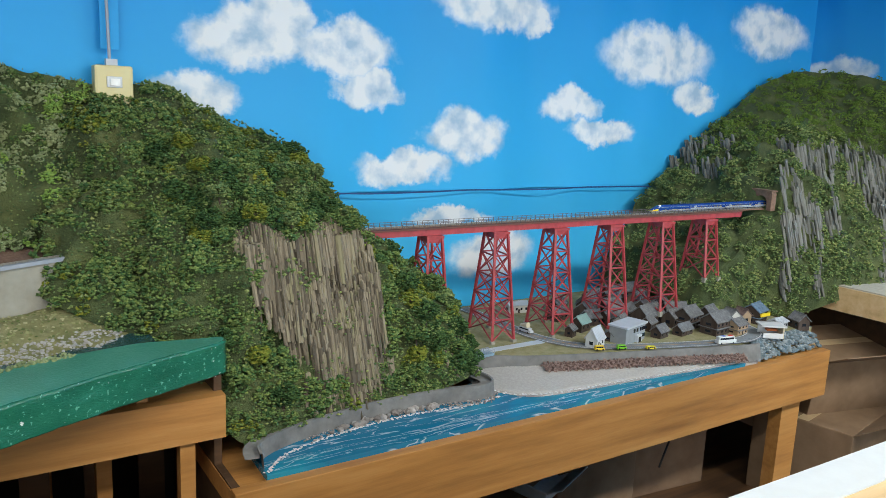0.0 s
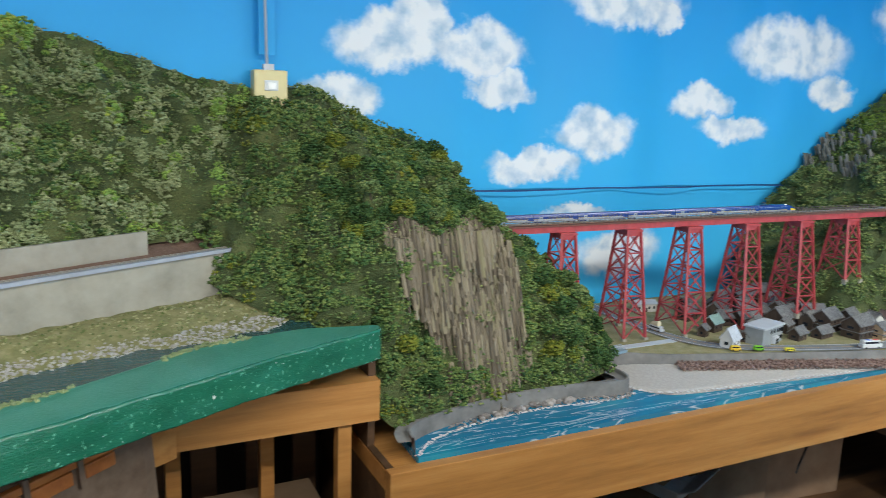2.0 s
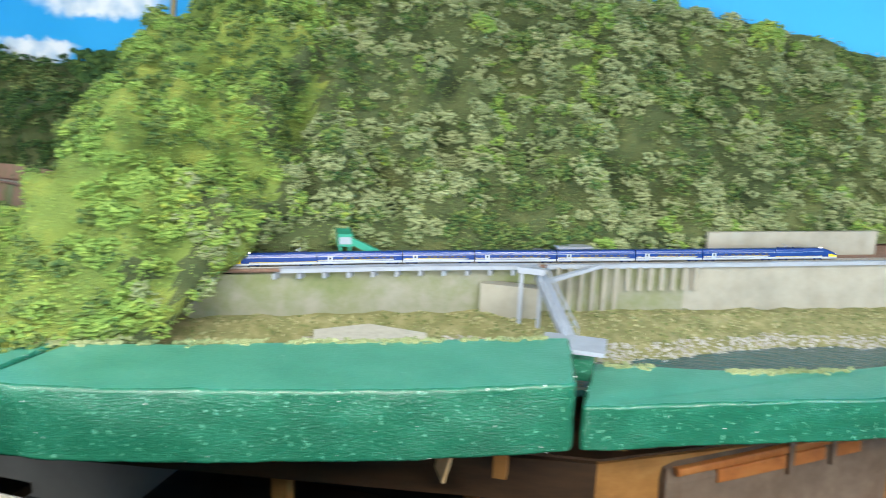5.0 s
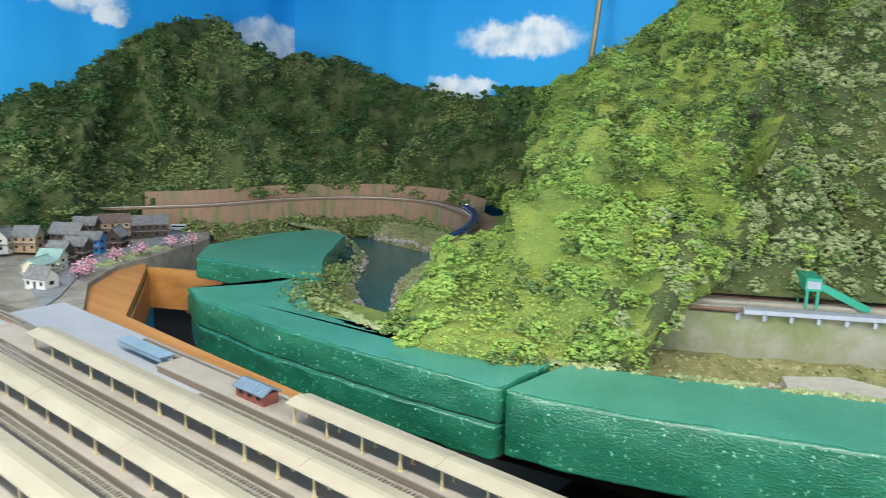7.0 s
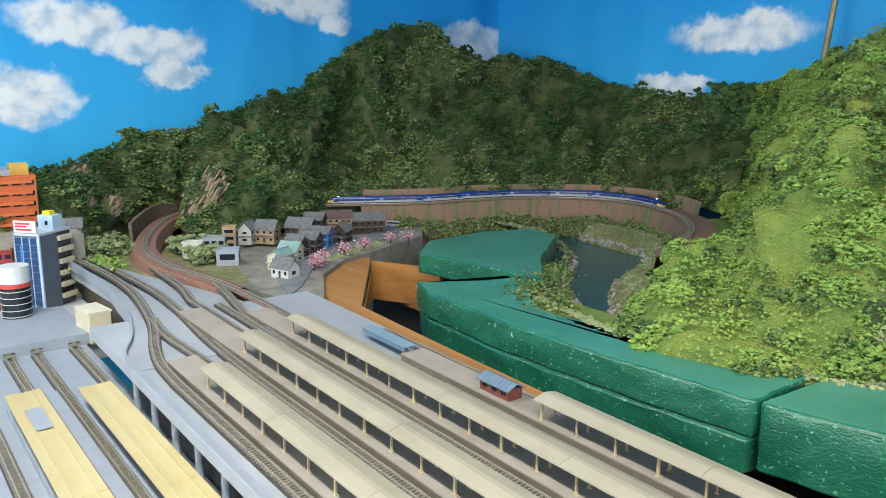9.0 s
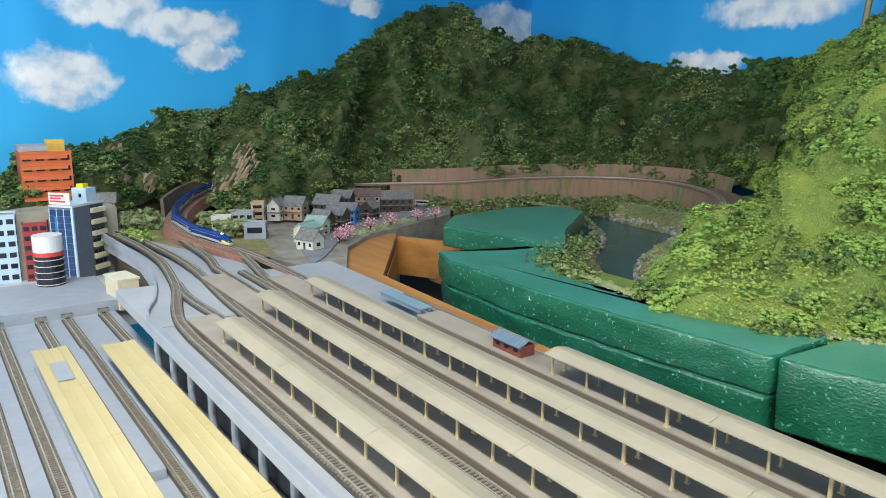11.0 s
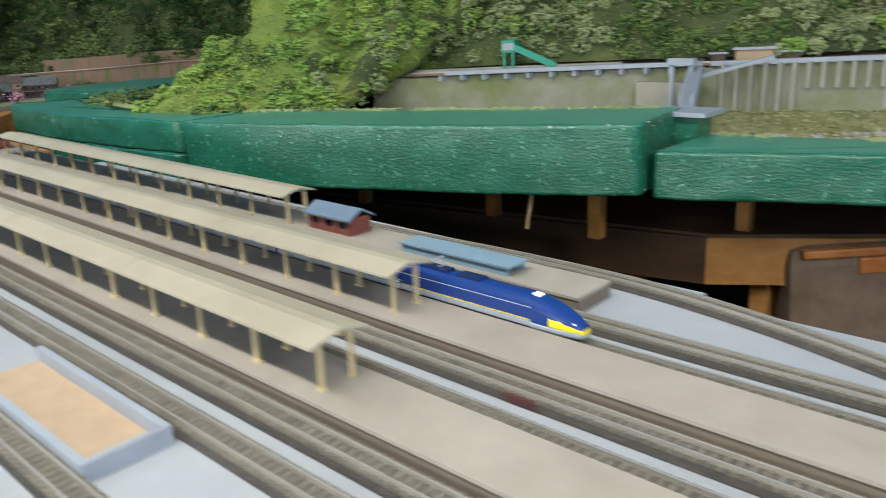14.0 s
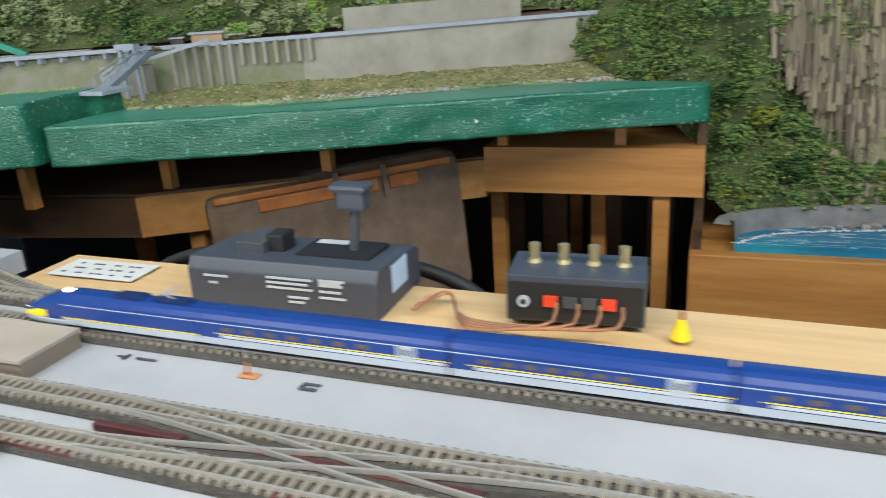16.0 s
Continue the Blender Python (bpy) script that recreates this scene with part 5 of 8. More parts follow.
def coach(L, k):
    c = new("coach")
    tagged(c, "dark blue high-speed coach with a white waistband and grey skirt", "train", "train")
    h = L / 2 - 0.0008
    part("body", loft_bm([(-h, HW * 0.97, 0.0185, 0.0045), (-h + 0.002, HW, 0.019, 0.004), (h - 0.002, HW, 0.019, 0.004), (h, HW * 0.97, 0.0185, 0.0045)]), T_BLUE, c, smooth=False)
    strip("skirt", -h, h, 0.0042, 0.0080, T_GREY, c)
    strip("waistband", -h * 0.80, h * 0.98, 0.0086, 0.0100, T_WHITE, c, 0.0003)
    strip("yellow_line", -h * 0.85, h, 0.0106, 0.0110, T_YELLOW, c, 0.0003)
    strip("pale_line", -h, h, 0.0164, 0.0168, T_WHITE, c, 0.00005)
    strip("door", h - 0.026, h - 0.017, 0.0082, 0.0164, T_GREY, c, 0.0004)
    strip("door_window", h - 0.0228, h - 0.0200, 0.0118, 0.0150, GLASS_DARK, c, 0.0006)
    for q in range(7):
        x = -h + 0.018 + q * (L - 0.065) / 6
        strip("coach_window", x - 0.0030, x + 0.0030, 0.0123, 0.0148, WINDOW_WARM, c, 0.0003)
    for x in (-h + 0.016, h - 0.016):
        bogie(x, c, T_BLUE)
    boxes("gangway", [(-h - 0.0012, -0.005, 0.006, -h, 0.005, 0.019), (h, -0.005, 0.006, h + 0.0012, 0.005, 0.019)], BLACK, c)
    return c


def power_car(L, front):
    """The end car; front is +1 where its nose points forward along its x."""
    c = new("power_car")
    tagged(c, "dark blue power car with a yellow sloped nose" if front > 0 else "dark blue tail power car with a yellow sloped nose", "train", "train")
    h = L / 2
    f = front
    st_ = [(-f * h, HW * 0.97, 0.0185, 0.0045), (-f * (h - 0.002), HW, 0.019, 0.004), (f * (h - 0.040), HW, 0.019, 0.004)]
    nose = [(0.028, 0.99, 0.0178), (0.019, 0.95, 0.0152), (0.011, 0.86, 0.0118), (0.004, 0.66, 0.0086), (0.0, 0.42, 0.0062)]
    a = st_ + [(f * (h - 0.030), HW, 0.0184, 0.004)]
    part("body", loft_bm(a), T_BLUE, c)
    part("nose", loft_bm([(f * (h - 0.030), HW, 0.0184, 0.004)] + [(f * (h - q), HW * w, z, 0.004) for q, w, z in nose[:]]), T_BLUE, c)
    part("nose_front", loft_bm([(f * (h - 0.021), HW * 0.99, 0.0088, 0.0062), (f * (h - 0.013), HW * 0.93, 0.0076, 0.0060), (f * (h - 0.005), HW * 0.73, 0.0052, 0.0055), (f * (h + 0.0006), HW * 0.45, 0.0030, 0.0050)]), T_YELLOW, c, "bright yellow nose front")
    part("nose_skirt", loft_bm([(f * (h - 0.034), HW * 1.02, 0.006, 0.0028)] + [(f * (h - q + 0.0005), HW * w * 1.03, 0.0055, 0.0028) for q, w, z in nose[:]]), T_GREY, c)
    bm = bmesh.new()
    box(bm, f * (h - 0.0275) - 0.006, -0.0055, 0.0155, f * (h - 0.0275) + 0.007, 0.0055, 0.0188, Matrix.Translation((0, 0, 0)))
    part("windscreen", bm, GLASS_DARK, c)
    bm = bmesh.new()
    box(bm, f * (h - 0.034) - 0.002, -0.0025, 0.0215, f * (h - 0.034) + 0.002, 0.0025, 0.0230)
    part("roof_headlight", bm, LAMP_GLOW, c)
    for sy in (-1, 1):
        bm = bmesh.new()
        box(bm, f * (h - 0.006) - 0.0016, sy * 0.0045 - 0.001, 0.0098, f * (h - 0.006) + 0.0016, sy * 0.0045 + 0.001, 0.0117)
        part("headlight", bm, LAMP_GLOW, c)
    x0, x1 = sorted((-f * h, f * (h - 0.034)))
    strip("skirt", x0, x1, 0.0042, 0.0080, T_GREY, c)
    strip("yellow_line", x0, x1, 0.0083, 0.0088, T_YELLOW, c, 0.0003)
    strip("pale_line", x0, x1, 0.0164, 0.0168, T_WHITE, c, 0.00005)
    boxes("roof_gear", [(-f * 0.045 - 0.012, -0.004, 0.0228, -f * 0.045 + 0.012, 0.004, 0.0243), (-f * 0.015 - 0.010, -0.005, 0.0226, -f * 0.015 + 0.010, 0.005, 0.0238)], T_NAVY, c)
    bm = bmesh.new()
    px = -f * 0.045
    beam(bm, (px, 0, 0.024), (px + f * 0.008, 0, 0.027), 0.0008)
    beam(bm, (px + f * 0.008, 0, 0.027), (px, 0, 0.0295), 0.0008)
    box(bm, px - 0.0006, -0.006, 0.0293, px + 0.0006, 0.006, 0.0301)
    part("pantograph", bm, GREY, c)
    for x in (-f * (h - 0.018), f * (h - 0.040)):
        bogie(x, c, T_BLUE)
    return c


WINDOW_WARM = flat("lit_coach_window", (0.10, 0.075, 0.05), 0.15, 0, 30, 0.2, 0)

# unseen screen below the station table, added to block window light
tagged(boxes("light_screen", [(-2.0, 0.44, 0.0, -0.3, 0.45, 1.03), (-0.3, 0.54, 0.0, 1.6, 0.55, 0.985)], WOOD_DARK), "unseen dark screen keeping window light from under the layout", "table", kind="structure")

# ---- bare rock ----
def columns(name, g, want, count, material, label, seed, rmin, rmax, hmin, hmax, lean=0.3, top=9.0):
    """Upright broken rock columns standing out of a cliff."""
    rng = np.random.default_rng(seed)
    nu, nv = g.shape[:2]
    cand = [(i, j) for i in range(1, nu - 1) for j in range(1, nv - 1) if want(*g[i, j])]
    verts, faces = [], []
    for _ in range(count):
        i, j = cand[rng.integers(len(cand))]
        a = rng.random(2)
        p = g[i, j] * (1 - a[0]) + g[i + 1, j] * a[0]
        p = p * (1 - a[1]) + g[i, j + 1] * a[1]
        r = rng.uniform(rmin, rmax)
        h = rng.uniform(hmin, hmax)
        m = 6
        k = len(verts)
        tilt = rng.normal(0, 0.03, 2) + np.array((0, lean))
        rot = rng.uniform(0, 1)
        rad = r * rng.uniform(0.7, 1.25, m)
        hi = min(h * 0.4, max(0.006, top - p[2]))
        for lev, (dz, f) in enumerate(((-h * 0.6, 1.05), (hi - 0.003, 1.0), (hi + rng.uniform(-0.002, 0.002), 0.75))):
            for q in range(m):
                an = rot + 6.283 * q / m
                verts.append((p[0] + rad[q] * f * math.cos(an) + tilt[0] * dz, p[1] + rad[q] * f * math.sin(an) + tilt[1] * dz - 0.15 * dz * 0, p[2] + dz + rng.uniform(-0.0015, 0.0015)))
        for lev in range(2):
            for q in range(m):
                faces.append((k + lev * m + q, k + lev * m + (q + 1) % m, k + (lev + 1) * m + (q + 1) % m, k + (lev + 1) * m + q))
        faces.append(tuple(k + 2 * m + q for q in range(m)))
    ob = mesh_from(name, verts, faces, material)
    return tagged(ob, label, "rock", kind="stuff")


columns("cliff_rock", gc, rocky, 2600, ROCK, "weathered grey-brown basalt columns of the sea cliff", 31, 0.0018, 0.0048, 0.04, 0.15, 0.36, 1.222)
ROCK_TAN = mat("tan_rock", [(0.14, 0.10, 0.06), (0.26, 0.20, 0.13), (0.38, 0.31, 0.22)], 0.9, scale=26, bump=1.0, bump_scale=170, island=0.3, spread=0.8)
columns("valley_rock", gw, scar, 520, ROCK_TAN, "tan rock slips above the valley tunnel", 34, 0.0022, 0.0055, 0.010, 0.026, 0.7)
columns("low_rock", gc, lambda x, y, z: (0.56 < x < 0.80 or x > 0.93) and y < 1.45 and 0.90 < z < 0.955, 90, ROCK, "low broken rocks at the foot of the cliff", 32, 0.004, 0.007, 0.02, 0.04)
ROCK_GREY = mat("grey_rock", [(0.06, 0.06, 0.055), (0.12, 0.12, 0.105), (0.20, 0.198, 0.18), (0.13, 0.15, 0.07)], 0.9, scale=22, bump=1.0, bump_scale=160, island=0.35, spread=0.8, stretch=(1, 1, 0.25))
columns("east_rock", ge, lambda x, y, z: east_bare(x, y, z) and clear_of_line(x, y, z, 0.04, 0.07), 1900, ROCK_GREY, "grey split rock columns on the eastern hill", 33, 0.0028, 0.0062, 0.03, 0.10, 0.3)

# ---- trees on the cliff ----
def tree_model(seed, r, h):
    t = new("tree")
    rng_ = np.random.default_rng(seed)
    bm = bmesh.new()
    rod(bm, (0, 0, -0.01), (0, 0, h * 0.6), r * 0.10, r * 0.05, 7)
    for k in range(4):
        a = k * 1.57 + seed
        rod(bm, (0, 0, h * (0.25 + 0.08 * k)), (math.cos(a) * r * 0.6, math.sin(a) * r * 0.6, h * (0.5 + 0.06 * k)), r * 0.05, r * 0.02, 5)
    part("trunk", bm, BARK, t)
    n = int(330 * r / 0.026)
    d = rng_.normal(0, 1, (n, 3))
    d /= np.linalg.norm(d, axis=1, keepdims=True)
    d *= rng_.uniform(0.7, 1.0, (n, 1)) * (1 + 0.25 * np.sin(d[:, :1] * 5 + seed))
    q = d * np.array((r, r, h * 0.42)) + np.array((0, 0, h * 0.62))
    clumps("crown", q, rng_.uniform(0.0028, 0.0056, n), (LEAF_DARK, LEAF_YELLOW, LEAF_TREE, LEAF_MID)[seed % 4], seed, 0.6, parent=t, fine=True)
    return tagged(t, "leafy model tree with a ragged green crown on the slope", "tree", "cliff trees")


models = [tree_model(40 + k, r, h) for k, (r, h) in enumerate(((0.030, 0.046), (0.022, 0.034), (0.026, 0.040), (0.020, 0.030)))]
rng = np.random.default_rng(41)
spots = []
for i in rng.permutation(gc.shape[0] * gc.shape[1]):
    u, v = divmod(int(i), gc.shape[1])
    q = gc[u, v]
    ok = (q[0] > 0.36 and 1.22 < q[2] < 1.42 and q[1] < 1.74) or (0.82 < q[0] < 1.06 and 0.90 < q[2] < 1.16 and q[1] < 1.6) or (0.40 < q[0] < 0.52 and 0.92 < q[2] < 1.10 and q[1] < 1.4 and rng.random() < 0.5)
    if ok and not rocky(*q) and clear_of_line(*q, 0.05, 0.06) and all((q - s_) @ (q - s_) > 0.0012 for s_ in spots):
        spots.append(q)
    if len(spots) >= 95:
        break
for k, q in enumerate(spots):
    m = pose(q[0], q[1] - 0.006, q[2] - 0.010, rng.uniform(-8, 12), rng.uniform(-8, 8), rng.uniform(0, 360))
    if k < 4:
        models[k].matrix_basis = m
    else:
        copy_thing(models[k % 4], m)

# ---- woodwork under the boards ----
FR = thing("layout_frame", pose(0, 0, 0), "plywood frame with posts carrying the green boards", "table frame")
boxes("beam", [(0.02, 1.262, 0.905, 0.385, 1.288, 0.985)], WOOD, FR)
boxes("top_ply", [(0.02, 1.288, 0.972, 0.385, 1.45, 0.984)], WOOD, FR)
bm = bmesh.new()
prism(bm, [(-0.475, 0.955), (0.02, 1.262), (0.02, 1.29), (-0.475, 0.985)], 0.895, 0.962)
part("beam", bm, WOOD, FR)
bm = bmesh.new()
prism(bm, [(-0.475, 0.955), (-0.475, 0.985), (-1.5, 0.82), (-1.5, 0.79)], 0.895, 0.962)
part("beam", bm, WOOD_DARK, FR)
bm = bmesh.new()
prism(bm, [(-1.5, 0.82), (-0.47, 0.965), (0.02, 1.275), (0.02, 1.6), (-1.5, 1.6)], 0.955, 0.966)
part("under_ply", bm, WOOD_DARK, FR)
for x, y in ((0.32, 1.285), (-0.42, 1.03), (-0.95, 0.93), (0.02, 1.35), (-0.3, 1.3), (0.12, 1.62), (0.2, 1.4), (-0.7, 1.2)):
    boxes("post", [(x - 0.013, y - 0.013, 0.0, x + 0.013, y + 0.013, 0.907)], WOOD, FR)
for x, y in ((-0.60, 0.875), (-0.445, 1.01), (-0.22, 1.14), (0.05, 1.285), (0.25, 1.30), (-0.8, 0.90), (-1.05, 0.855)):
    boxes("spacer", [(x - 0.009, y - 0.009, 0.964, x + 0.009, y + 0.009, 1.04)], WOOD, FR)
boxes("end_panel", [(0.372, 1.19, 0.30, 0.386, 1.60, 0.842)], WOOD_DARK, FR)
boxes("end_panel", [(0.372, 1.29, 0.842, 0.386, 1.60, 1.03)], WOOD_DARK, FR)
# black sheet in place of the deep shade under the boards
boxes("shade_panel", [(-1.6, 1.66, 0.0, 0.40, 1.68, 1.05)], BLACK, FR)
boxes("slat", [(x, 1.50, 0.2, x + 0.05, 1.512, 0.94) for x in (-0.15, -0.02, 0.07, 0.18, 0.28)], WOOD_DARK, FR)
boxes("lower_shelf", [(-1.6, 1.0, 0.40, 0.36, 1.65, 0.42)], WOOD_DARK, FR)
bm = bmesh.new()
box(bm, 0.08, 1.15, 0.70, 0.30, 1.45, 0.712, Matrix.Rotation(radians(0), 4, "Z"))
tagged(part("cardboard_sheet", bm, CARD), "brown cardboard sheet lying under the frame", "cardboard")
boxes_ob = boxes("paper_scrap", [(-0.002, -0.016, -0.03, 0.002, 0.016, 0.03)], WOOD_LIGHT)
boxes_ob.matrix_basis = pose(-0.66, 0.80, 1.02, 12, 8, 35)
tagged(boxes_ob, "torn pale veneer strip hanging under the board", "scrap")
SU = thing("suitcase", pose(-0.21, 1.15, 0.83, 0, -4, 33), "old dark grey suitcase with orange leather trim under the frame", "suitcase")
GREYCASE = mat("case_cloth", [(0.11, 0.07, 0.045), (0.18, 0.12, 0.08), (0.24, 0.17, 0.12)], 0.85, scale=20, bump=0.3)
LEATHER = mat("orange_leather", [(0.28, 0.08, 0.02), (0.45, 0.15, 0.035), (0.55, 0.22, 0.06)], 0.5, scale=25, bump=0.2)
boxes("body", [(-0.22, -0.04, -0.13, 0.22, 0.05, 0.14)], GREYCASE, SU, bevel=0.03)
boxes("edge_trim", [(-0.20, -0.043, 0.122, 0.20, -0.030, 0.134)], LEATHER, SU, bevel=0.003)
boxes("trim", [(-0.13, -0.043, 0.098, -0.005, -0.036, 0.12), (0.005, -0.043, 0.098, 0.07, -0.036, 0.12), (0.09, -0.043, 0.098, 0.14, -0.036, 0.12)], LEATHER, SU, bevel=0.002)
for x in (-0.003, 0.078):
    boxes("strap", [(x, -0.047, 0.088, x + 0.009, -0.038, 0.143)], GREYCASE, SU, bevel=0.001)
bm = bmesh.new()
tube(bm, [(0.04 + 0.178 * math.cos(math.pi * k / 24), 0.6, 0.982 + 0.046 * math.sin(math.pi * k / 24)) for k in range(25)], 0.0065, 10)
tagged(part("black_hose", bm, BLACK, smooth=True), "thick black cable arching beside the table", "cable")
tagged(boxes("hose_rest", [(-0.15, 0.588, 0.0, 0.23, 0.612, 0.982)], WOOD_DARK), "dark wooden stand below the cable", "stand")

# ---- switch and cloth strip ----
SW = thing("wall_switch", pose(0.315, 1.842, 1.522), "cream surface-mounted light switch box above the hill", "switch")
boxes("box", [(-0.04, -0.025, -0.055, 0.04, 0.02, 0.042)], BOX_CREAM, SW, bevel=0.006)
boxes("plate", [(-0.016, -0.029, -0.006, 0.016, -0.024, 0.018)], WHITE, SW, bevel=0.002)
boxes("rocker", [(-0.009, -0.032, -0.002, 0.011, -0.028, 0.013)], flat("rocker_white", (0.85, 0.84, 0.8), 0.35), SW, bevel=0.001)
bm = bmesh.new()
rod(bm, (-0.005, -0.005, 0.04), (-0.022, 0.0, 1.0), 0.0035)
part("cable", bm, GREY, SW)
boxes("conduit_joint", [(-0.014, -0.012, 0.04, 0.010, 0.004, 0.056)], GREY_PALE, SW)
bm = bmesh.new()
rod(bm, (-1.705, 1.78, 1.50), (-1.69, 1.84, 2.0), 0.008)
po = part("thin_pole", bm, mat("pole_brass", [(0.2, 0.16, 0.08), (0.34, 0.28, 0.16)], 0.4, 0.6, scale=40))
tagged(po, "thin brown metal pole standing behind the hill", "pole")
seam = mesh_from("cloth_seam", [(WEST + 0.02 + (EAST - WEST - 0.04) * k / 80, NORTH - 0.02 + 0.004 * math.sin(k * 2.1), 1.262 + dz + 0.002 * math.sin(k * 0.9)) for k in range(81) for dz in (-0.003, 0.0015)], [(2 * k, 2 * k + 2, 2 * k + 3, 2 * k + 1) for k in range(80)], flat("seam_navy", (0.01, 0.06, 0.2), 0.6))
tagged(seam, "dark hem where two sky cloths overlap", "seam", kind="structure")

ov = boxes("cloth_overlap", [(0.296, NORTH - 0.028, 1.60, 0.335, NORTH - 0.024, 2.5)], SKY_N)
tagged(ov, "narrow overlapping edge strip of sky cloth", "cloth strip", kind="structure")

# ---- sea wall, beach, village ground ----
SWALL = thing("sea_wall", pose(0, 0, 0), "curved grey concrete sea wall with a footpath", "wall")
wl = smooth_line([(0.432, 1.205, 0.848), (0.445, 1.25, 0.848), (0.50, 1.283, 0.848), (0.6, 1.31, 0.848), (0.75, 1.33, 0.848), (0.88, 1.325, 0.848), (0.97, 1.308, 0.848), (1.02, 1.312, 0.848), (1.04, 1.35, 0.848), (1.03, 1.42, 0.848), (1.02, 1.52, 0.848)], 70)
SEAWALL_C = mat("seawall_concrete", [(0.11, 0.108, 0.105), (0.18, 0.176, 0.17), (0.26, 0.252, 0.24)], 0.85, scale=20, bump=0.3)
ribbon("wall_body", wl, [(-0.004, 0.0), (-0.001, 0.038), (0.004, 0.038), (0.004, 0.03), (0.03, 0.03)], SEAWALL_C, SWALL)
rng = np.random.default_rng(51)
pts, siz = [], []
for k in range(420):
    w_ = wl[rng.integers(14, 62)]
    o = abs(rng.normal(0, 0.012)) + 0.004
    pts.append((w_[0] + rng.normal(0, 0.004), w_[1] - o, SEA_Z + 0.002))
    siz.append(rng.uniform(0.0012, 0.003))
for k in range(46):
    w_ = wl[rng.integers(18, 40)]
    pts.append((w_[0], w_[1] - rng.uniform(0.006, 0.022), SEA_Z + 0.003))
    siz.append(rng.uniform(0.005, 0.010))
clumps("shore_rocks", pts, siz, mat("shore_rock", [(0.14, 0.12, 0.11), (0.28, 0.25, 0.23), (0.40, 0.37, 0.35)], 0.9, scale=60, bump=0.8, island=0.5), 52, 0.8, "grey-brown rocks along the sea wall", "rocks", 0.3)
WALL_LINE = smooth_line([(1.03, 1.46, 0.862), (1.06, 1.452, 0.866), (1.12, 1.430, 0.872), (1.22, 1.380, 0.877), (1.5, 1.290, 0.877), (1.8, 1.205, 0.870), (1.86, 1.197, 0.862)], 60)
SHORE_LINE = smooth_line([(1.015, 1.38, 0.8575), (1.04, 1.33, 0.8575), (1.10, 1.265, 0.8575), (1.2, 1.243, 0.8575), (1.42, 1.226, 0.8575), (1.64, 1.206, 0.8575), (1.86, 1.192, 0.8575)], 60)


def on_beach(i, f):
    return WALL_LINE[i] * (1 - f) + SHORE_LINE[i] * f


bv = [on_beach(i, f / 8) + np.array((0, 0, 0.0012 * fbm(on_beach(i, f / 8), 60, 3))) for i in range(60) for f in range(9)] + [SHORE_LINE[i] - np.array((0, 0, 0.018)) for i in range(60)]
bf = [(i * 9 + f, i * 9 + f + 1, i * 9 + f + 10, i * 9 + f + 9) for i in range(59) for f in range(8)] + [(i * 9 + 8, 540 + i, 541 + i, i * 9 + 17) for i in range(59)]
tagged(mesh_from("beach", bv, bf, GRAVEL, smooth=True), "pale gravel beach sloping to the sea", "beach", kind="structure")
foam = smooth_line([(1.03, 1.335, 0.8585), (1.075, 1.274, 0.8585), (1.2, 1.241, 0.8585), (1.4, 1.225, 0.8585), (1.62, 1.205, 0.8585), (1.78, 1.194, 0.8585)], 60)
foam2 = smooth_line([(0.44, 1.198, 0.853), (0.50, 1.25, 0.853), (0.62, 1.285, 0.853), (0.78, 1.30, 0.853), (0.95, 1.285, 0.853), (1.03, 1.30, 0.853)], 60)
clumps("surf_foam", [(*(q[:2] + rng.normal(0, 0.0025, 2)), q[2]) for q in np.vstack([foam, foam2]) for _ in range(7)], rng.uniform(0.001, 0.003, 840), WHITE, 53, 0.25, "white surf foam along the shore", "foam", 0.4)
GROUND_V = [(1.00, 1.86), (1.04, 1.46), (1.12, 1.435), (1.22, 1.385), (1.5, 1.295), (1.8, 1.212), (1.90, 1.232), (2.02, 1.238), (2.165, 1.225), (2.165, 1.86)]
bm = bmesh.new()
prism(bm, GROUND_V, 0.839, 0.8995)
tagged(part("village_ground", bm, mat("village_soil", [(0.16, 0.15, 0.06), (0.27, 0.245, 0.12), (0.36, 0.32, 0.2)], 0.95, scale=30, bump=0.6, bump_scale=400)), "dry grassy ground under the seaside village", "ground", kind="structure")
BANK = thing("bank_wall", pose(0, 0, 0), "sloped grey concrete bank wall above the beach", "wall")
ribbon("wall_body", smooth_line([(1.06, 1.455, 0.855), (1.12, 1.432, 0.855), (1.22, 1.382, 0.855), (1.5, 1.292, 0.855), (1.8, 1.205, 0.855), (1.86, 1.197, 0.855)], 50), [(-0.014, 0.0), (-0.004, 0.044), (0.002, 0.044), (0.002, 0.036)], SEAWALL_C, BANK)
ROAD = smooth_line([(1.30, 1.84, 0.9015), (1.305, 1.6, 0.9015), (1.315, 1.50, 0.9015), (1.36, 1.405, 0.9015), (1.45, 1.345, 0.9015), (1.6, 1.288, 0.9015), (1.75, 1.245, 0.9015), (1.87, 1.235, 0.9015), (1.95, 1.28, 0.9015), (1.98, 1.38, 0.9015)], 90)
RD = new("village_road")
tagged(RD, "grey asphalt road with pale lines", "road", kind="structure")
ribbon("carriageway", ROAD, [(-0.024, 0), (0.024, 0)], ASPHALT, RD)
for o in (-0.019, 0.019):
    ribbon("edge_line", ROAD + np.array((0, 0, 0.0012)), [(o - 0.0012, 0), (o + 0.0012, 0)], WHITE, RD)
ribbon("centre_line", ROAD[:70] + np.array((0, 0, 0.0012)), [(-0.0008, 0), (0.0008, 0)], flat("road_orange", (0.6, 0.3, 0.05), 0.7), RD)
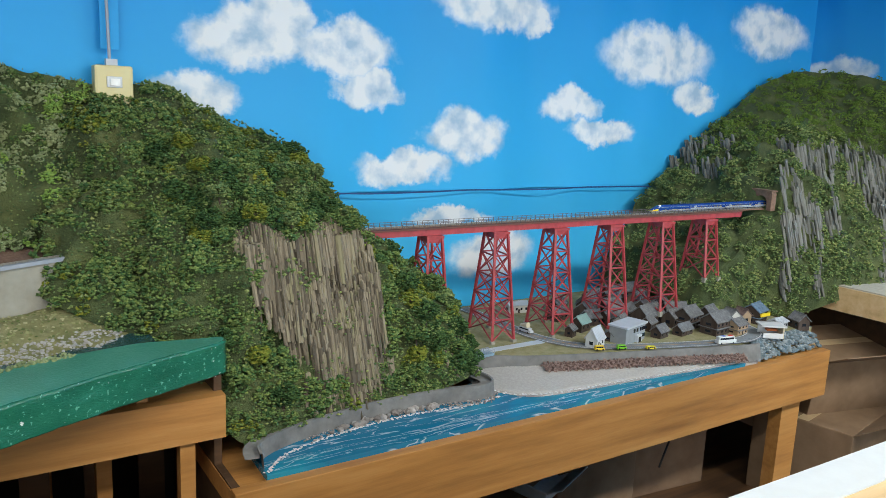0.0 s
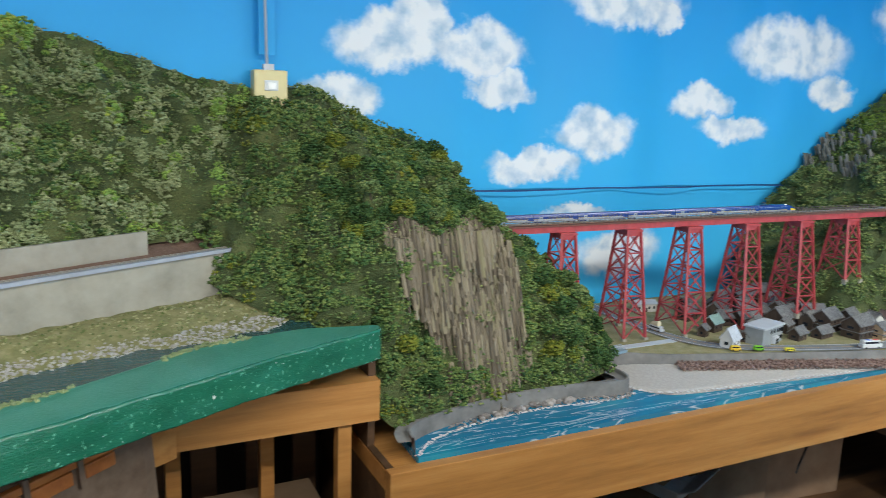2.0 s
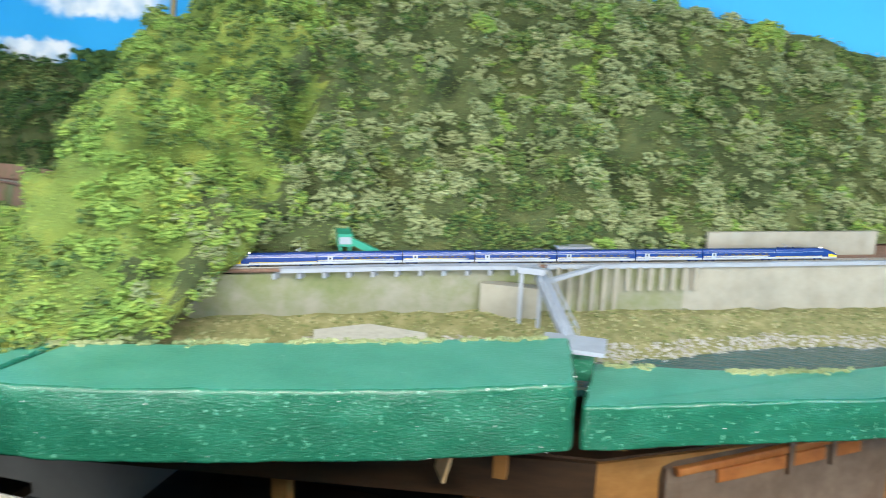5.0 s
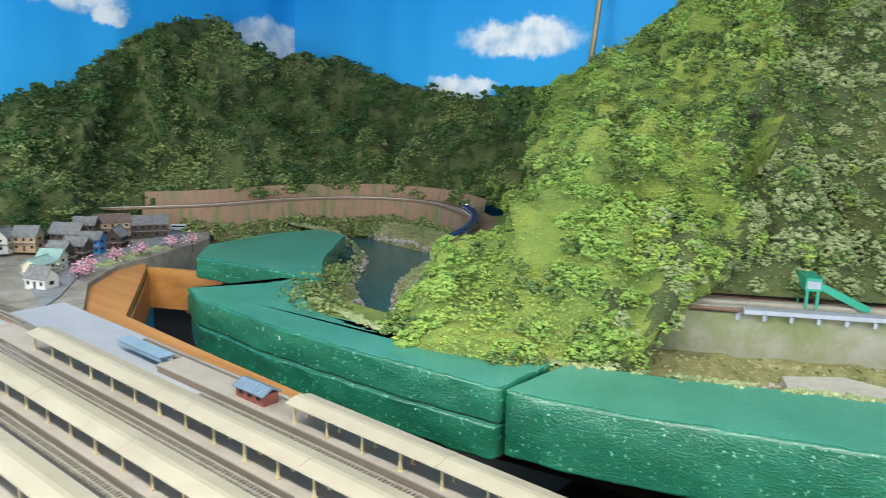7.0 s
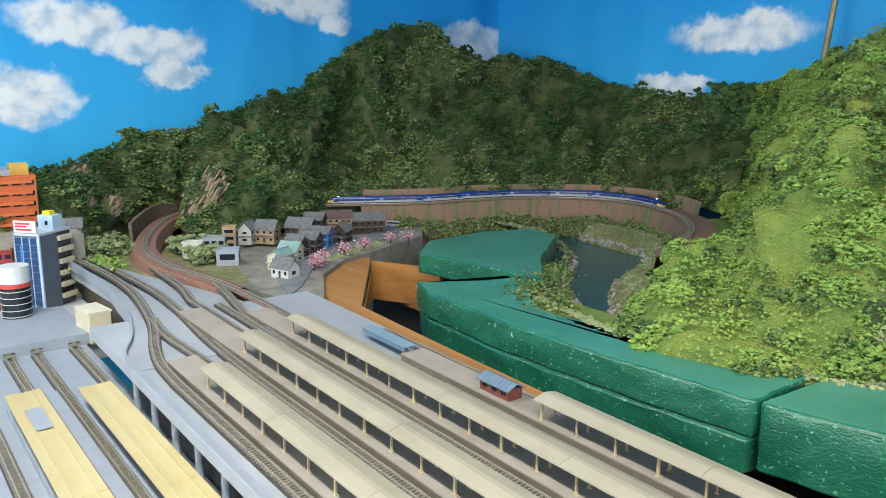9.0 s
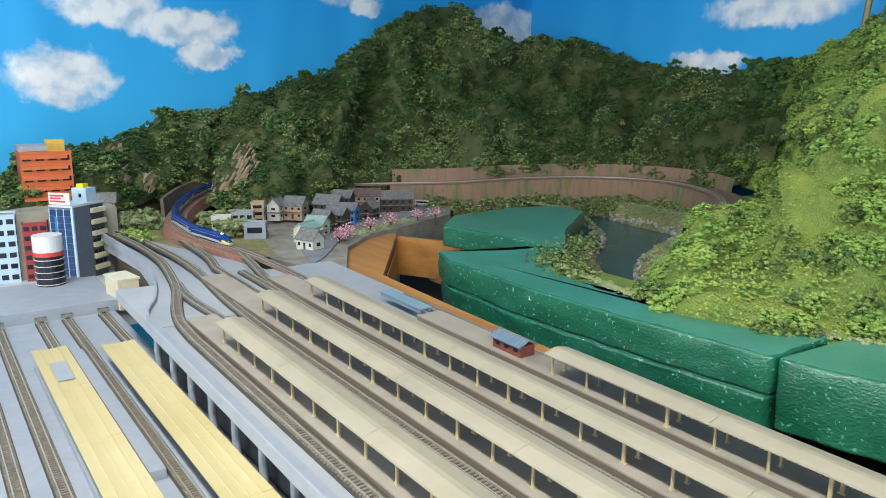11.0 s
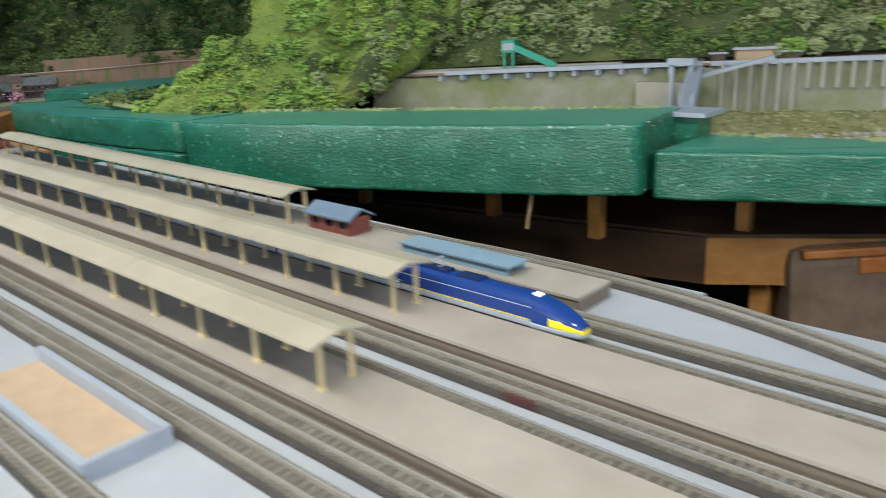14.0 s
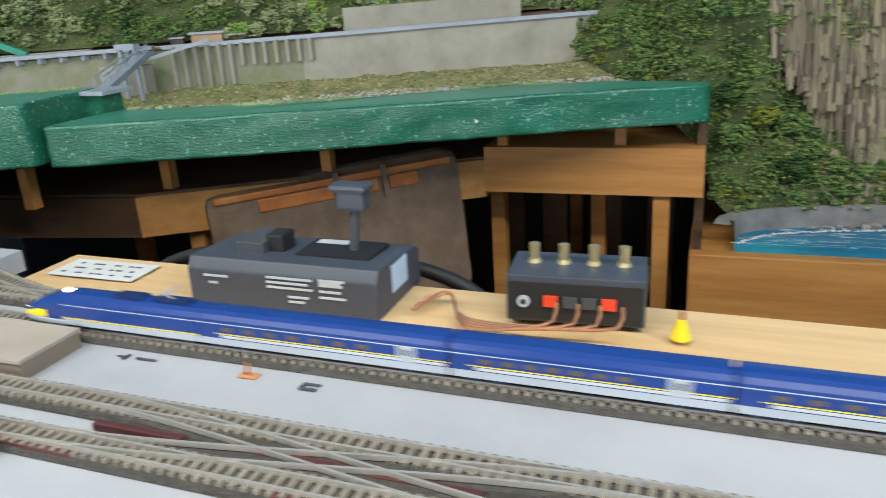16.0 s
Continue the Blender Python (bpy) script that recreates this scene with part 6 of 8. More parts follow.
tagged(boxes("side_lane", [(1.10, 1.455, 0.8996, 1.30, 1.48, 0.9012)], GREY_PALE), "pale concrete side lane", "path", kind="structure")
# tetrapods: three rows of small concrete blocks
tet = []
for r_ in range(4):
    for k in range(64):
        f = 14 + (54 - 14) * (k + 0.5 * (r_ % 2)) / 64
        q0, q1 = on_beach(int(f), 0), on_beach(int(f) + 1, 0)
        q = q0 * (1 - f % 1) + q1 * (f % 1)
        tet.append((q[0] - 0.003 * r_, q[1] - 0.016 - 0.0085 * r_ * (1 - 0.35 * k / 64), q[2] + 0.004 - 0.0018 * r_))
TETMAT = mat("tetrapod_brown", [(0.10, 0.055, 0.045), (0.20, 0.125, 0.105), (0.32, 0.23, 0.20)], 0.85, scale=150, bump=0.3, island=0.4)
bm = bmesh.new()
for sx, sy, sz in ((1, 1, 1), (1, -1, -1), (-1, 1, -1), (-1, -1, 1)):
    rod(bm, (0, 0, 0), (sx * 0.0048, sy * 0.0048, sz * 0.0048), 0.0028, 0.0018, 6)
tm = bpy.data.meshes.new("tetrapod")
bm.to_mesh(tm)
bm.free()
tm.materials.append(TETMAT)
TB = thing("breakwater", pose(0, 0, 0), "rows of brown concrete tetrapods on the beach", "breakwater")
for k, q in enumerate(tet):
    o = new("tetrapod", tm)
    o.parent = TB
    o.matrix_basis = pose(*q, (k * 47) % 90, (k * 31) % 90, (k * 73) % 360)
clumps("end_rocks", [(x, y, 0.846 + 0.05 * min(1, (y - 1.19) / 0.04)) for x, y in zip(rng.uniform(1.86, 2.165, 420), rng.uniform(1.193, 1.235, 420))], rng.uniform(0.004, 0.010, 420), mat("end_rock", [(0.07, 0.11, 0.13), (0.15, 0.19, 0.21), (0.28, 0.31, 0.32)], 0.8, scale=40, bump=0.6, island=0.4), 54, 0.7, "blue-grey rocks at the table's end", "rocks", 0.3)
# east shelf
# dark sheet added over the cloth, for the shade below the shelf
tagged(boxes("east_shade_panel", [(3.0, 0.0, 0.0, 3.02, 1.80, 0.90)], WOOD_DARK), "dark sheet standing in for shade behind the stored boxes", "panel", kind="structure")
tagged(boxes("east_shelf", [(2.42, 0.5, 0.905, 3.04, 1.5, 0.985)], WOOD_LIGHT), "bare wooden shelf below the eastern rocks", "shelf", kind="structure")
tagged(boxes("east_shelf_sand", [(2.425, 0.5, 0.9855, 3.04, 1.5, 0.990)], SANDY), "sandy surface on the wooden shelf", "ground", kind="structure")
# legs and clutter under the seaside table
TL = thing("table_legs", pose(0, 0, 0), "wooden legs of the seaside table", "table leg")
for x, y in ((2.06, 1.215), (0.42, 1.215), (1.2, 1.7), (2.06, 1.7)):
    boxes("leg", [(x - 0.045, y - 0.02, 0, x + 0.045, y + 0.02, 0.80)], WOOD, TL)


def carton(x, y, z, w, d, h, rz, m=CARD, label="brown cardboard box stored under the table", tilt=0):
    c = thing("cardboard_box", pose(x, y, z, tilt, 0, rz), label, "box", "stored boxes")
    boxes("body", [(-w / 2, -d / 2, 0, w / 2, d / 2, h)], m, c, bevel=0.004)
    boxes("tape", [(-w / 2 + 0.004, -0.018, h, w / 2 - 0.004, 0.018, h + 0.0008)], flat("tape", (0.38, 0.27, 0.15), 0.3), c)
    bm = bmesh.new()
    box(bm, -w * 0.5, d * 0.1, -0.003, w * 0.5, d * 0.5, 0.0, Matrix.Translation((0, -d * 0.5, h)) @ Matrix.Rotation(radians(-35), 4, "X") @ Matrix.Translation((0, -d * 0.5, 0)))
    part("flap", bm, m, c)


# dark sheet added where the storage space falls into shade
tagged(boxes("table_shade_panel", [(0.40, 1.80, 0.0, 3.04, 1.82, 0.80)], WOOD_DARK), "dark sheet standing in for the shade under the table", "panel", kind="structure")
tagged(boxes("storage_shelf", [(0.40, 1.22, 0.30, 2.6, 1.84, 0.32)], WOOD_DARK), "dark storage shelf under the table", "shelf", kind="structure")
# slightly darker cardboard: the table's shade is put into its colour
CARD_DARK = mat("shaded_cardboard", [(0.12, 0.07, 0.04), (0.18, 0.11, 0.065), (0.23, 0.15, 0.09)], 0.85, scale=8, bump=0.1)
PLASTIC = flat("pale_plastic", (0.45, 0.52, 0.58), 0.3)
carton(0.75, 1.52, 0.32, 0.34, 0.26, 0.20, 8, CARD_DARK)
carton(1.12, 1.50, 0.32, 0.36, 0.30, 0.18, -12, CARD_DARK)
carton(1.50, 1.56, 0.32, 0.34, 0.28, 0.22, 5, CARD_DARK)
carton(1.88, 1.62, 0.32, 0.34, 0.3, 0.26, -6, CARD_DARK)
carton(2.35, 1.25, 0.32, 0.36, 0.3, 0.28, 10)
carton(2.42, 1.32, 0.60, 0.34, 0.26, 0.20, -14, CARD, tilt=8)
carton(1.30, 1.44, 0.50, 0.17, 0.12, 0.035, 24, PLASTIC, "pale blue and white carton lying on the boxes", 6)
carton(0.98, 1.42, 0.50, 0.14, 0.12, 0.07, -30, CARD, "small open cardboard box", 10)
bm = bmesh.new()
rod(bm, (0.7, 1.34, 0.62), (1.7, 1.38, 0.66), 0.03, seg=20)
tagged(part("paper_tube", bm, CARD), "long rolled cardboard tube under the table", "tube")
bm = bmesh.new()
for k in range(14):
    f0, f1 = k / 14, (k + 1) / 14
    rod(bm, (0.95 + 0.02 * math.sin(f0 * 6), 1.27, 0.80 - 0.22 * f0), (0.95 + 0.02 * math.sin(f1 * 6), 1.27, 0.80 - 0.22 * f1), 0.0022, seg=6)
    rod(bm, (1.62 + 0.03 * math.sin(f0 * 4), 1.28, 0.80 - 0.25 * f0), (1.62 + 0.03 * math.sin(f1 * 4), 1.28, 0.80 - 0.25 * f1), 0.003, seg=6)
tagged(part("hanging_cable", bm, BLACK), "thin black cables hanging below the table", "cable")


# ---- houses ----
def house(x, y, z, w, d, h, rz, wall, roof, label, rise=0.45, storeys=1, group="village houses", over=0.0035, m0=None):
    """A small model house with a gabled tiled roof, windows and a door."""
    if group != "city buildings":
        w, d, h = w * 1.1, d * 1.1, h * 1.1
    t = thing("model_house", (m0 or Matrix()) @ pose(x, y, z, 0, 0, rz), label, "house", group)
    hw, hd = w / 2, d / 2
    bm = bmesh.new()
    r = d * rise
    v = [bm.verts.new(q) for q in ((-hw, -hd, -0.004), (hw, -hd, -0.004), (hw, hd, -0.004), (-hw, hd, -0.004), (-hw, -hd, h), (hw, -hd, h), (hw, hd, h), (-hw, hd, h), (-hw, 0, h + r * 0.93), (hw, 0, h + r * 0.93))]
    for f in ((0, 1, 5, 4), (2, 3, 7, 6), (1, 2, 6, 9, 5), (3, 0, 4, 8, 7), (3, 2, 1, 0)):
        bm.faces.new([v[k] for k in f])
    part("wall", bm, wall, t)
    for sgn in (-1, 1):
        bm = bmesh.new()
        e = over
        drop = e / hd * r
        q = [(-hw - e, sgn * (hd + e), h - drop), (hw + e, sgn * (hd + e), h - drop), (hw + e, 0, h + r), (-hw - e, 0, h + r)]
        lo = [bm.verts.new((a, b, c)) for a, b, c in q]
        hi = [bm.verts.new((a, b, c + 0.0022)) for a, b, c in q]
        bm.faces.new(lo)
        bm.faces.new(hi)
        for k in range(4):
            bm.faces.new((lo[k], lo[(k + 1) % 4], hi[(k + 1) % 4], hi[k]))
        part("roof_slope", bm, roof, t)
        bm = bmesh.new()
        n = max(4, int(w / 0.006))
        for k in range(n):
            xa = -hw - e + (w + 2 * e) * (k + 0.3) / n
            beam(bm, (xa, sgn * (hd + e), h - drop + 0.0024), (xa, 0, h + r + 0.0024), 0.0011)
        tagged(part("tile_ribs", bm, roof, t), kind="stuff")
    boxes("ridge", [(-hw - over, -0.0012, h + r + 0.001, hw + over, 0.0012, h + r + 0.0038)], roof, t)
    for s_ in range(storeys):
        zz = h * (s_ + 0.35) / storeys
        hh = h * 0.32 / storeys
        n = max(2, int(w / 0.016))
        for k in range(n):
            xa = -hw + w * (k + 0.5) / n
            for sgn in (-1, 1):
                boxes("window", [(xa - 0.0032, min(sgn * hd, sgn * (hd + 0.0005)), zz, xa + 0.0032, max(sgn * hd, sgn * (hd + 0.0005)), zz + hh)], GLASS_DARK, t)
        for sgn in (-1, 1):
            boxes("window", [(min(sgn * hw, sgn * (hw + 0.0005)), -d * 0.16, zz, max(sgn * hw, sgn * (hw + 0.0005)), d * 0.16, zz + hh)], GLASS_DARK, t)
        if s_:
            boxes("eave", [(-hw - 0.003, -hd - 0.005, h * s_ / storeys - 0.001, hw + 0.003, hd + 0.005, h * s_ / storeys + 0.001)], roof, t)
    boxes("door", [(-0.003, -hd - 0.0006, 0, 0.003, -hd + 0.0002, 0.012)], TIMBER, t)
    return t


VZ = 0.8998
GWALL = flat("grey_wall", (0.27, 0.29, 0.30), 0.7, 0, 40)
PALE_WALL = flat("pale_wall", (0.55, 0.54, 0.50), 0.7, 0, 40)
TAN_WALL = flat("tan_wall", (0.38, 0.27, 0.17), 0.7, 0, 40)
dark_l = "dark timber village house with a grey tiled roof"
house(1.405, 1.375, VZ, 0.042, 0.030, 0.024, 20, WHITE, GREY_PALE, "white church-like house with a steep pale roof", 0.75)
house(1.410, 1.475, VZ, 0.0255, 0.0209, 0.0194, 25, TIMBER, TILE_GREY, "tiny dark timber shed")
house(1.475, 1.505, VZ, 0.0418, 0.0325, 0.0238, 15, TIMBER, TILE_GREEN, "low house with a pale green roof")
house(1.585, 1.60, VZ, 0.0812, 0.0464, 0.0281, 30, TIMBER, TILE_GREY, dark_l)
house(1.64, 1.53, VZ, 0.0464, 0.0348, 0.0302, -15, PALE_WALL, TILE_GREY, "two-storey pale house with a grey roof", 0.45, 2)
house(1.58, 1.45, VZ, 0.0348, 0.0302, 0.0281, 18, PALE_WALL, TILE_GREY, "small pale two-storey house", 0.45, 2)
house(1.485, 1.40, VZ, 0.0302, 0.0255, 0.0151, 30, TIMBER, TILE_GREY, "small timber shed beside the church")
house(1.71, 1.47, VZ, 0.0870, 0.0522, 0.0302, 12, TIMBER, TILE_GREY, dark_l)
house(1.76, 1.545, VZ, 0.0696, 0.0464, 0.0302, 40, TIMBER, TILE_GREY, dark_l)
house(1.80, 1.395, VZ, 0.0638, 0.0487, 0.0367, 10, TIMBER, TILE_GREY, "two-storey dark timber inn with a grey roof", 0.4, 2)
house(1.725, 1.35, VZ, 0.0522, 0.0278, 0.0151, 8, TIMBER, TILE_GREY, "low timber annex with a grey roof")
house(1.83, 1.318, VZ, 0.0719, 0.0487, 0.0367, 5, TIMBER, TILE_GREY, "large two-storey dark timber house", 0.4, 2)
house(1.885, 1.29, VZ, 0.0464, 0.0394, 0.0259, 5, TAN_WALL, TILE_GREY, "two-storey shop with broad eaves", 0.3, 2)
house(1.83, 1.47, VZ, 0.0580, 0.0418, 0.0302, -30, TIMBER, TILE_GREY, dark_l)
house(1.845, 1.54, VZ, 0.0580, 0.0464, 0.0324, 35, TIMBER, TILE_GREY, dark_l)
house(1.835, 1.62, VZ, 0.0580, 0.0464, 0.0281, 12, TAN_WALL, TILE_GREY, "timber house with tan gable walls")
house(1.86, 1.69, VZ, 0.0522, 0.0464, 0.0389, -12, TIMBER, TILE_GREY, dark_l, 0.4, 2)
house(1.955, 1.36, VZ, 0.0348, 0.0348, 0.0259, 80, PALE_WALL, TILE_GREY, "small pale gabled house")
house(1.995, 1.35, VZ, 0.0348, 0.0348, 0.0259, 80, TAN_WALL, TILE_BROWN, "small tan gabled house with a brown roof")
house(2.05, 1.345, VZ, 0.0580, 0.0487, 0.0346, 12, TIMBER, TILE_BLUE, "timber shop house with a blue-grey roof", 0.35, 2)
house(2.12, 1.24, VZ, 0.0418, 0.0348, 0.0238, 70, TIMBER, TILE_GREY, "brown timber house at the table's end")
house(2.06, 1.27, VZ, 0.0464, 0.0348, 0.0173, 10, GWALL, GREY_PALE, "low pale grey shed", 0.2)
for x, y, w_, d_, h_, rz in ((1.66, 1.67, 0.06, 0.04, 0.028, 25), (1.75, 1.665, 0.055, 0.042, 0.03, 10), (1.80, 1.70, 0.05, 0.04, 0.034, -20), (1.665, 1.425, 0.04, 0.03, 0.022, 20), (1.69, 1.60, 0.055, 0.04, 0.026, -10), (1.55, 1.69, 0.05, 0.036, 0.026, 15), (1.765, 1.425, 0.045, 0.036, 0.028, 15), (1.60, 1.52, 0.05, 0.036, 0.024, 10), (1.63, 1.655, 0.055, 0.038, 0.026, 40), (1.72, 1.71, 0.05, 0.036, 0.028, 5), (1.55, 1.54, 0.045, 0.034, 0.022, -8), (1.69, 1.53, 0.05, 0.036, 0.026, 22), (1.90, 1.40, 0.05, 0.038, 0.03, 12), (1.88, 1.36, 0.045, 0.034, 0.024, 8), (1.64, 1.36, 0.04, 0.028, 0.018, 12), (1.49, 1.62, 0.05, 0.034, 0.022, 18)):
    house(x, y, VZ, w_, d_, h_, rz, TIMBER, TILE_GREY, dark_l)
house(1.43, 1.74, VZ, 0.06, 0.03, 0.022, -10, PALE_WALL, GREY_PALE, "pale long building behind the towers", 0.2)
boxes("sign_board", [(2.025, 1.305, 0.925, 2.07, 1.309, 0.935)], T_YELLOW, label="")
tagged(bpy.data.objects["sign_board"], "yellow shop sign board with no readable text", "sign")
SC = thing("school_building", pose(1.53, 1.375, VZ, 0, 0, 14), "two-storey grey concrete hall with a flat pale roof", "building")
boxes("wall", [(-0.052, -0.022, -0.004, 0.052, 0.03, 0.045)], GWALL, SC)
boxes("roof_slab", [(-0.056, -0.027, 0.045, 0.056, 0.034, 0.050)], GREY_PALE, SC, bevel=0.001)
boxes("entrance", [(0.0, -0.03, 0, 0.022, -0.022, 0.020)], GREY_PALE, SC)
boxes("entrance_door", [(0.004, -0.0308, 0, 0.018, -0.0302, 0.015)], GLASS_DARK, SC)
for x in (-0.008, 0.008, 0.026, 0.038, 0.048):
    for z in (0.008, 0.028):
        if not (z < 0.02 and x < 0.025):
            boxes("window", [(x - 0.005, -0.0228, z, x + 0.004, -0.0222, z + 0.010)], GLASS_DARK, SC)
ST = thing("service_station", pose(1.96, 1.228, VZ, 0, 0, -35), "white open-fronted service station with a sloped roof", "building")
boxes("back_wall", [(-0.03, 0.018, -0.003, 0.03, 0.022, 0.034)], WHITE, ST)
boxes("side_wall", [(0.026, -0.022, -0.003, 0.03, 0.018, 0.030)], CREAM, ST)
boxes("front_kerb", [(-0.03, -0.026, -0.003, 0.026, -0.022, 0.012)], WHITE, ST)
boxes("roof", [(-0.036, -0.028, 0.030, 0.034, 0.026, 0.034)], WHITE, ST)
boxes("counter", [(-0.01, 0.0, 0.012, 0.02, 0.016, 0.018)], flat("counter_orange", (0.6, 0.16, 0.04), 0.6), ST)


def vehicle(name, x, y, z, L, W, H, rz, paint, roof_paint, label):
    v = thing(name, pose(x, y, z, 0, 0, rz), label, "vehicle", "parked vehicles")
    boxes("body", [(-L / 2, -W / 2, 0.0014, L / 2, W / 2, H * 0.55)], paint, v, bevel=W * 0.08)
    boxes("cabin", [(-L * 0.46, -W * 0.45, H * 0.5, L * 0.40, W * 0.45, H)], roof_paint, v, bevel=W * 0.10)
    for s_ in (-1, 1):
        boxes("side_glass", [(-L * 0.40, min(s_ * W * 0.44, s_ * W * 0.47), H * 0.58, L * 0.34, max(s_ * W * 0.44, s_ * W * 0.47), H * 0.84)], GLASS_DARK, v)
    for sx in (-1, 1):
        for sy in (-1, 1):
            bm = bmesh.new()
            rod(bm, (sx * L * 0.32, sy * W * 0.42, 0.0022), (sx * L * 0.32, sy * W * 0.52, 0.0022), 0.0024, seg=12)
            part("wheel", bm, BLACK, v)
    return v


V_GREEN = flat("van_green", (0.16, 0.45, 0.02), 0.3)
V_YELLOW = flat("van_yellow", (0.75, 0.50, 0.03), 0.3)
vehicle("minivan", 1.385, 1.338, 0.9032, 0.026, 0.012, 0.013, -22, V_YELLOW, V_YELLOW, "yellow minivan on the village road")
vehicle("minivan", 1.445, 1.318, 0.9032, 0.026, 0.012, 0.012, -20, V_GREEN, V_GREEN, "bright green minivan on the village road")
vehicle("sports_car", 1.52, 1.285, 0.9032, 0.027, 0.012, 0.008, -18, flat("car_yellow", (0.8, 0.7, 0.05), 0.25), flat("car_yellow_roof", (0.75, 0.65, 0.05), 0.25), "low yellow sports car")
bus = vehicle("tour_bus", 1.755, 1.228, 0.9032, 0.062, 0.016, 0.021, -12, WHITE, WHITE, "white tour bus with red and blue roof patches")
boxes("roof_patch", [(-0.015, -0.005, 0.0211, -0.004, 0.005, 0.0216)], flat("patch_blue", (0.02, 0.1, 0.5), 0.4), bus)
boxes("roof_patch", [(0.006, -0.005, 0.0211, 0.020, 0.005, 0.0216)], flat("patch_red", (0.6, 0.03, 0.02), 0.4), bus)
mx = vehicle("mixer_truck", 1.312, 1.55, 0.9032, 0.045, 0.015, 0.014, -82, GREY_PALE, GREY_PALE, "pale mixer truck with a tilted drum")
bm = bmesh.new()
rod(bm, (-0.018, 0, 0.016), (0.008, 0, 0.020), 0.0045, 0.0085, 14)
part("drum", bm, CREAM, mx)
BR = thing("footbridge", pose(1.075, 1.44, 0.905, 0, 0, 8), "small blue footbridge with grey railings", "bridge")
boxes("deck", [(-0.04, -0.012, -0.006, 0.04, 0.012, 0.0)], BLUE_SHEET, BR)
for s_ in (-1, 1):
    boxes("railing", [(-0.04, s_ * 0.011 - 0.0006, 0.008, 0.04, s_ * 0.011 + 0.0006, 0.0092)] + [(-0.04 + k * 0.008, s_ * 0.011 - 0.0005, 0, -0.039 + k * 0.008, s_ * 0.011 + 0.0005, 0.009) for k in range(11)], GREY, BR)

# ---- structures along the river wall ----
IN = thing("water_intake", pose(0, 0, 0), "grey water intake stair with gantry and green-sided block", "intake")
boxes("block", [(-0.550, 0.945, 1.088, -0.492, 0.99, 1.128)], GREEN, IN)
boxes("block_roof", [(-0.566, 0.935, 1.128, -0.478, 1.0, 1.134)], GREY, IN, "pale grey cap")
bm = bmesh.new()
beam(bm, (-0.528, 0.985, 1.126), (-0.60, 1.185, 1.170), 0.020, 0.010)
part("stair", bm, GREY, IN)
for o in (-0.009, 0.009):
    bm = bmesh.new()
    beam(bm, (-0.528 + o, 0.985, 1.150), (-0.60 + o, 1.185, 1.187), 0.0018)
    for k in range(9):
        f = k / 8
        beam(bm, (-0.528 + o - 0.072 * f, 0.985 + 0.2 * f, 1.137 + 0.037 * f), (-0.528 + o - 0.072 * f, 0.985 + 0.2 * f, 1.150 + 0.037 * f), 0.0014)
    part("handrail", bm, GREY, IN)
for o in (-0.016, 0.016):
    bm = bmesh.new()
    beam(bm, (-0.612 + o, 1.155, 1.085), (-0.612 + o, 1.155, 1.186), 0.006)
    part("gantry_post", bm, GREY, IN)
boxes("gantry_top", [(-0.634, 1.148, 1.180, -0.590, 1.162, 1.190)], GREY, IN)
boxes("pier", [(-0.70, 1.172, 1.08, -0.60, 1.20, 1.150)], CONCRETE, IN)
bm = bmesh.new()
beam(bm, (-0.60, 1.18, 1.158), (-0.50, 1.245, 1.186), 0.010, 0.006)
part("upper_stair", bm, GREY, IN)
for k in range(13):
    f = k / 12
    x = -0.575 + 0.235 * f
    y = 1.237 + 0.46 * (x + 0.565)
    bm = bmesh.new()
    box(bm, -0.0035, -0.004, 1.135 if k > 5 else 1.09, 0.0035, 0.008, 1.176, Matrix.Translation((x, y, 0)))
    part("rib", bm, CONCRETE, IN)
SH = thing("platform_shelter", pose(-0.56, 1.325, 1.176, 0, 0, 26), "tiny pale wooden waiting shelter behind the track", "hut")
boxes("wall", [(-0.03, -0.006, 0, 0.03, 0.012, 0.018)], TAN_WALL, SH)
boxes("roof", [(-0.035, -0.010, 0.018, 0.035, 0.016, 0.022)], GREY, SH)
for dx, w_ in ((-0.058, 0.012), (0.055, 0.016)):
    s2 = thing("platform_shelter", pose(-0.56 + dx * 0.9, 1.325 + dx * 0.45, 1.176, 0, 0, 26), "small brown shed beside the track", "hut")
    boxes("wall", [(-w_, -0.005, 0, w_, 0.010, 0.012)], TIMBER, s2)
    boxes("roof", [(-w_ - 0.003, -0.008, 0.012, w_ + 0.003, 0.013, 0.015)], GREY, s2)
FB = thing("green_footbridge", pose(-0.93, 1.125, 1.17, 0, 0, 26), "green station footbridge with a stair", "bridge")
GR2 = flat("bridge_green", (0.015, 0.25, 0.16), 0.5)
boxes("tower", [(-0.012, -0.012, 0.034, 0.012, 0.05, 0.055)], GR2, FB)
boxes("panel", [(-0.010, -0.0128, 0.038, 0.010, -0.012, 0.050)], GREY, FB)
for x_, y_ in ((-0.008, -0.008), (0.008, -0.008), (-0.008, 0.044)):
    boxes("post", [(x_ - 0.002, y_ - 0.002, 0, x_ + 0.002, y_ + 0.002, 0.035)], GR2, FB)
bm = bmesh.new()
beam(bm, (0.01, -0.006, 0.043), (0.085, -0.006, 0.008), 0.012, 0.011)
part("stair", bm, GR2, FB)
LP = thing("line_platform", pose(0, 0, 0), "narrow grey platform along the river wall", "platform")
lp = stretch_of(rail_s(-0.62, 1.24), rail_s(-1.02, 1.06), 0.02)
ribbon("platform_body", lp, [(0.014, -0.006), (0.014, 0.003), (0.034, 0.003), (0.034, -0.004), (0.022, -0.006)], GREY, LP, closed=True)
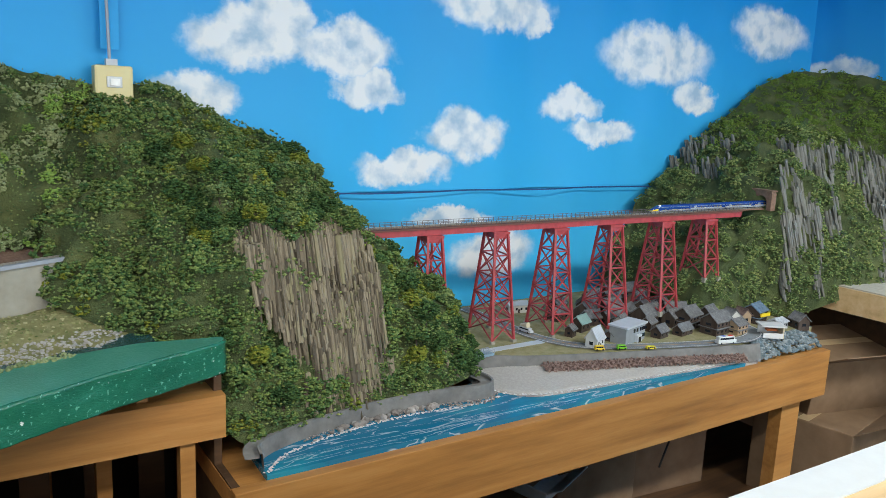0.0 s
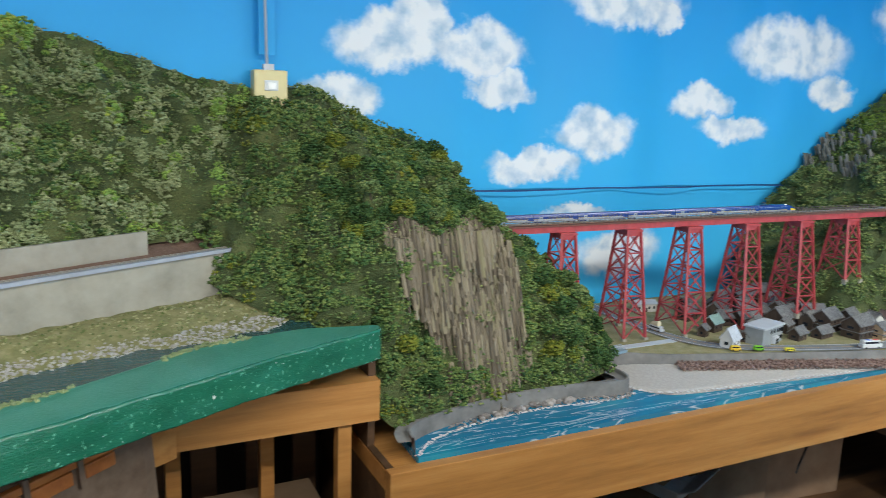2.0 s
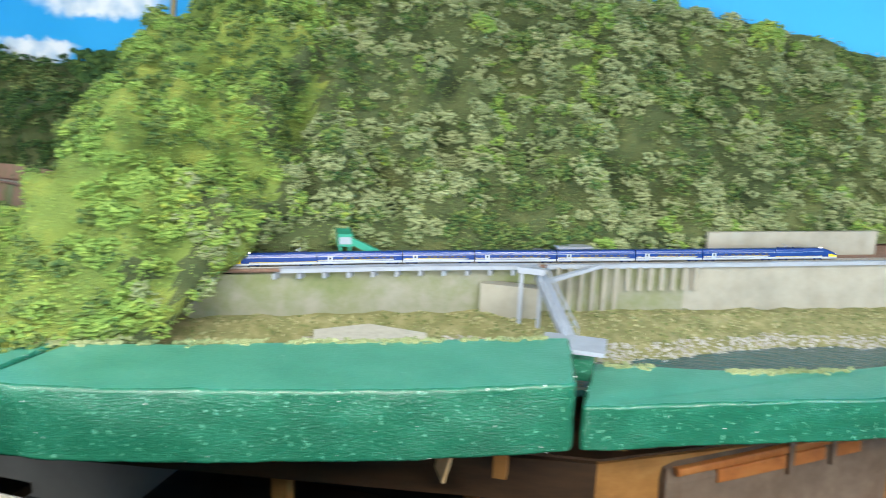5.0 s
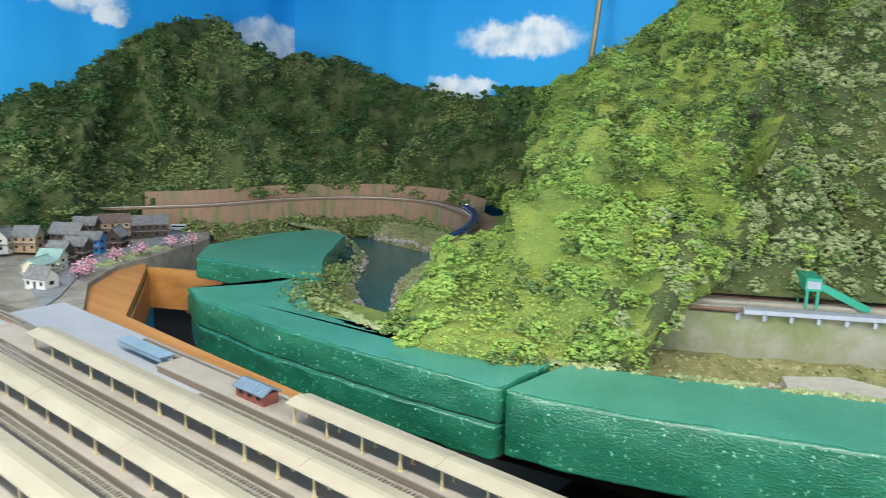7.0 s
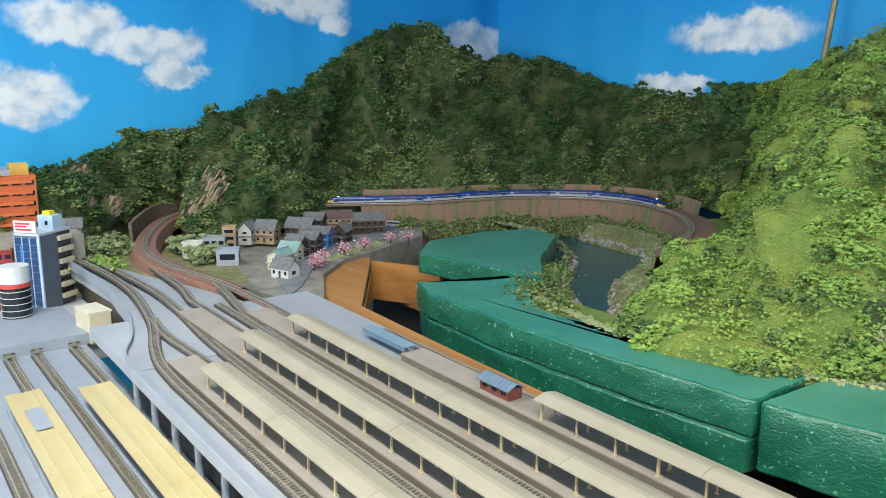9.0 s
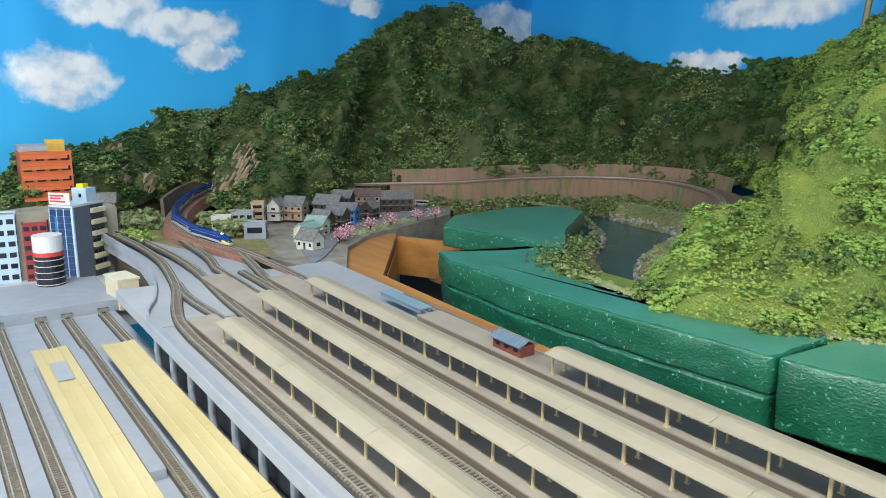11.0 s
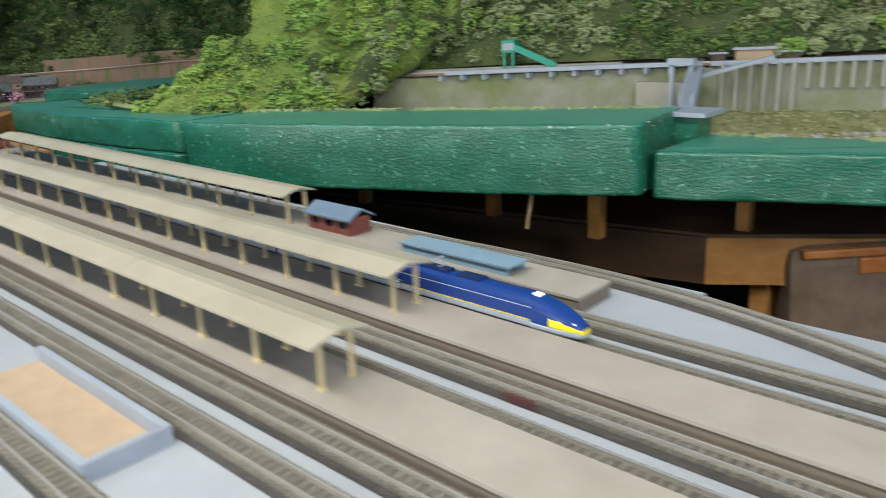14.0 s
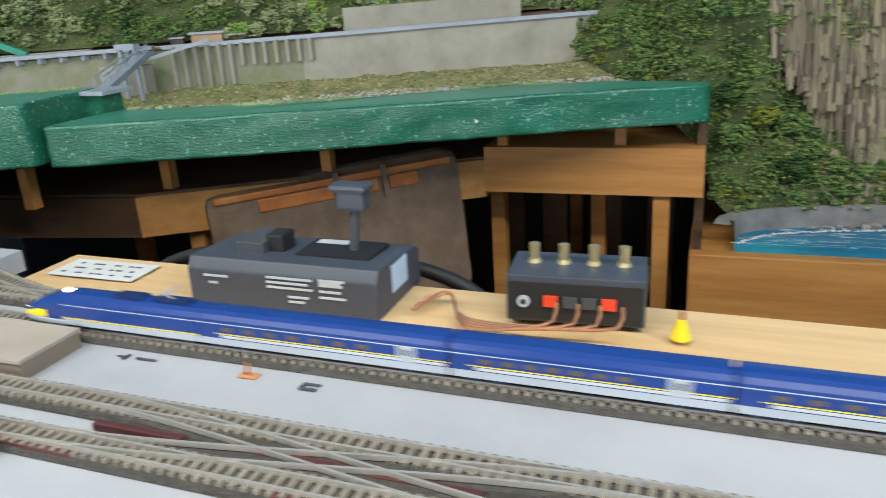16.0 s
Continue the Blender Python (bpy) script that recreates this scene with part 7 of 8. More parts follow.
for q in lp[::2]:
    boxes("bracket", [(q[0] + 0.004, q[1] - 0.035, q[2] - 0.014, q[0] + 0.009, q[1] - 0.018, q[2] - 0.005)], GREY, LP)
bl = stretch_of(rail_s(-0.74, 1.19), rail_s(-1.10, 1.01), 0.02)
ribbon("back_platform", bl, [(-0.016, -0.005), (-0.016, 0.004), (-0.030, 0.004), (-0.030, -0.005)], CONCRETE, LP, closed=True)
bm = bmesh.new()
prism(bm, [(-0.90, 0.93), (-0.80, 0.94), (-0.735, 0.985), (-0.76, 1.05), (-0.86, 1.06), (-0.93, 1.0)], 1.06, 1.092)
tagged(part("sand_terrace", bm, SANDY), "pale sandy terrace with a low wall by the river", "terrace")
# hedge tufts along the back of the boards
rng = np.random.default_rng(61)
pp = []
for k in range(1100):
    x = rng.uniform(-1.15, 0.25)
    if -0.56 < x < -0.48 or fbm((x, 0, 0), 7, 3) < 0.12 * (x > -0.45) - 0.15:
        continue
    pp.append((x, board_back(x) + 0.004 + rng.normal(0, 0.005), 1.101 - 0.015 * (x + 0.5) if x > -0.5 else 1.136))
for k in range(1000):
    x = rng.uniform(-1.66, -1.14)
    pp.append((x, float(np.interp(x, [-1.66, -1.45, -1.3, -1.14], [0.705, 0.655, 0.665, 0.715])) + rng.normal(0.004, 0.005), 1.135))
clumps("edge_tufts", pp, rng.uniform(0.0018, 0.0042, len(pp)), LEAF, 62, label="ragged green tufts along the boards' back edge")


# ---- pond banks ----
POND_SHORE = [(-2.496, 1.429, 0), (-2.318, 1.505, 0), (-2.146, 1.464, 0), (-2.000, 1.447, 0), (-1.908, 1.358, 0), (-1.842, 1.236, 0), (-1.794, 1.098, 0), (-1.698, 0.968, 0), (-1.589, 0.856, 0), (-1.575, 0.791, 0), (-1.652, 0.832, 0), (-1.705, 0.842, 0), (-1.732, 0.922, 0), (-1.828, 0.984, 0), (-1.932, 1.112, 0), (-2.036, 1.239, 0), (-2.266, 1.387, 0), (-2.340, 1.377, 0)]
POND = smooth_line(POND_SHORE + [POND_SHORE[0]], 130)[:, :2]


def shore(x, y):
    """Distance from the pond's shore, negative over the water."""
    a, b = POND, np.roll(POND, -1, axis=0)
    cross = ((a[:, 1] > y) != (b[:, 1] > y)) & (x < (b[:, 0] - a[:, 0]) * (y - a[:, 1]) / (b[:, 1] - a[:, 1] + 1e-12) + a[:, 0])
    d = float(np.hypot(POND[:, 0] - x, POND[:, 1] - y).min())
    return -d if cross.sum() % 2 else d


def pond_ground(x, y):
    """Banks that rise from the pond's winding shore."""
    k = max(0.0, min(1.0, (shore(x, y) + 0.03 + 0.010 * fbm((x, y, 3), 14, 3)) / 0.075))
    return 1.035 + 0.072 * k * k * (3 - 2 * k) + 0.005 * fbm((x, y, 0), 18, 4)


def by_pond(x, y):
    d = shore(x, y)
    return d < 0.03 if (x < -1.80 and y < 1.3 and x + 0.55 * y < -1.15) or y < 0.80 else d < 0.30 and y > 0.78


terrain("pond_bank", -2.60, -1.5, 0.74, 1.72, 90, 80, pond_ground, GRASS, "grassy stony banks round the pond", by_pond)
rng = np.random.default_rng(71)
st_p, tf_p = [], []
for k in range(14000):
    x, y = rng.uniform(-2.5, -1.55), rng.uniform(0.78, 1.7)
    z = pond_ground(x, y)
    if not by_pond(x, y):
        continue
    if 1.054 < z < 1.080:
        st_p.append((x, y, z))
    elif z >= 1.080:
        tf_p.append((x, y, z))
clumps("pond_stones", st_p, rng.uniform(0.003, 0.008, len(st_p)), GRAVEL, 72, label="pale grey stones round the pond", category="stones", jitter=0.25)
clumps("pond_tufts", tf_p, rng.uniform(0.002, 0.005, len(tf_p)), LEAF, 73, label="low green bushes on the pond's banks")

mound = [(-1.60, 0.685, 1.136), (-1.66, 0.72, 1.138), (-1.70, 0.755, 1.142), (-1.735, 0.815, 1.140), (-1.775, 0.86, 1.135), (-1.82, 0.92, 1.128)]
mp_ = [np.array(mound[int(rng.integers(len(mound)))]) + rng.normal(0, 1, 3) * np.array((0.022, 0.022, 0.005)) for _ in range(900)]
clumps("mound_bushes", mp_, rng.uniform(0.002, 0.0055, 900), LEAF_MID, 75, label="yellow-green bushes on the mound between board and pond", fine=True)

foot = stretch_of(fs0 + 0.05, fs1 - 0.12, 0.004)
fd = np.gradient(foot, axis=0)
wb = []
for k in range(3200):
    i_ = int(rng.integers(len(foot)))
    l_ = np.array((-fd[i_, 1], fd[i_, 0])) / np.linalg.norm(fd[i_, :2])
    u_ = rng.random()
    wb.append((*(foot[i_, :2] + l_ * (0.034 + 0.05 * u_)), 1.125 - 0.055 * u_ + 0.02 * fbm((foot[i_, 0], foot[i_, 1], 5), 9, 3)))
clumps("wall_foot_bushes", wb, rng.uniform(0.0028, 0.0062, len(wb)), LEAF_MID, 74, label="green bushes along the foot of the pond wall", fine=True)

# grassy verges between the spur, the boards and the curving track
for nm, ol, top in (("pond_verge", [(-1.14, 0.70), (-1.27, 0.645), (-1.40, 0.625), (-1.54, 0.64), (-1.66, 0.69), (-1.70, 0.76), (-1.62, 0.745), (-1.5, 0.74), (-1.3, 0.76), (-1.14, 0.80)], 1.131),
                    ("track_verge", [(-1.57, 1.02), (-1.61, 1.08), (-1.66, 1.21), (-1.745, 1.37), (-1.87, 1.545), (-1.80, 1.66), (-1.6, 1.5), (-1.5, 1.25), (-1.5, 1.05)], 1.1705)):
    bm = bmesh.new()
    prism(bm, ol, 1.04, top)
    tagged(part(nm, bm, SPUR_GRASS), "short yellow-green scatter grass at the foot of the spur", "ground", kind="structure")

# ---- western hillside town ----
def slab(name, outline, z0, z1, material, label, category):
    bm = bmesh.new()
    prism(bm, outline, z0, z1)
    return tagged(part(name, bm, material), label, category, kind="structure")


TOWN_BANK = mat("town_bank", [(0.13, 0.12, 0.09), (0.25, 0.23, 0.19), (0.36, 0.34, 0.30)], 0.95, scale=22, bump=0.8, bump_scale=260)
slab("town_ground", [(-2.02, 0.40), (-1.98, 0.455), (-2.17, 0.56), (-2.28, 0.68), (-2.33, 0.82), (-2.42, 1.02), (-2.58, 1.14), (-2.80, 1.06), (-2.74, 0.7), (-2.64, 0.45), (-2.50, 0.34), (-2.2, 0.365)], 1.0, 1.098, TOWN_BANK, "grey-brown stony slope under the hillside town", "ground")
slab("town_road", [(-2.04, 0.41), (-2.10, 0.47), (-2.22, 0.56), (-2.33, 0.67), (-2.39, 0.79), (-2.44, 0.92), (-2.56, 1.06), (-2.63, 1.05), (-2.51, 0.90), (-2.46, 0.82), (-2.42, 0.72), (-2.34, 0.60), (-2.2, 0.46)], 1.098, 1.1008, ASPHALT, "narrow grey town road", "road")
town = "hillside town houses"
TZ = 1.099

def town_house(x, y, z, w, d, h, *rest):
    house(x, y, z, w * 0.98, d * 0.95, h * 0.92, *rest)


town_house(-2.195, 0.480, TZ, 0.046, 0.034, 0.024, 20, PALE_WALL, TILE_GREY, "pale house with a dark grey roof", 0.5, 1, town)
town_house(-2.285, 0.515, TZ, 0.05, 0.036, 0.030, -60, CREAM, TILE_GREEN, "cream shop with a green roof", 0.3, 2, town)
town_house(-2.335, 0.565, TZ, 0.045, 0.034, 0.030, 35, CREAM, TILE_GREEN, "pale timber house with a green roof", 0.4, 2, town)
town_house(-2.385, 0.605, TZ, 0.045, 0.036, 0.032, 25, TIMBER, TILE_GREY, "dark timber house with a slate roof", 0.45, 2, town)
town_house(-2.415, 0.66, TZ, 0.050, 0.036, 0.034, 30, TIMBER, TILE_GREY, "dark timber house with a low slate roof", 0.4, 2, town)
town_house(-2.545, 0.605, TZ + 0.01, 0.05, 0.04, 0.036, 40, TAN_WALL, TILE_GREY, "tan two-storey house with half-timbered gable", 0.45, 2, town)
town_house(-2.565, 0.56, TZ + 0.01, 0.04, 0.034, 0.036, 130, PALE_WALL, TILE_GREY, "white gabled house with dark framing", 0.5, 2, town)
town_house(-2.52, 0.69, TZ + 0.01, 0.066, 0.042, 0.036, 35, TIMBER, TILE_GREY, "long timber house with a grey roof", 0.45, 2, town)
town_house(-2.455, 0.715, TZ, 0.045, 0.036, 0.036, 40, BLUE_WALL, TILE_GREY, "bright blue house with a grey roof", 0.35, 2, town)
town_house(-2.58, 0.765, TZ + 0.015, 0.05, 0.036, 0.036, 40, TIMBER, TILE_GREY, "timber house set back on the slope", 0.4, 2, town)
town_house(-2.475, 0.79, TZ, 0.04, 0.036, 0.032, 125, TIMBER, TILE_GREY, "half-timbered gabled shop with a slate roof", 0.5, 2, town)
town_house(-2.60, 0.845, TZ + 0.01, 0.080, 0.045, 0.036, 62, TAN_WALL, TILE_BROWN, "long timber house with a red-brown roof", 0.35, 2, town)
town_house(-2.555, 0.925, TZ, 0.085, 0.048, 0.038, 62, TIMBER, TILE_GREY, "large dark timber inn with two eaves", 0.35, 2, town)


def block(x, y, z, w, d, h, rz, wall, storeys, label, name="model_building", group="town buildings", glass=GLASS_DARK, cols=4):
    t = thing(name, pose(x, y, z, 0, 0, rz), label, "building", group)
    boxes("wall", [(-w / 2, -d / 2, -0.005, w / 2, d / 2, h)], wall, t)
    boxes("parapet", [(-w / 2 - 0.001, -d / 2 - 0.001, h, w / 2 + 0.001, -d / 2 + 0.002, h + 0.004), (-w / 2 - 0.001, d / 2 - 0.002, h, w / 2 + 0.001, d / 2 + 0.001, h + 0.004), (-w / 2 - 0.001, -d / 2 + 0.002, h, -w / 2 + 0.002, d / 2 - 0.002, h + 0.004), (w / 2 - 0.002, -d / 2 + 0.002, h, w / 2 + 0.001, d / 2 - 0.002, h + 0.004)], wall, t)
    for s_ in range(storeys):
        for k in range(cols):
            xa = -w / 2 + w * (k + 0.5) / cols
            zz = h * (s_ + 0.3) / storeys
            boxes("window", [(xa - w * 0.34 / cols, -d / 2 - 0.0007, zz, xa + w * 0.34 / cols, -d / 2 + 0.0002, zz + h * 0.45 / storeys)], glass, t)
            ya = -d / 2 + d * (k + 0.5) / cols
            boxes("window", [(w / 2 - 0.0002, ya - d * 0.3 / cols, zz, w / 2 + 0.0007, ya + d * 0.3 / cols, zz + h * 0.45 / storeys)], glass, t)
    return t


block(-2.485, 0.385, 1.108, 0.045, 0.034, 0.032, 60, PALE_WALL, 1, "cream stone shop with arched upper windows", cols=3)
block(-2.475, 0.435, 1.108, 0.05, 0.036, 0.040, 60, GWALL, 2, "grey stone two-storey town hall", cols=3)
block(-2.53, 0.495, 1.108, 0.032, 0.03, 0.052, 60, TAN_WALL, 3, "narrow brown four-storey house", cols=1)
block(-2.385, 0.43, 1.104, 0.05, 0.034, 0.030, 60, GREY, 1, "grey flat-roofed garage beside the town hall", cols=1)
vehicle("town_bus", -2.575, 1.03, 1.1015, 0.05, 0.015, 0.017, 40, GREY, GREY_PALE, "grey bus at the tunnel mouth")
portal(-2.655, 1.065, 1.099, 55, STONE, "dark road tunnel mouth with green lining", 0.03, 0.04)


def cherry(x, y, z, s_):
    t = thing("cherry_tree", pose(x, y, z, 0, 0, x * 997 % 360), "pink blossoming cherry tree", "tree", "cherry trees")
    bm = bmesh.new()
    rod(bm, (0, 0, -0.01), (0, 0, 0.014 * s_), 0.0016, 0.001, 7)
    for a in range(4):
        rod(bm, (0, 0, 0.010 * s_), (0.008 * s_ * math.cos(a * 1.6), 0.008 * s_ * math.sin(a * 1.6), 0.020 * s_), 0.0008, 0.0004, 5)
    part("trunk", bm, BARK, t)
    r_ = np.random.default_rng(int(abs(x) * 1000))
    q = r_.normal(0, 1, (90, 3)) * np.array((0.0075, 0.0075, 0.0055)) * s_ + np.array((0, 0, 0.021 * s_))
    clumps("crown", q, r_.uniform(0.0012, 0.0028, 90), PINK, int(abs(x) * 1000), 0.8, parent=t)


for x, y, s_ in ((-2.215, 0.562, 1.25), (-2.255, 0.605, 1.3), (-2.315, 0.70, 1.2), (-2.34, 0.775, 1.2), (-2.375, 0.88, 1.2), (-2.36, 0.93, 1.2), (-2.235, 0.585, 0.9)):
    cherry(x, y, 1.094, s_)
rng = np.random.default_rng(75)
clumps("verge_bushes", [(-2.30 - 0.10 * f + rng.normal(0, 0.012), 0.64 + 0.22 * f + rng.normal(0, 0.012), 1.099) for f in rng.random(260)], rng.uniform(0.002, 0.006, 260), LEAF, 76, label="dry brown-green bushes beside the town road")
# plywood well with the dark opening
OW = thing("plywood_well", pose(0, 0, 0), "bare plywood rim round a dark access opening", "table")
bm = bmesh.new()
prism(bm, [(-1.40, 0.456), (-2.02, 0.445), (-2.11, 0.45), (-2.2, 0.555), (-2.28, 0.68), (-2.31, 0.77), (-2.265, 0.744), (-1.931, 0.509), (-1.675, 0.492), (-1.40, 0.478)], 1.07, 1.088)
part("rim", bm, WOOD, OW)
bm = bmesh.new()
prism(bm, [(-1.931, 0.511), (-2.263, 0.746), (-2.273, 0.756), (-1.941, 0.521)], 0.99, 1.0695)
part("side_board", bm, WOOD, OW)
bm = bmesh.new()
prism(bm, [(-2.268, 0.748), (-2.10, 0.835), (-2.10, 0.847), (-2.278, 0.760)], 0.99, 1.085)
part("side_board", bm, WOOD, OW)
# black sheet standing in for the darkness inside the opening
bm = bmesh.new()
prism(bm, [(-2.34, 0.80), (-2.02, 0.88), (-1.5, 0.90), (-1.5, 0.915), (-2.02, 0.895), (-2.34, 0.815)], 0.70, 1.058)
part("inner_shade", bm, BLACK, OW)
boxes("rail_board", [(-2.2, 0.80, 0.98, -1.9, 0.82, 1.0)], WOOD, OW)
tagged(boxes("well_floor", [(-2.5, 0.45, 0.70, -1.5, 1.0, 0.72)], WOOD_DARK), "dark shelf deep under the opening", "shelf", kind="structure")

# ---- city in the west ----
CZ = 1.018
tagged(boxes("city_ground", [(-3.0, -0.9, 0.98, -2.241, 0.15, CZ)], GREY_PALE), "grey painted city board", "ground", kind="structure")
tagged(boxes("city_terrace", [(-3.0, -0.5, CZ, -2.60, 0.17, 1.168)], CONCRETE), "raised concrete terrace behind the city", "terrace", kind="structure")
O = block(-2.79, 0.05, 1.168, 0.11, 0.13, 0.125, 88, ORANGE, 5, "bright orange stepped apartment house", "apartment_house", "city buildings", cols=4)
for k in range(5):
    boxes("balcony", [(-0.055, -0.074, 0.012 + 0.025 * k, 0.045, -0.065, 0.020 + 0.025 * k)], ORANGE, O)
boxes("roof_block", [(0.01, 0.0, 0.125, 0.05, 0.05, 0.152)], flat("roof_yellow", (0.62, 0.40, 0.08), 0.6), O)
boxes("penthouse_roof", [(-0.055, -0.05, 0.129, 0.005, 0.05, 0.142)], GREY, O)
house(-2.70, 0.165, 1.15, 0.05, 0.034, 0.022, 70, TAN_WALL, TILE_GREY, "small brown wooden chalets on the concrete terrace", 0.5, 1, "city buildings")
OF = thing("office_tower", pose(-2.566, 0.079, CZ, 0, 0, 40), "tall office tower with blue glass, dark side and cream balconies", "building", "city buildings")
boxes("core", [(-0.031, -0.05, -0.005, 0.031, 0.004, 0.168)], flat("slate_wall", (0.10, 0.12, 0.16), 0.6), OF)
boxes("rear_wing", [(-0.029, 0.005, -0.005, 0.029, 0.05, 0.166)], GREY_DARK, OF)
for q in range(3):
    for k in range(10):
        x = -0.0295 + q * 0.0190
        boxes("glass_pane", [(x, -0.0512, 0.014 + k * 0.0150, x + 0.0172, -0.0502, 0.0275 + k * 0.0150)], GLASS_BLUE, OF)
for x in (-0.031, -0.0118, 0.0072, 0.0265):
    boxes("mullion", [(x, -0.0520, 0.008, x + 0.0017, -0.0502, 0.165)], BLUE_PALE, OF)
boxes("corner_pier", [(0.0284, -0.0525, 0.0, 0.0325, -0.0485, 0.168)], BLUE_PALE, OF)
for k in range(6):
    boxes("balcony", [(0.0292, 0.006, 0.016 + k * 0.0265, 0.0370, 0.049, 0.027 + k * 0.0265)], CREAM, OF, bevel=0.001)
    for q in range(3):
        boxes("window", [(0.0291, 0.009 + q * 0.0135, 0.029 + k * 0.0245, 0.0297, 0.019 + q * 0.0135, 0.037 + k * 0.0245)], GLASS_DARK, OF)
boxes("parapet", [(-0.0315, -0.0505, 0.168, 0.0315, 0.0505, 0.173)], GREY_PALE, OF)
boxes("roof_hut", [(-0.012, 0.002, 0.173, 0.026, 0.034, 0.205)], BLUE_PALE, OF)
boxes("hut_window", [(0.006, 0.0015, 0.184, 0.013, 0.0019, 0.193)], GLASS_DARK, OF)
boxes("roof_tank", [(-0.004, 0.008, 0.205, 0.014, 0.026, 0.214)], T_YELLOW, OF, bevel=0.001)
boxes("roof_sign", [(-0.031, -0.048, 0.174, 0.024, -0.045, 0.200)], WHITE, OF)
for k, (a_, b_, z_) in enumerate(((-0.027, 0.010, 0.192), (-0.027, 0.002, 0.186), (-0.027, 0.013, 0.179))):
    boxes("sign_bar", [(a_, -0.0486, z_, b_, -0.0481, z_ + 0.004)], flat("sign_red", (0.6, 0.04, 0.05), 0.5), OF)
block(-2.58, 0.03, CZ, 0.04, 0.05, 0.085, 80, flat("shop_green", (0.03, 0.12, 0.05), 0.6), 4, "dark green four-storey shop building", group="city buildings", cols=2)
block(-2.60, -0.005, CZ, 0.05, 0.05, 0.13, 80, flat("shop_red", (0.30, 0.03, 0.03), 0.6), 6, "deep red shop building with a blue sign", group="city buildings", cols=3)
tagged(boxes("blue_shop_sign", [(-2.545, 0.028, 1.10, -2.541, 0.05, 1.165)], BLUE_WALL), "tall blue shop sign with unreadable white marks", "sign")
tagged(boxes("sign_marks", [(-2.5405, 0.034, 1.106 + 0.011 * k, -2.5400, 0.045, 1.113 + 0.011 * k) for k in range(5)], WHITE), "white marks on the blue sign", "sign")
block(-2.62, -0.07, CZ, 0.06, 0.06, 0.15, 80, BLUE_PALE, 6, "pale blue office building with a yellow roof tank", group="city buildings", cols=3)
CY = thing("round_tower", pose(-2.43, -0.005, CZ), "round glazed tower with a white and red crown", "building", "city buildings")
bm = bmesh.new()
rod(bm, (0, 0, 0), (0, 0, 0.085), 0.028, seg=28)
part("glass_wall", bm, GLASS_DARK, CY)
for k in range(6):
    bm = bmesh.new()
    rod(bm, (0, 0, 0.012 + k * 0.013), (0, 0, 0.0135 + k * 0.013), 0.0288, seg=28)
    part("floor_band", bm, PALE_WALL, CY)
bm = bmesh.new()
rod(bm, (0, 0, 0.085), (0, 0, 0.094), 0.0292, seg=28)
part("red_band", bm, flat("band_red", (0.55, 0.05, 0.04), 0.5), CY)
bm = bmesh.new()
rod(bm, (0, 0, 0.094), (0, 0, 0.128), 0.029, seg=28)
part("crown_band", bm, WHITE, CY)
block(-2.85, -0.1, 1.168, 0.10, 0.10, 0.14, 80, BRICK_RED, 6, "old red-brown brick office block", group="city buildings", cols=5)
rng = np.random.default_rng(77)
clumps("city_bushes", [(-2.52 + rng.normal(0, 0.03), 0.19 + rng.normal(0, 0.02), 1.07 + rng.uniform(0, 0.05)) for _ in range(300)], rng.uniform(0.003, 0.007, 300), LEAF_LIGHT, 78, label="yellow-green bushes beside the curve")

# ---- lower yard and viaduct edge ----
YZ = 1.018
tagged(boxes("yard_board", [(-2.24, -0.9, 0.99, -0.2, 0.075, YZ)], GREY), "grey lower yard board", "table", kind="structure")
EV = thing("station_edge", S, "grey viaduct edge of the station on round posts", "viaduct", "")
boxes("parapet", [(-1.84, 0.040, -0.012, -0.25, 0.044, 0.006)], GREY, EV, bevel=0.001)
boxes("ledge", [(-1.84, 0.044, -0.004, -0.25, 0.056, 0.0006)], GREY, EV)
# dark sheet behind the columns: the gap's shade is put into its colour
boxes("back_wall", [(-1.9, 0.066, -0.09, -0.25, 0.072, -0.018)], GREY_DARK, EV)
k = -1.82
while k < -0.25:
    bm = bmesh.new()
    rod(bm, (k, 0.052, -0.085), (k, 0.052, -0.018), 0.0052, seg=12)
    part("column", bm, GREY, EV)
    k += 0.082
cv = smooth_line([(-1.80, 0.043, 0.0), (-1.88, 0.055, 0.0), (-1.96, 0.088, 0.0), (-2.09, 0.118, 0.0), (-2.29, 0.138, 0.0), (-2.58, 0.125, 0.0)], 40)
ribbon("curved_parapet", cv, [(-0.002, -0.014), (-0.002, 0.006), (0.002, 0.006), (0.002, -0.014)], GREY, EV, closed=True)
slab("curve_board", [(-1.80, 0.045), (-1.88, 0.058), (-1.96, 0.091), (-2.09, 0.121), (-2.29, 0.141), (-2.58, 0.128), (-2.72, 0.11), (-2.72, 0.18), (-2.58, 0.235), (-2.3, 0.30), (-2.0, 0.33), (-1.80, 0.33)], 1.075, 1.0985, TABLETOP, "grey painted board under the station throat", "table")
slab("curve_bank", [(-1.90, 0.085), (-2.0, 0.125), (-2.08, 0.145), (-2.3, 0.165), (-2.58, 0.155), (-2.58, 0.25), (-2.3, 0.30), (-1.95, 0.30)], 0.98, 1.075, ROCK, "rough brown plaster bank under the curving board", "bank")
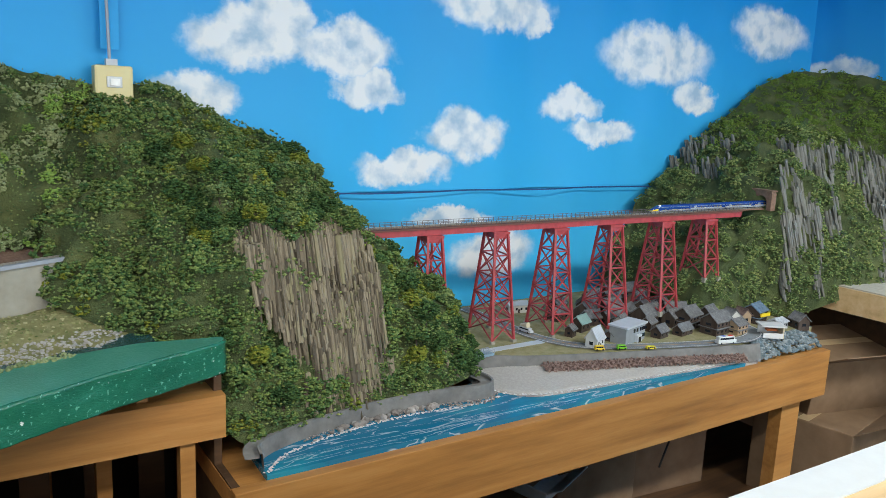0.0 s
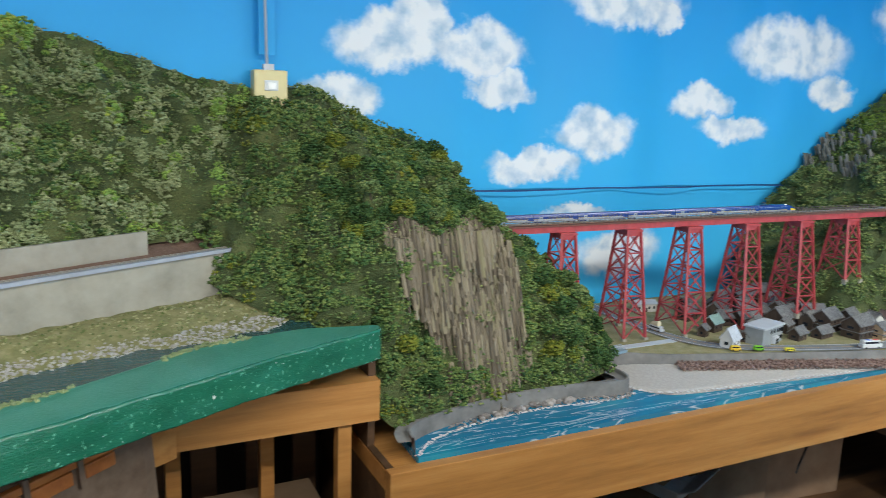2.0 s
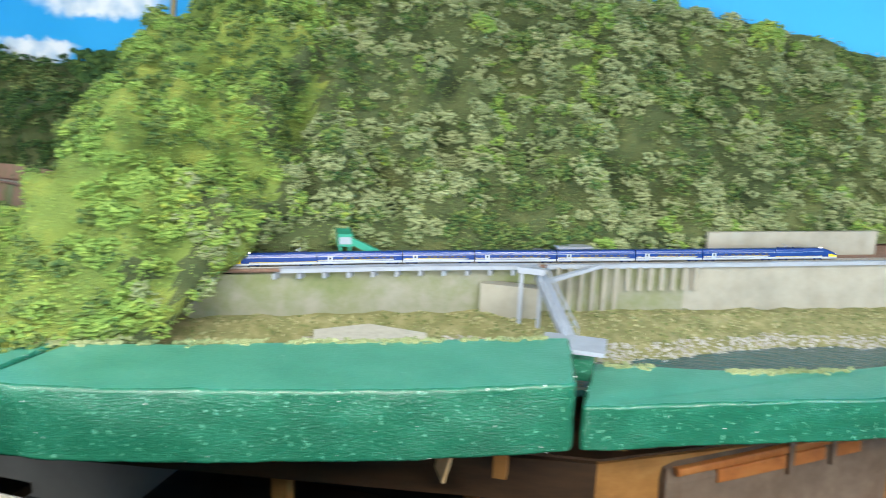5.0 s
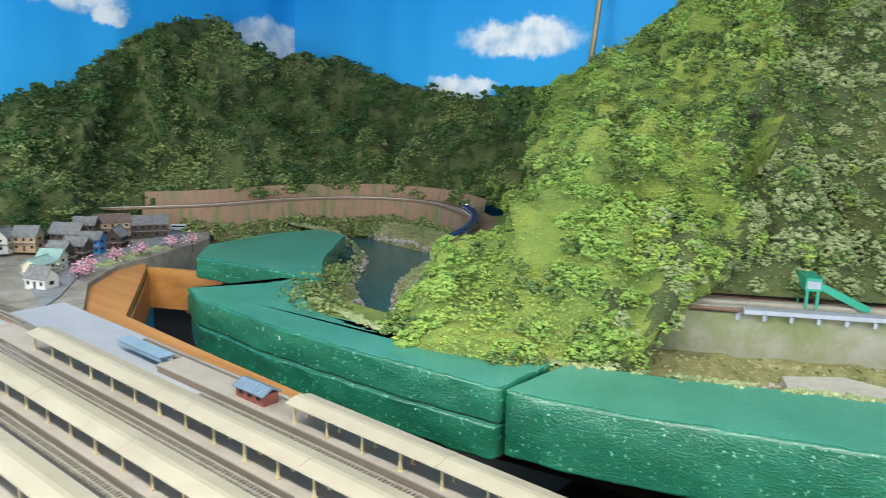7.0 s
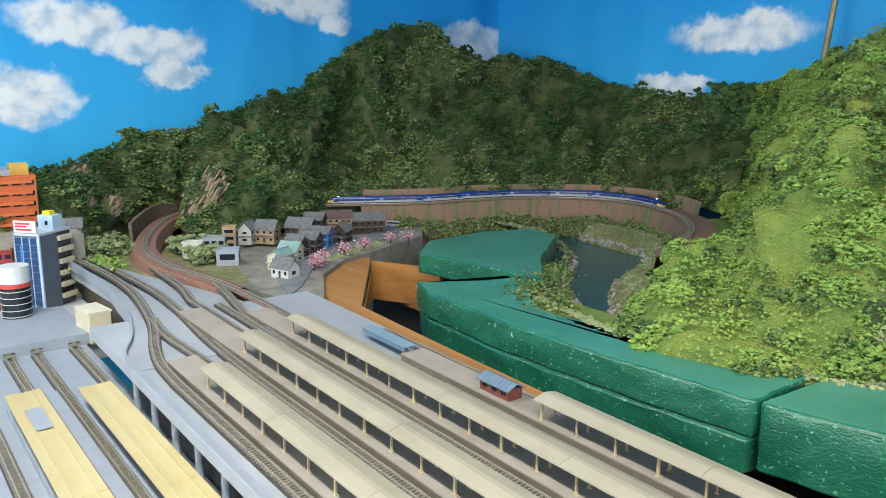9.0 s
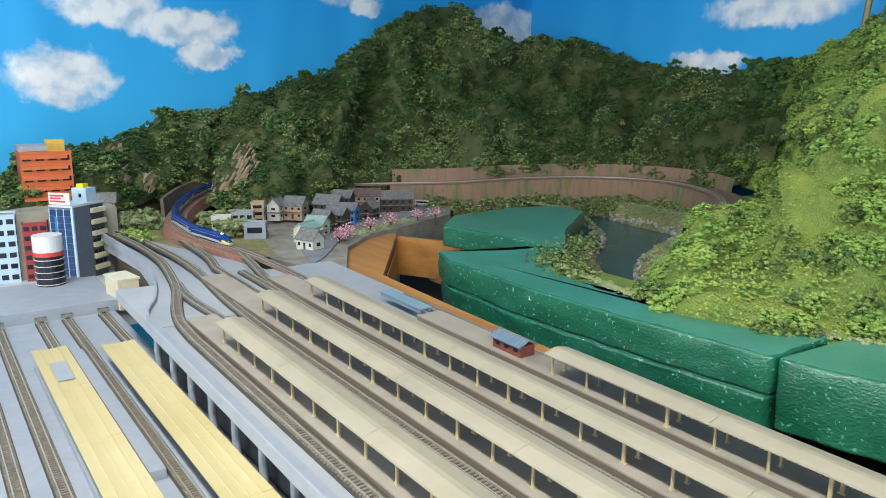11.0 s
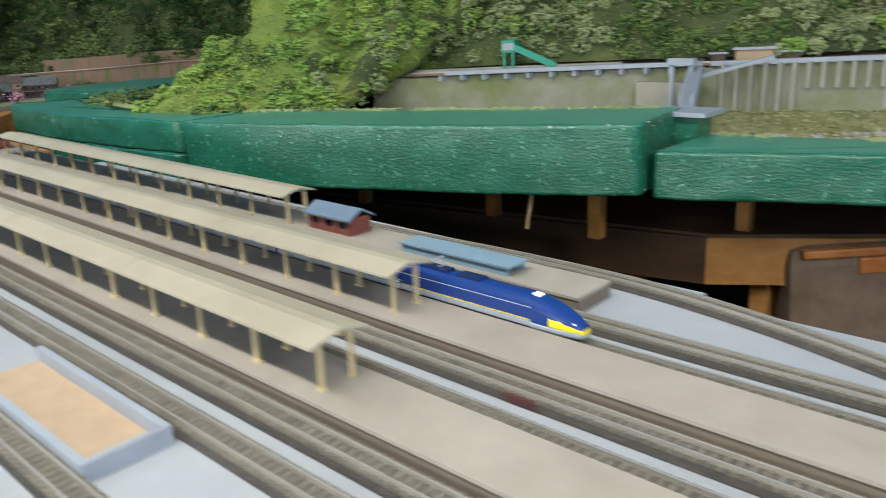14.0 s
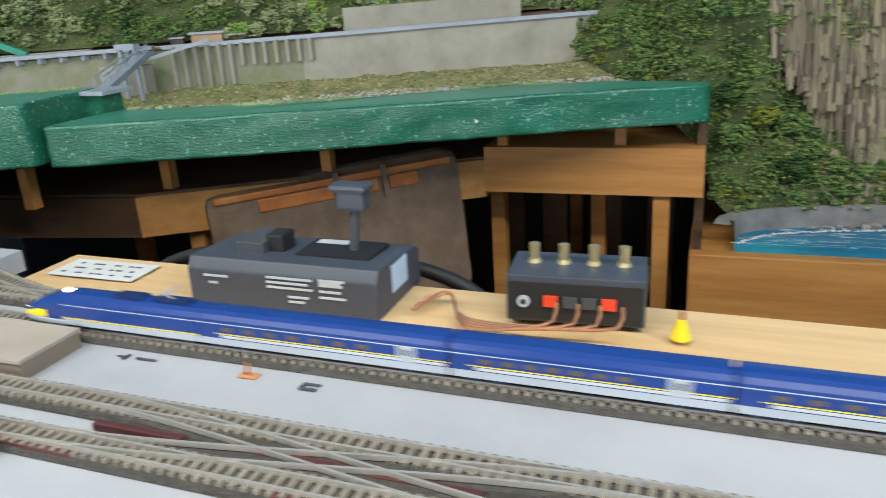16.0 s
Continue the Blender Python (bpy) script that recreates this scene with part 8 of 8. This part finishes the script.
for pts_ in ([(-1.715, 0.0775, 1.1023), (-1.80, 0.083, 1.1038), (-1.88, 0.10, 1.105), (-2.02, 0.138, 1.107), (-2.25, 0.168, 1.11), (-2.48, 0.16, 1.112), (-2.7, 0.13, 1.113)], [(-1.645, 0.1725, 1.101), (-1.76, 0.175, 1.103), (-1.886, 0.182, 1.105), (-2.156, 0.203, 1.109), (-2.4, 0.192, 1.112), (-2.7, 0.16, 1.113)],
             [(-2.1, 0.2375, 1.109), (-2.2, 0.255, 1.11), (-2.35, 0.262, 1.112), (-2.5, 0.262, 1.1155)], [(-1.75, 0.2705, 1.102), (-1.95, 0.285, 1.106), (-2.1, 0.31, 1.109), (-2.2, 0.322, 1.112)], [(-1.695, 0.1425, 1.102), (-1.80, 0.138, 1.104), (-1.93, 0.133, 1.106), (-2.03, 0.143, 1.1075)]):
    track("railway_track", smooth_line(pts_, 50), BALLAST, "curving station throat track")
for y in (-0.165, -0.125, -0.057, -0.013, 0.050, -0.205):
    track("railway_track", [(-2.21 + 2.03 * k / 50, y, YZ + 0.006) for k in range(51)], BALLAST, "straight yard track on the lower board")
for x, y in ((-2.205, -0.125), (-2.205, -0.057), (-2.205, -0.013), (-2.205, 0.050)):
    b_ = thing("buffer_stop", pose(x, y, YZ), "small grey-green buffer stop at the track's end", "buffer stop", "buffer stops")
    boxes("post", [(-0.006, -0.008, 0, 0.006, -0.004, 0.014), (-0.006, 0.004, 0, 0.006, 0.008, 0.014)], GREY, b_)
    boxes("beam", [(-0.004, -0.010, 0.009, 0.008, 0.010, 0.014)], flat("buffer_olive", (0.2, 0.2, 0.14), 0.6), b_)
for y, x0, x1 in ((-0.080, -1.93, -0.3), (0.012, -1.90, -0.72)):
    yp = thing("yard_platform", pose(0, 0, YZ), "low grey yard platform", "platform", "yard platforms")
    boxes("platform_body", [(x0 - 0.02, y - 0.020, 0, x1, y + 0.020, 0.010)], GREY, yp)
    yc = thing("yellow_canopy", pose(0, 0, YZ), "long pale yellow butterfly canopy roof", "canopy", "yellow canopies")
    x = x0
    while x < x1 - 0.05:
        xe = min(x1, x + 0.185)
        bm = bmesh.new()
        sec = [(-0.024, 0.0385), (-0.0126, 0.0378), (-0.012, 0.0387), (-0.0114, 0.0378), (-0.0006, 0.037), (0, 0.0380), (0.0006, 0.037), (0.0114, 0.0378), (0.012, 0.0387), (0.0126, 0.0378), (0.024, 0.0385)]
        a = [bm.verts.new((x, y + o, h)) for o, h in sec] + [bm.verts.new((x, y + o, h - 0.0016)) for o, h in sec[::-1]]
        b = [bm.verts.new((xe - 0.0008, y + o, h)) for o, h in sec] + [bm.verts.new((xe - 0.0008, y + o, h - 0.0016)) for o, h in sec[::-1]]
        for i in range(len(a)):
            bm.faces.new((a[i], a[(i + 1) % len(a)], b[(i + 1) % len(a)], b[i]))
        bm.faces.new(a)
        bm.faces.new(b)
        part("roof_panel", bm, YELLOW_ROOF, yc)
        boxes("post", [(x + 0.02, y - 0.0015, 0.010, x + 0.023, y + 0.0015, 0.036), (x + 0.11, y - 0.0015, 0.010, x + 0.113, y + 0.0015, 0.036)], POST, yc)
        x = xe
    if y < -0.05:
        boxes("skylight", [(x0 + 0.08, y - 0.010, 0.0392, x0 + 0.16, y + 0.010, 0.0402)], GREY, yc)
tagged(boxes("loading_platform", [(-1.98, -0.0438, YZ, -1.50, -0.0255, YZ + 0.012)], GREY, bevel=0.0008), "long low grey loading platform between the yard tracks", "platform")
tagged(boxes("yard_kerb", [(-2.0, -0.047, YZ, -1.5, -0.044, YZ + 0.0125)], flat("kerb_maroon", (0.13, 0.03, 0.03), 0.6)), "thin maroon kerb beside the yard track", "kerb")
YB = thing("signal_cabin", pose(-2.255, 0.098, YZ + 0.052, 0, 0, 8), "pale cream cabin beside the viaduct curve", "hut")
boxes("wall", [(-0.035, -0.02, -0.0518, 0.035, 0.02, 0.006)], CREAM, YB)
boxes("roof", [(-0.037, -0.022, 0.006, 0.037, 0.022, 0.010)], flat("cabin_roof", (0.62, 0.58, 0.45), 0.6), YB)
tagged(boxes("yard_head_wall", [(-2.46, -0.9, YZ, -2.225, 0.085, YZ + 0.022)], GREY), "grey station concourse roof at the yard's head", "building")

# ---- things on the station ----
def hut(x, y, label):
    t = thing("brick_hut", S @ pose(x, y, 0.0115), label, "hut", "brick huts")
    boxes("wall", [(-0.028, -0.012, 0, 0.028, 0.012, 0.015)], BRICK_RED, t)
    for s_ in (-1, 1):
        bm = bmesh.new()
        v = [(-0.031, s_ * 0.0155, 0.0135), (0.031, s_ * 0.0155, 0.0135), (0.031, 0, 0.0215), (-0.031, 0, 0.0215)]
        lo = [bm.verts.new(q) for q in v]
        hi = [bm.verts.new((a, b, c + 0.0016)) for a, b, c in v]
        bm.faces.new(lo)
        bm.faces.new(hi)
        for k in range(4):
            bm.faces.new((lo[k], lo[(k + 1) % 4], hi[(k + 1) % 4], hi[k]))
        part("roof_slope", bm, TILE_BLUE, t)
        bm = bmesh.new()
        for k in range(9):
            xa = -0.029 + 0.00725 * k
            beam(bm, (xa, s_ * 0.0155, 0.0153), (xa, 0, 0.0233), 0.0009)
        tagged(part("tile_ribs", bm, TILE_BLUE, t), kind="stuff")
    for x_ in (-0.018, 0.0, 0.018):
        boxes("window", [(x_ - 0.004, -0.0125, 0.006, x_ + 0.004, -0.0118, 0.011)], GLASS_DARK, t)


hut(-0.592, 0.405, "small red brick hut with a slate roof on the platform")
hut(-1.42, 0.405, "small red brick hut with a slate roof at the platform's end")
for x0, x1 in ((-0.50, -0.39), (-1.74, -1.62)):
    r_ = thing("blue_roof", S, "flat faded blue stair roof on the platform", "roof", "blue roofs")
    boxes("roof_sheet", [(x0, 0.388, 0.018, x1, 0.412, 0.0195)], BLUE_SHEET, r_)
    boxes("side_wall", [(x0 + 0.002, 0.390, 0.0115, x1 - 0.002, 0.392, 0.018), (x0 + 0.002, 0.408, 0.0115, x1 - 0.002, 0.410, 0.018)], BLUE_SHEET, r_)
WELL = thing("stair_well", S, "grey walled stair opening in the platform road", "stairwell")
boxes("wall", [(-0.55, 0.085, -0.0005, -0.40, 0.089, 0.010), (-0.55, 0.125, -0.0005, -0.40, 0.129, 0.010), (-0.404, 0.089, -0.0005, -0.40, 0.125, 0.010)], GREY, WELL)
boxes("lining", [(-0.55, 0.089, 0.0, -0.404, 0.125, 0.0015)], flat("rusty_floor", (0.42, 0.30, 0.2), 0.8), WELL)
# scissors crossing
for a, b in (((0.10, 0.2705), (0.40, 0.2375)), ((0.10, 0.2375), (0.40, 0.2705)), ((0.36, 0.2375), (0.62, 0.2045)), ((0.0, 0.1725), (0.30, 0.2045))):
    n = 40
    track("railway_track", [st(a[0] + (b[0] - a[0]) * k / n, a[1] + (b[1] - a[1]) * (3 * (k / n) ** 2 - 2 * (k / n) ** 3), 0.0064) for k in range(n + 1)], BALLAST, "crossing track of the scissors points", ties=False)
track("railway_track", [st(0.30 + 1.1 * k / 20, 0.2045, 0.0062) for k in range(21)], BALLAST, "short straight track past the crossing")
PT = thing("point_motors", S, "dark red point rodding boxes beside the crossing", "point machine")
for x, y, l in ((0.10, 0.2765, 0.06), (0.29, 0.2765, 0.07), (0.13, 0.2545, 0.05), (0.20, 0.2545, 0.06), (0.27, 0.2535, 0.05), (0.09, 0.231, 0.05), (0.24, 0.231, 0.06), (0.36, 0.2435, 0.05), (-0.30, 0.262, 0.02), (-0.9, 0.279, 0.02), (-0.62, 0.18, 0.02)):
    boxes("cover", [(x, y - 0.0022, 0.0, x + l, y + 0.0022, 0.0045)], flat("maroon", (0.07, 0.02, 0.02), 0.5), PT, bevel=0.001)
for x, y in ((0.17, 0.318), (0.02, 0.255)):
    w_ = thing("wire_stub", S @ pose(x, y, 0), "copper wire stub through the board", "wire", "wire stubs")
    bm = bmesh.new()
    rod(bm, (0, 0, -0.002), (0.001, 0, 0.008), 0.0006, seg=6)
    rod(bm, (0.003, 0, -0.002), (0.003, 0.001, 0.007), 0.0006, seg=6)
    part("wire", bm, flat("copper", (0.5, 0.2, 0.08), 0.4, 0.6), w_)
    boxes("rust_stain", [(-0.003, -0.003, 0.0001, 0.008, 0.003, 0.0004)], flat("rust", (0.45, 0.2, 0.08), 0.9), w_)
INK = flat("ink", (0.05, 0.055, 0.07), 0.7)
tagged(st_boxes("pencil_marks", [(0.085, 0.318, 0.0002, 0.092, 0.3195, 0.0005), (0.09, 0.316, 0.0002, 0.0925, 0.322, 0.0005), (0.098, 0.318, 0.0002, 0.112, 0.320, 0.0005), (0.205, 0.312, 0.0002, 0.215, 0.3145, 0.0005), (0.205, 0.317, 0.0002, 0.215, 0.319, 0.0005), (0.205, 0.3145, 0.0002, 0.207, 0.317, 0.0005)], INK), "dark hand-drawn marks on the board", "marks")

# ---- controllers on the wooden strip ----
SZ = 1.020
CT = thing("train_controller", pose(0, 0, SZ, 0, 1.0, 0), "dark grey train controller with a joystick lever", "controller")
CASE = flat("case_slate", (0.050, 0.058, 0.078), 0.45, 0, 40, 0.1, 0.03)
bm = bmesh.new()
sec = [(0.488, -0.002), (0.488, 0.029), (0.494, 0.038), (0.565, 0.034), (0.575, 0.029), (0.575, -0.002)]
a = [bm.verts.new((0.0, y, z)) for y, z in sec]
b = [bm.verts.new((0.168, y, z)) for y, z in sec]
for i in range(6):
    bm.faces.new((a[i], a[(i + 1) % 6], b[(i + 1) % 6], b[i]))
bm.faces.new(a)
bm.faces.new(b)
part("case", bm, CASE, CT, bevel=0.0015)
boxes("lever_slot", [(0.085, 0.515, 0.0345, 0.15, 0.555, 0.0382)], BLACK, CT)
boxes("scale_plate", [(0.09, 0.543, 0.0355, 0.118, 0.552, 0.0388)], GREY_PALE, CT)
bm = bmesh.new()
rod(bm, (0.128, 0.535, 0.035), (0.132, 0.535, 0.076), 0.0042, 0.0036, 12)
part("lever", bm, GREY_DARK, CT)
boxes("lever_grip", [(0.119, 0.527, 0.072, 0.143, 0.543, 0.090), (0.114, 0.525, 0.087, 0.146, 0.545, 0.093)], CASE, CT, bevel=0.003)
boxes("direction_switch", [(0.056, 0.52, 0.034, 0.072, 0.54, 0.051)], BLACK, CT, bevel=0.002)
boxes("knob_panel", [(0.032, 0.512, 0.034, 0.058, 0.55, 0.046)], GREY_DARK, CT, bevel=0.001)
for x, z, w_ in ((0.016, 0.024, 0.022), (0.020, 0.018, 0.008), (0.074, 0.027, 0.040), (0.074, 0.023, 0.036), (0.074, 0.019, 0.040), (0.12, 0.028, 0.022), (0.12, 0.026, 0.018), (0.12, 0.024, 0.02), (0.12, 0.019, 0.018), (0.12, 0.014, 0.022), (0.092, 0.012, 0.018), (0.092, 0.008, 0.014)):
    boxes("label_bar", [(x, 0.4868, z, x + w_, 0.4876, z + 0.0018)], GREY_PALE, CT)
boxes("blue_sticker", [(0.1682, 0.515, 0.012, 0.1688, 0.545, 0.034)], BLUE_PALE, CT)
JB = thing("switch_box", pose(0.262, 0.505, SZ, 0, 1.0, 4), "small dark blue terminal box with four brass toggles", "terminal box")
JB.matrix_basis = JB.matrix_basis @ Matrix.Diagonal((0.90, 0.92, 0.88, 1))
boxes("case", [(0, 0, 0, 0.108, 0.055, 0.040)], CASE, JB, bevel=0.0012)
boxes("front_panel", [(0.002, -0.001, 0.002, 0.106, 0.0, 0.034)], BLACK, JB)
for k in range(4):
    bm = bmesh.new()
    x = 0.018 + k * 0.024
    rod(bm, (x, 0.032, 0.040), (x, 0.032, 0.043), 0.0062, 0.005, 14)
    rod(bm, (x, 0.032, 0.043), (x, 0.032, 0.056), 0.0040, 0.0044, 14)
    part("toggle", bm, mat("brass" if k == 0 else "brass_worn", [(0.45, 0.36, 0.18), (0.58, 0.48, 0.27)], 0.35, 0.7, scale=60), JB)
for x, c in ((0.030, ORANGE), (0.045, BLACK), (0.060, BLACK), (0.075, ORANGE)):
    boxes("terminal", [(x, -0.004, 0.015, x + 0.011, -0.001, 0.024)], flat("terminal_red", (0.75, 0.06, 0.02), 0.4) if c is ORANGE else GREY_DARK, JB)
bm = bmesh.new()
rod(bm, (0.014, -0.003, 0.018), (0.014, -0.001, 0.018), 0.005, seg=14)
part("socket", bm, GREY_PALE, JB)
bm = bmesh.new()
rod(bm, (0.014, -0.0036, 0.018), (0.014, -0.003, 0.018), 0.0025, seg=12)
part("socket_hole", bm, BLACK, JB)
COPPER = flat("copper_wire", (0.42, 0.20, 0.11), 0.4, 0.5)
for k in range(4):
    bm = bmesh.new()
    pts_ = smooth_line([(0.30 + 0.015 * k, 0.500, SZ + 0.018), (0.295 + 0.014 * k, 0.485, SZ + 0.008), (0.24, 0.478 + 0.004 * k, SZ + 0.004), (0.21, 0.53, SZ + 0.006), (0.19, 0.50 + 0.008 * k, SZ + 0.003)], 24)
    tube(bm, pts_, 0.0013, 6)
    tagged(part("copper_wire", bm, COPPER), "thin copper-coloured wire between the controllers", "wire", "control wires")
YC = thing("wire_connector", pose(0.383, 0.505, SZ - 0.003), "small yellow wire connector on the wooden strip", "connector")
bm = bmesh.new()
rod(bm, (0, 0, 0), (0, 0, 0.014), 0.0070, 0.003, 16)
part("cone", bm, T_YELLOW, YC)
boxes("wires", [(-0.002, -0.001, 0.012, 0.0, 0.001, 0.020), (0.001, -0.001, 0.012, 0.003, 0.001, 0.019)], COPPER, YC)
NL = thing("paper_note", pose(-0.126, 0.526, SZ + 0.0042, 0, 1, 1), "white paper note with unreadable handwriting", "note")
boxes("sheet", [(-0.047, -0.02, 0, 0.047, 0.02, 0.0006)], WHITE, NL)
for k in range(3):
    for q in range(6):
        x = -0.038 + 0.013 * q + 0.003 * ((k * 5 + q) % 3)
        boxes("writing", [(x, -0.013 + 0.011 * k, 0.0007, x + 0.005 + 0.0025 * ((q + k) % 2), -0.0105 + 0.011 * k, 0.0009)], INK, NL)
tagged(st_boxes("white_strip", [(0.56, 0.485, -0.0455, 1.6, 0.558, -0.0435)], WHITE), "white painted strip along the table's edge", "strip", kind="structure")

slab("west_ground", [(-3.0, 0.10), (-2.62, 0.12), (-2.58, 0.20), (-2.40, 0.235), (-2.2, 0.30), (-2.2, 0.40), (-2.5, 0.47), (-2.98, 0.60)], 1.02, 1.099, GRASS, "dry grassy ground round the curving track", "ground")
rng = np.random.default_rng(79)
clumps("curve_bushes", [(rng.uniform(-2.95, -2.62), rng.uniform(0.17, 0.30), 1.10 + rng.uniform(0, 0.03)) for _ in range(700)] + [(rng.uniform(-2.62, -2.40), rng.uniform(0.36, 0.46), 1.105 + rng.uniform(0, 0.03)) for _ in range(500)], rng.uniform(0.004, 0.009, 1200), LEAF, 80, label="green bushes on both sides of the curve")

slab("valley_back", [(-3.05, 0.0), (-2.96, 0.02), (-2.95, 0.30), (-2.97, 0.62), (-3.05, 0.66)], 1.0, 1.26, ROCK, "rocky bank closing the valley behind the curve", "bank")
clumps("valley_bushes", [(rng.uniform(-2.97, -2.93), rng.uniform(0.0, 0.64), rng.uniform(1.12, 1.28)) for _ in range(1100)], rng.uniform(0.005, 0.011, 1100), LEAF_MID, 81, label="bushes over the rocky valley bank")


# ---- motion ----
LENGTHS = [0.143, 0.144, 0.126, 0.147, 0.147, 0.130, 0.146, 0.130]
CARS = []
at_ = 0.0
for k, L in enumerate(LENGTHS):
    CARS.append((power_car(L, 1) if k == 0 else power_car(L, -1) if k == 7 else coach(L, k), at_ + L / 2, L))
    at_ += L
# the place of the train's nose along the line, time by time
NOSE_KEYS = [(0.0, rail_s(1.72, 1.51)), (1.5, rail_s(0.95, 1.60)), (4.5, rail_s(-0.83, 1.15)), (5.0, rail_s(-1.09, 1.02)), (8.0, rail_s(-2.44, 1.40)), (11.3, rail_s(-2.06, 0.348)), (14.0, rail_s(-0.30, 0.338)), (16.0, rail_s(1.115, 0.338))]


def nose_at(t):
    return float(np.interp(t, [a for a, _ in NOSE_KEYS], [b for _, b in NOSE_KEYS]))


def motions():
    for ob, back, L in CARS:
        rows = []
        for k in range(81):
            t = k * 0.2
            s = nose_at(t) - back
            a, b = on_rail(max(0.0, s - L * 0.34)), on_rail(max(0.02, s + L * 0.34))
            d = b - a
            c = (a + b) / 2
            rows.append((t, pose(c.x, c.y, c.z, 0, -math.degrees(math.atan2(d.z, math.hypot(d.x, d.y))), math.degrees(math.atan2(d.y, d.x)))))
        walk(ob, rows)


motions()
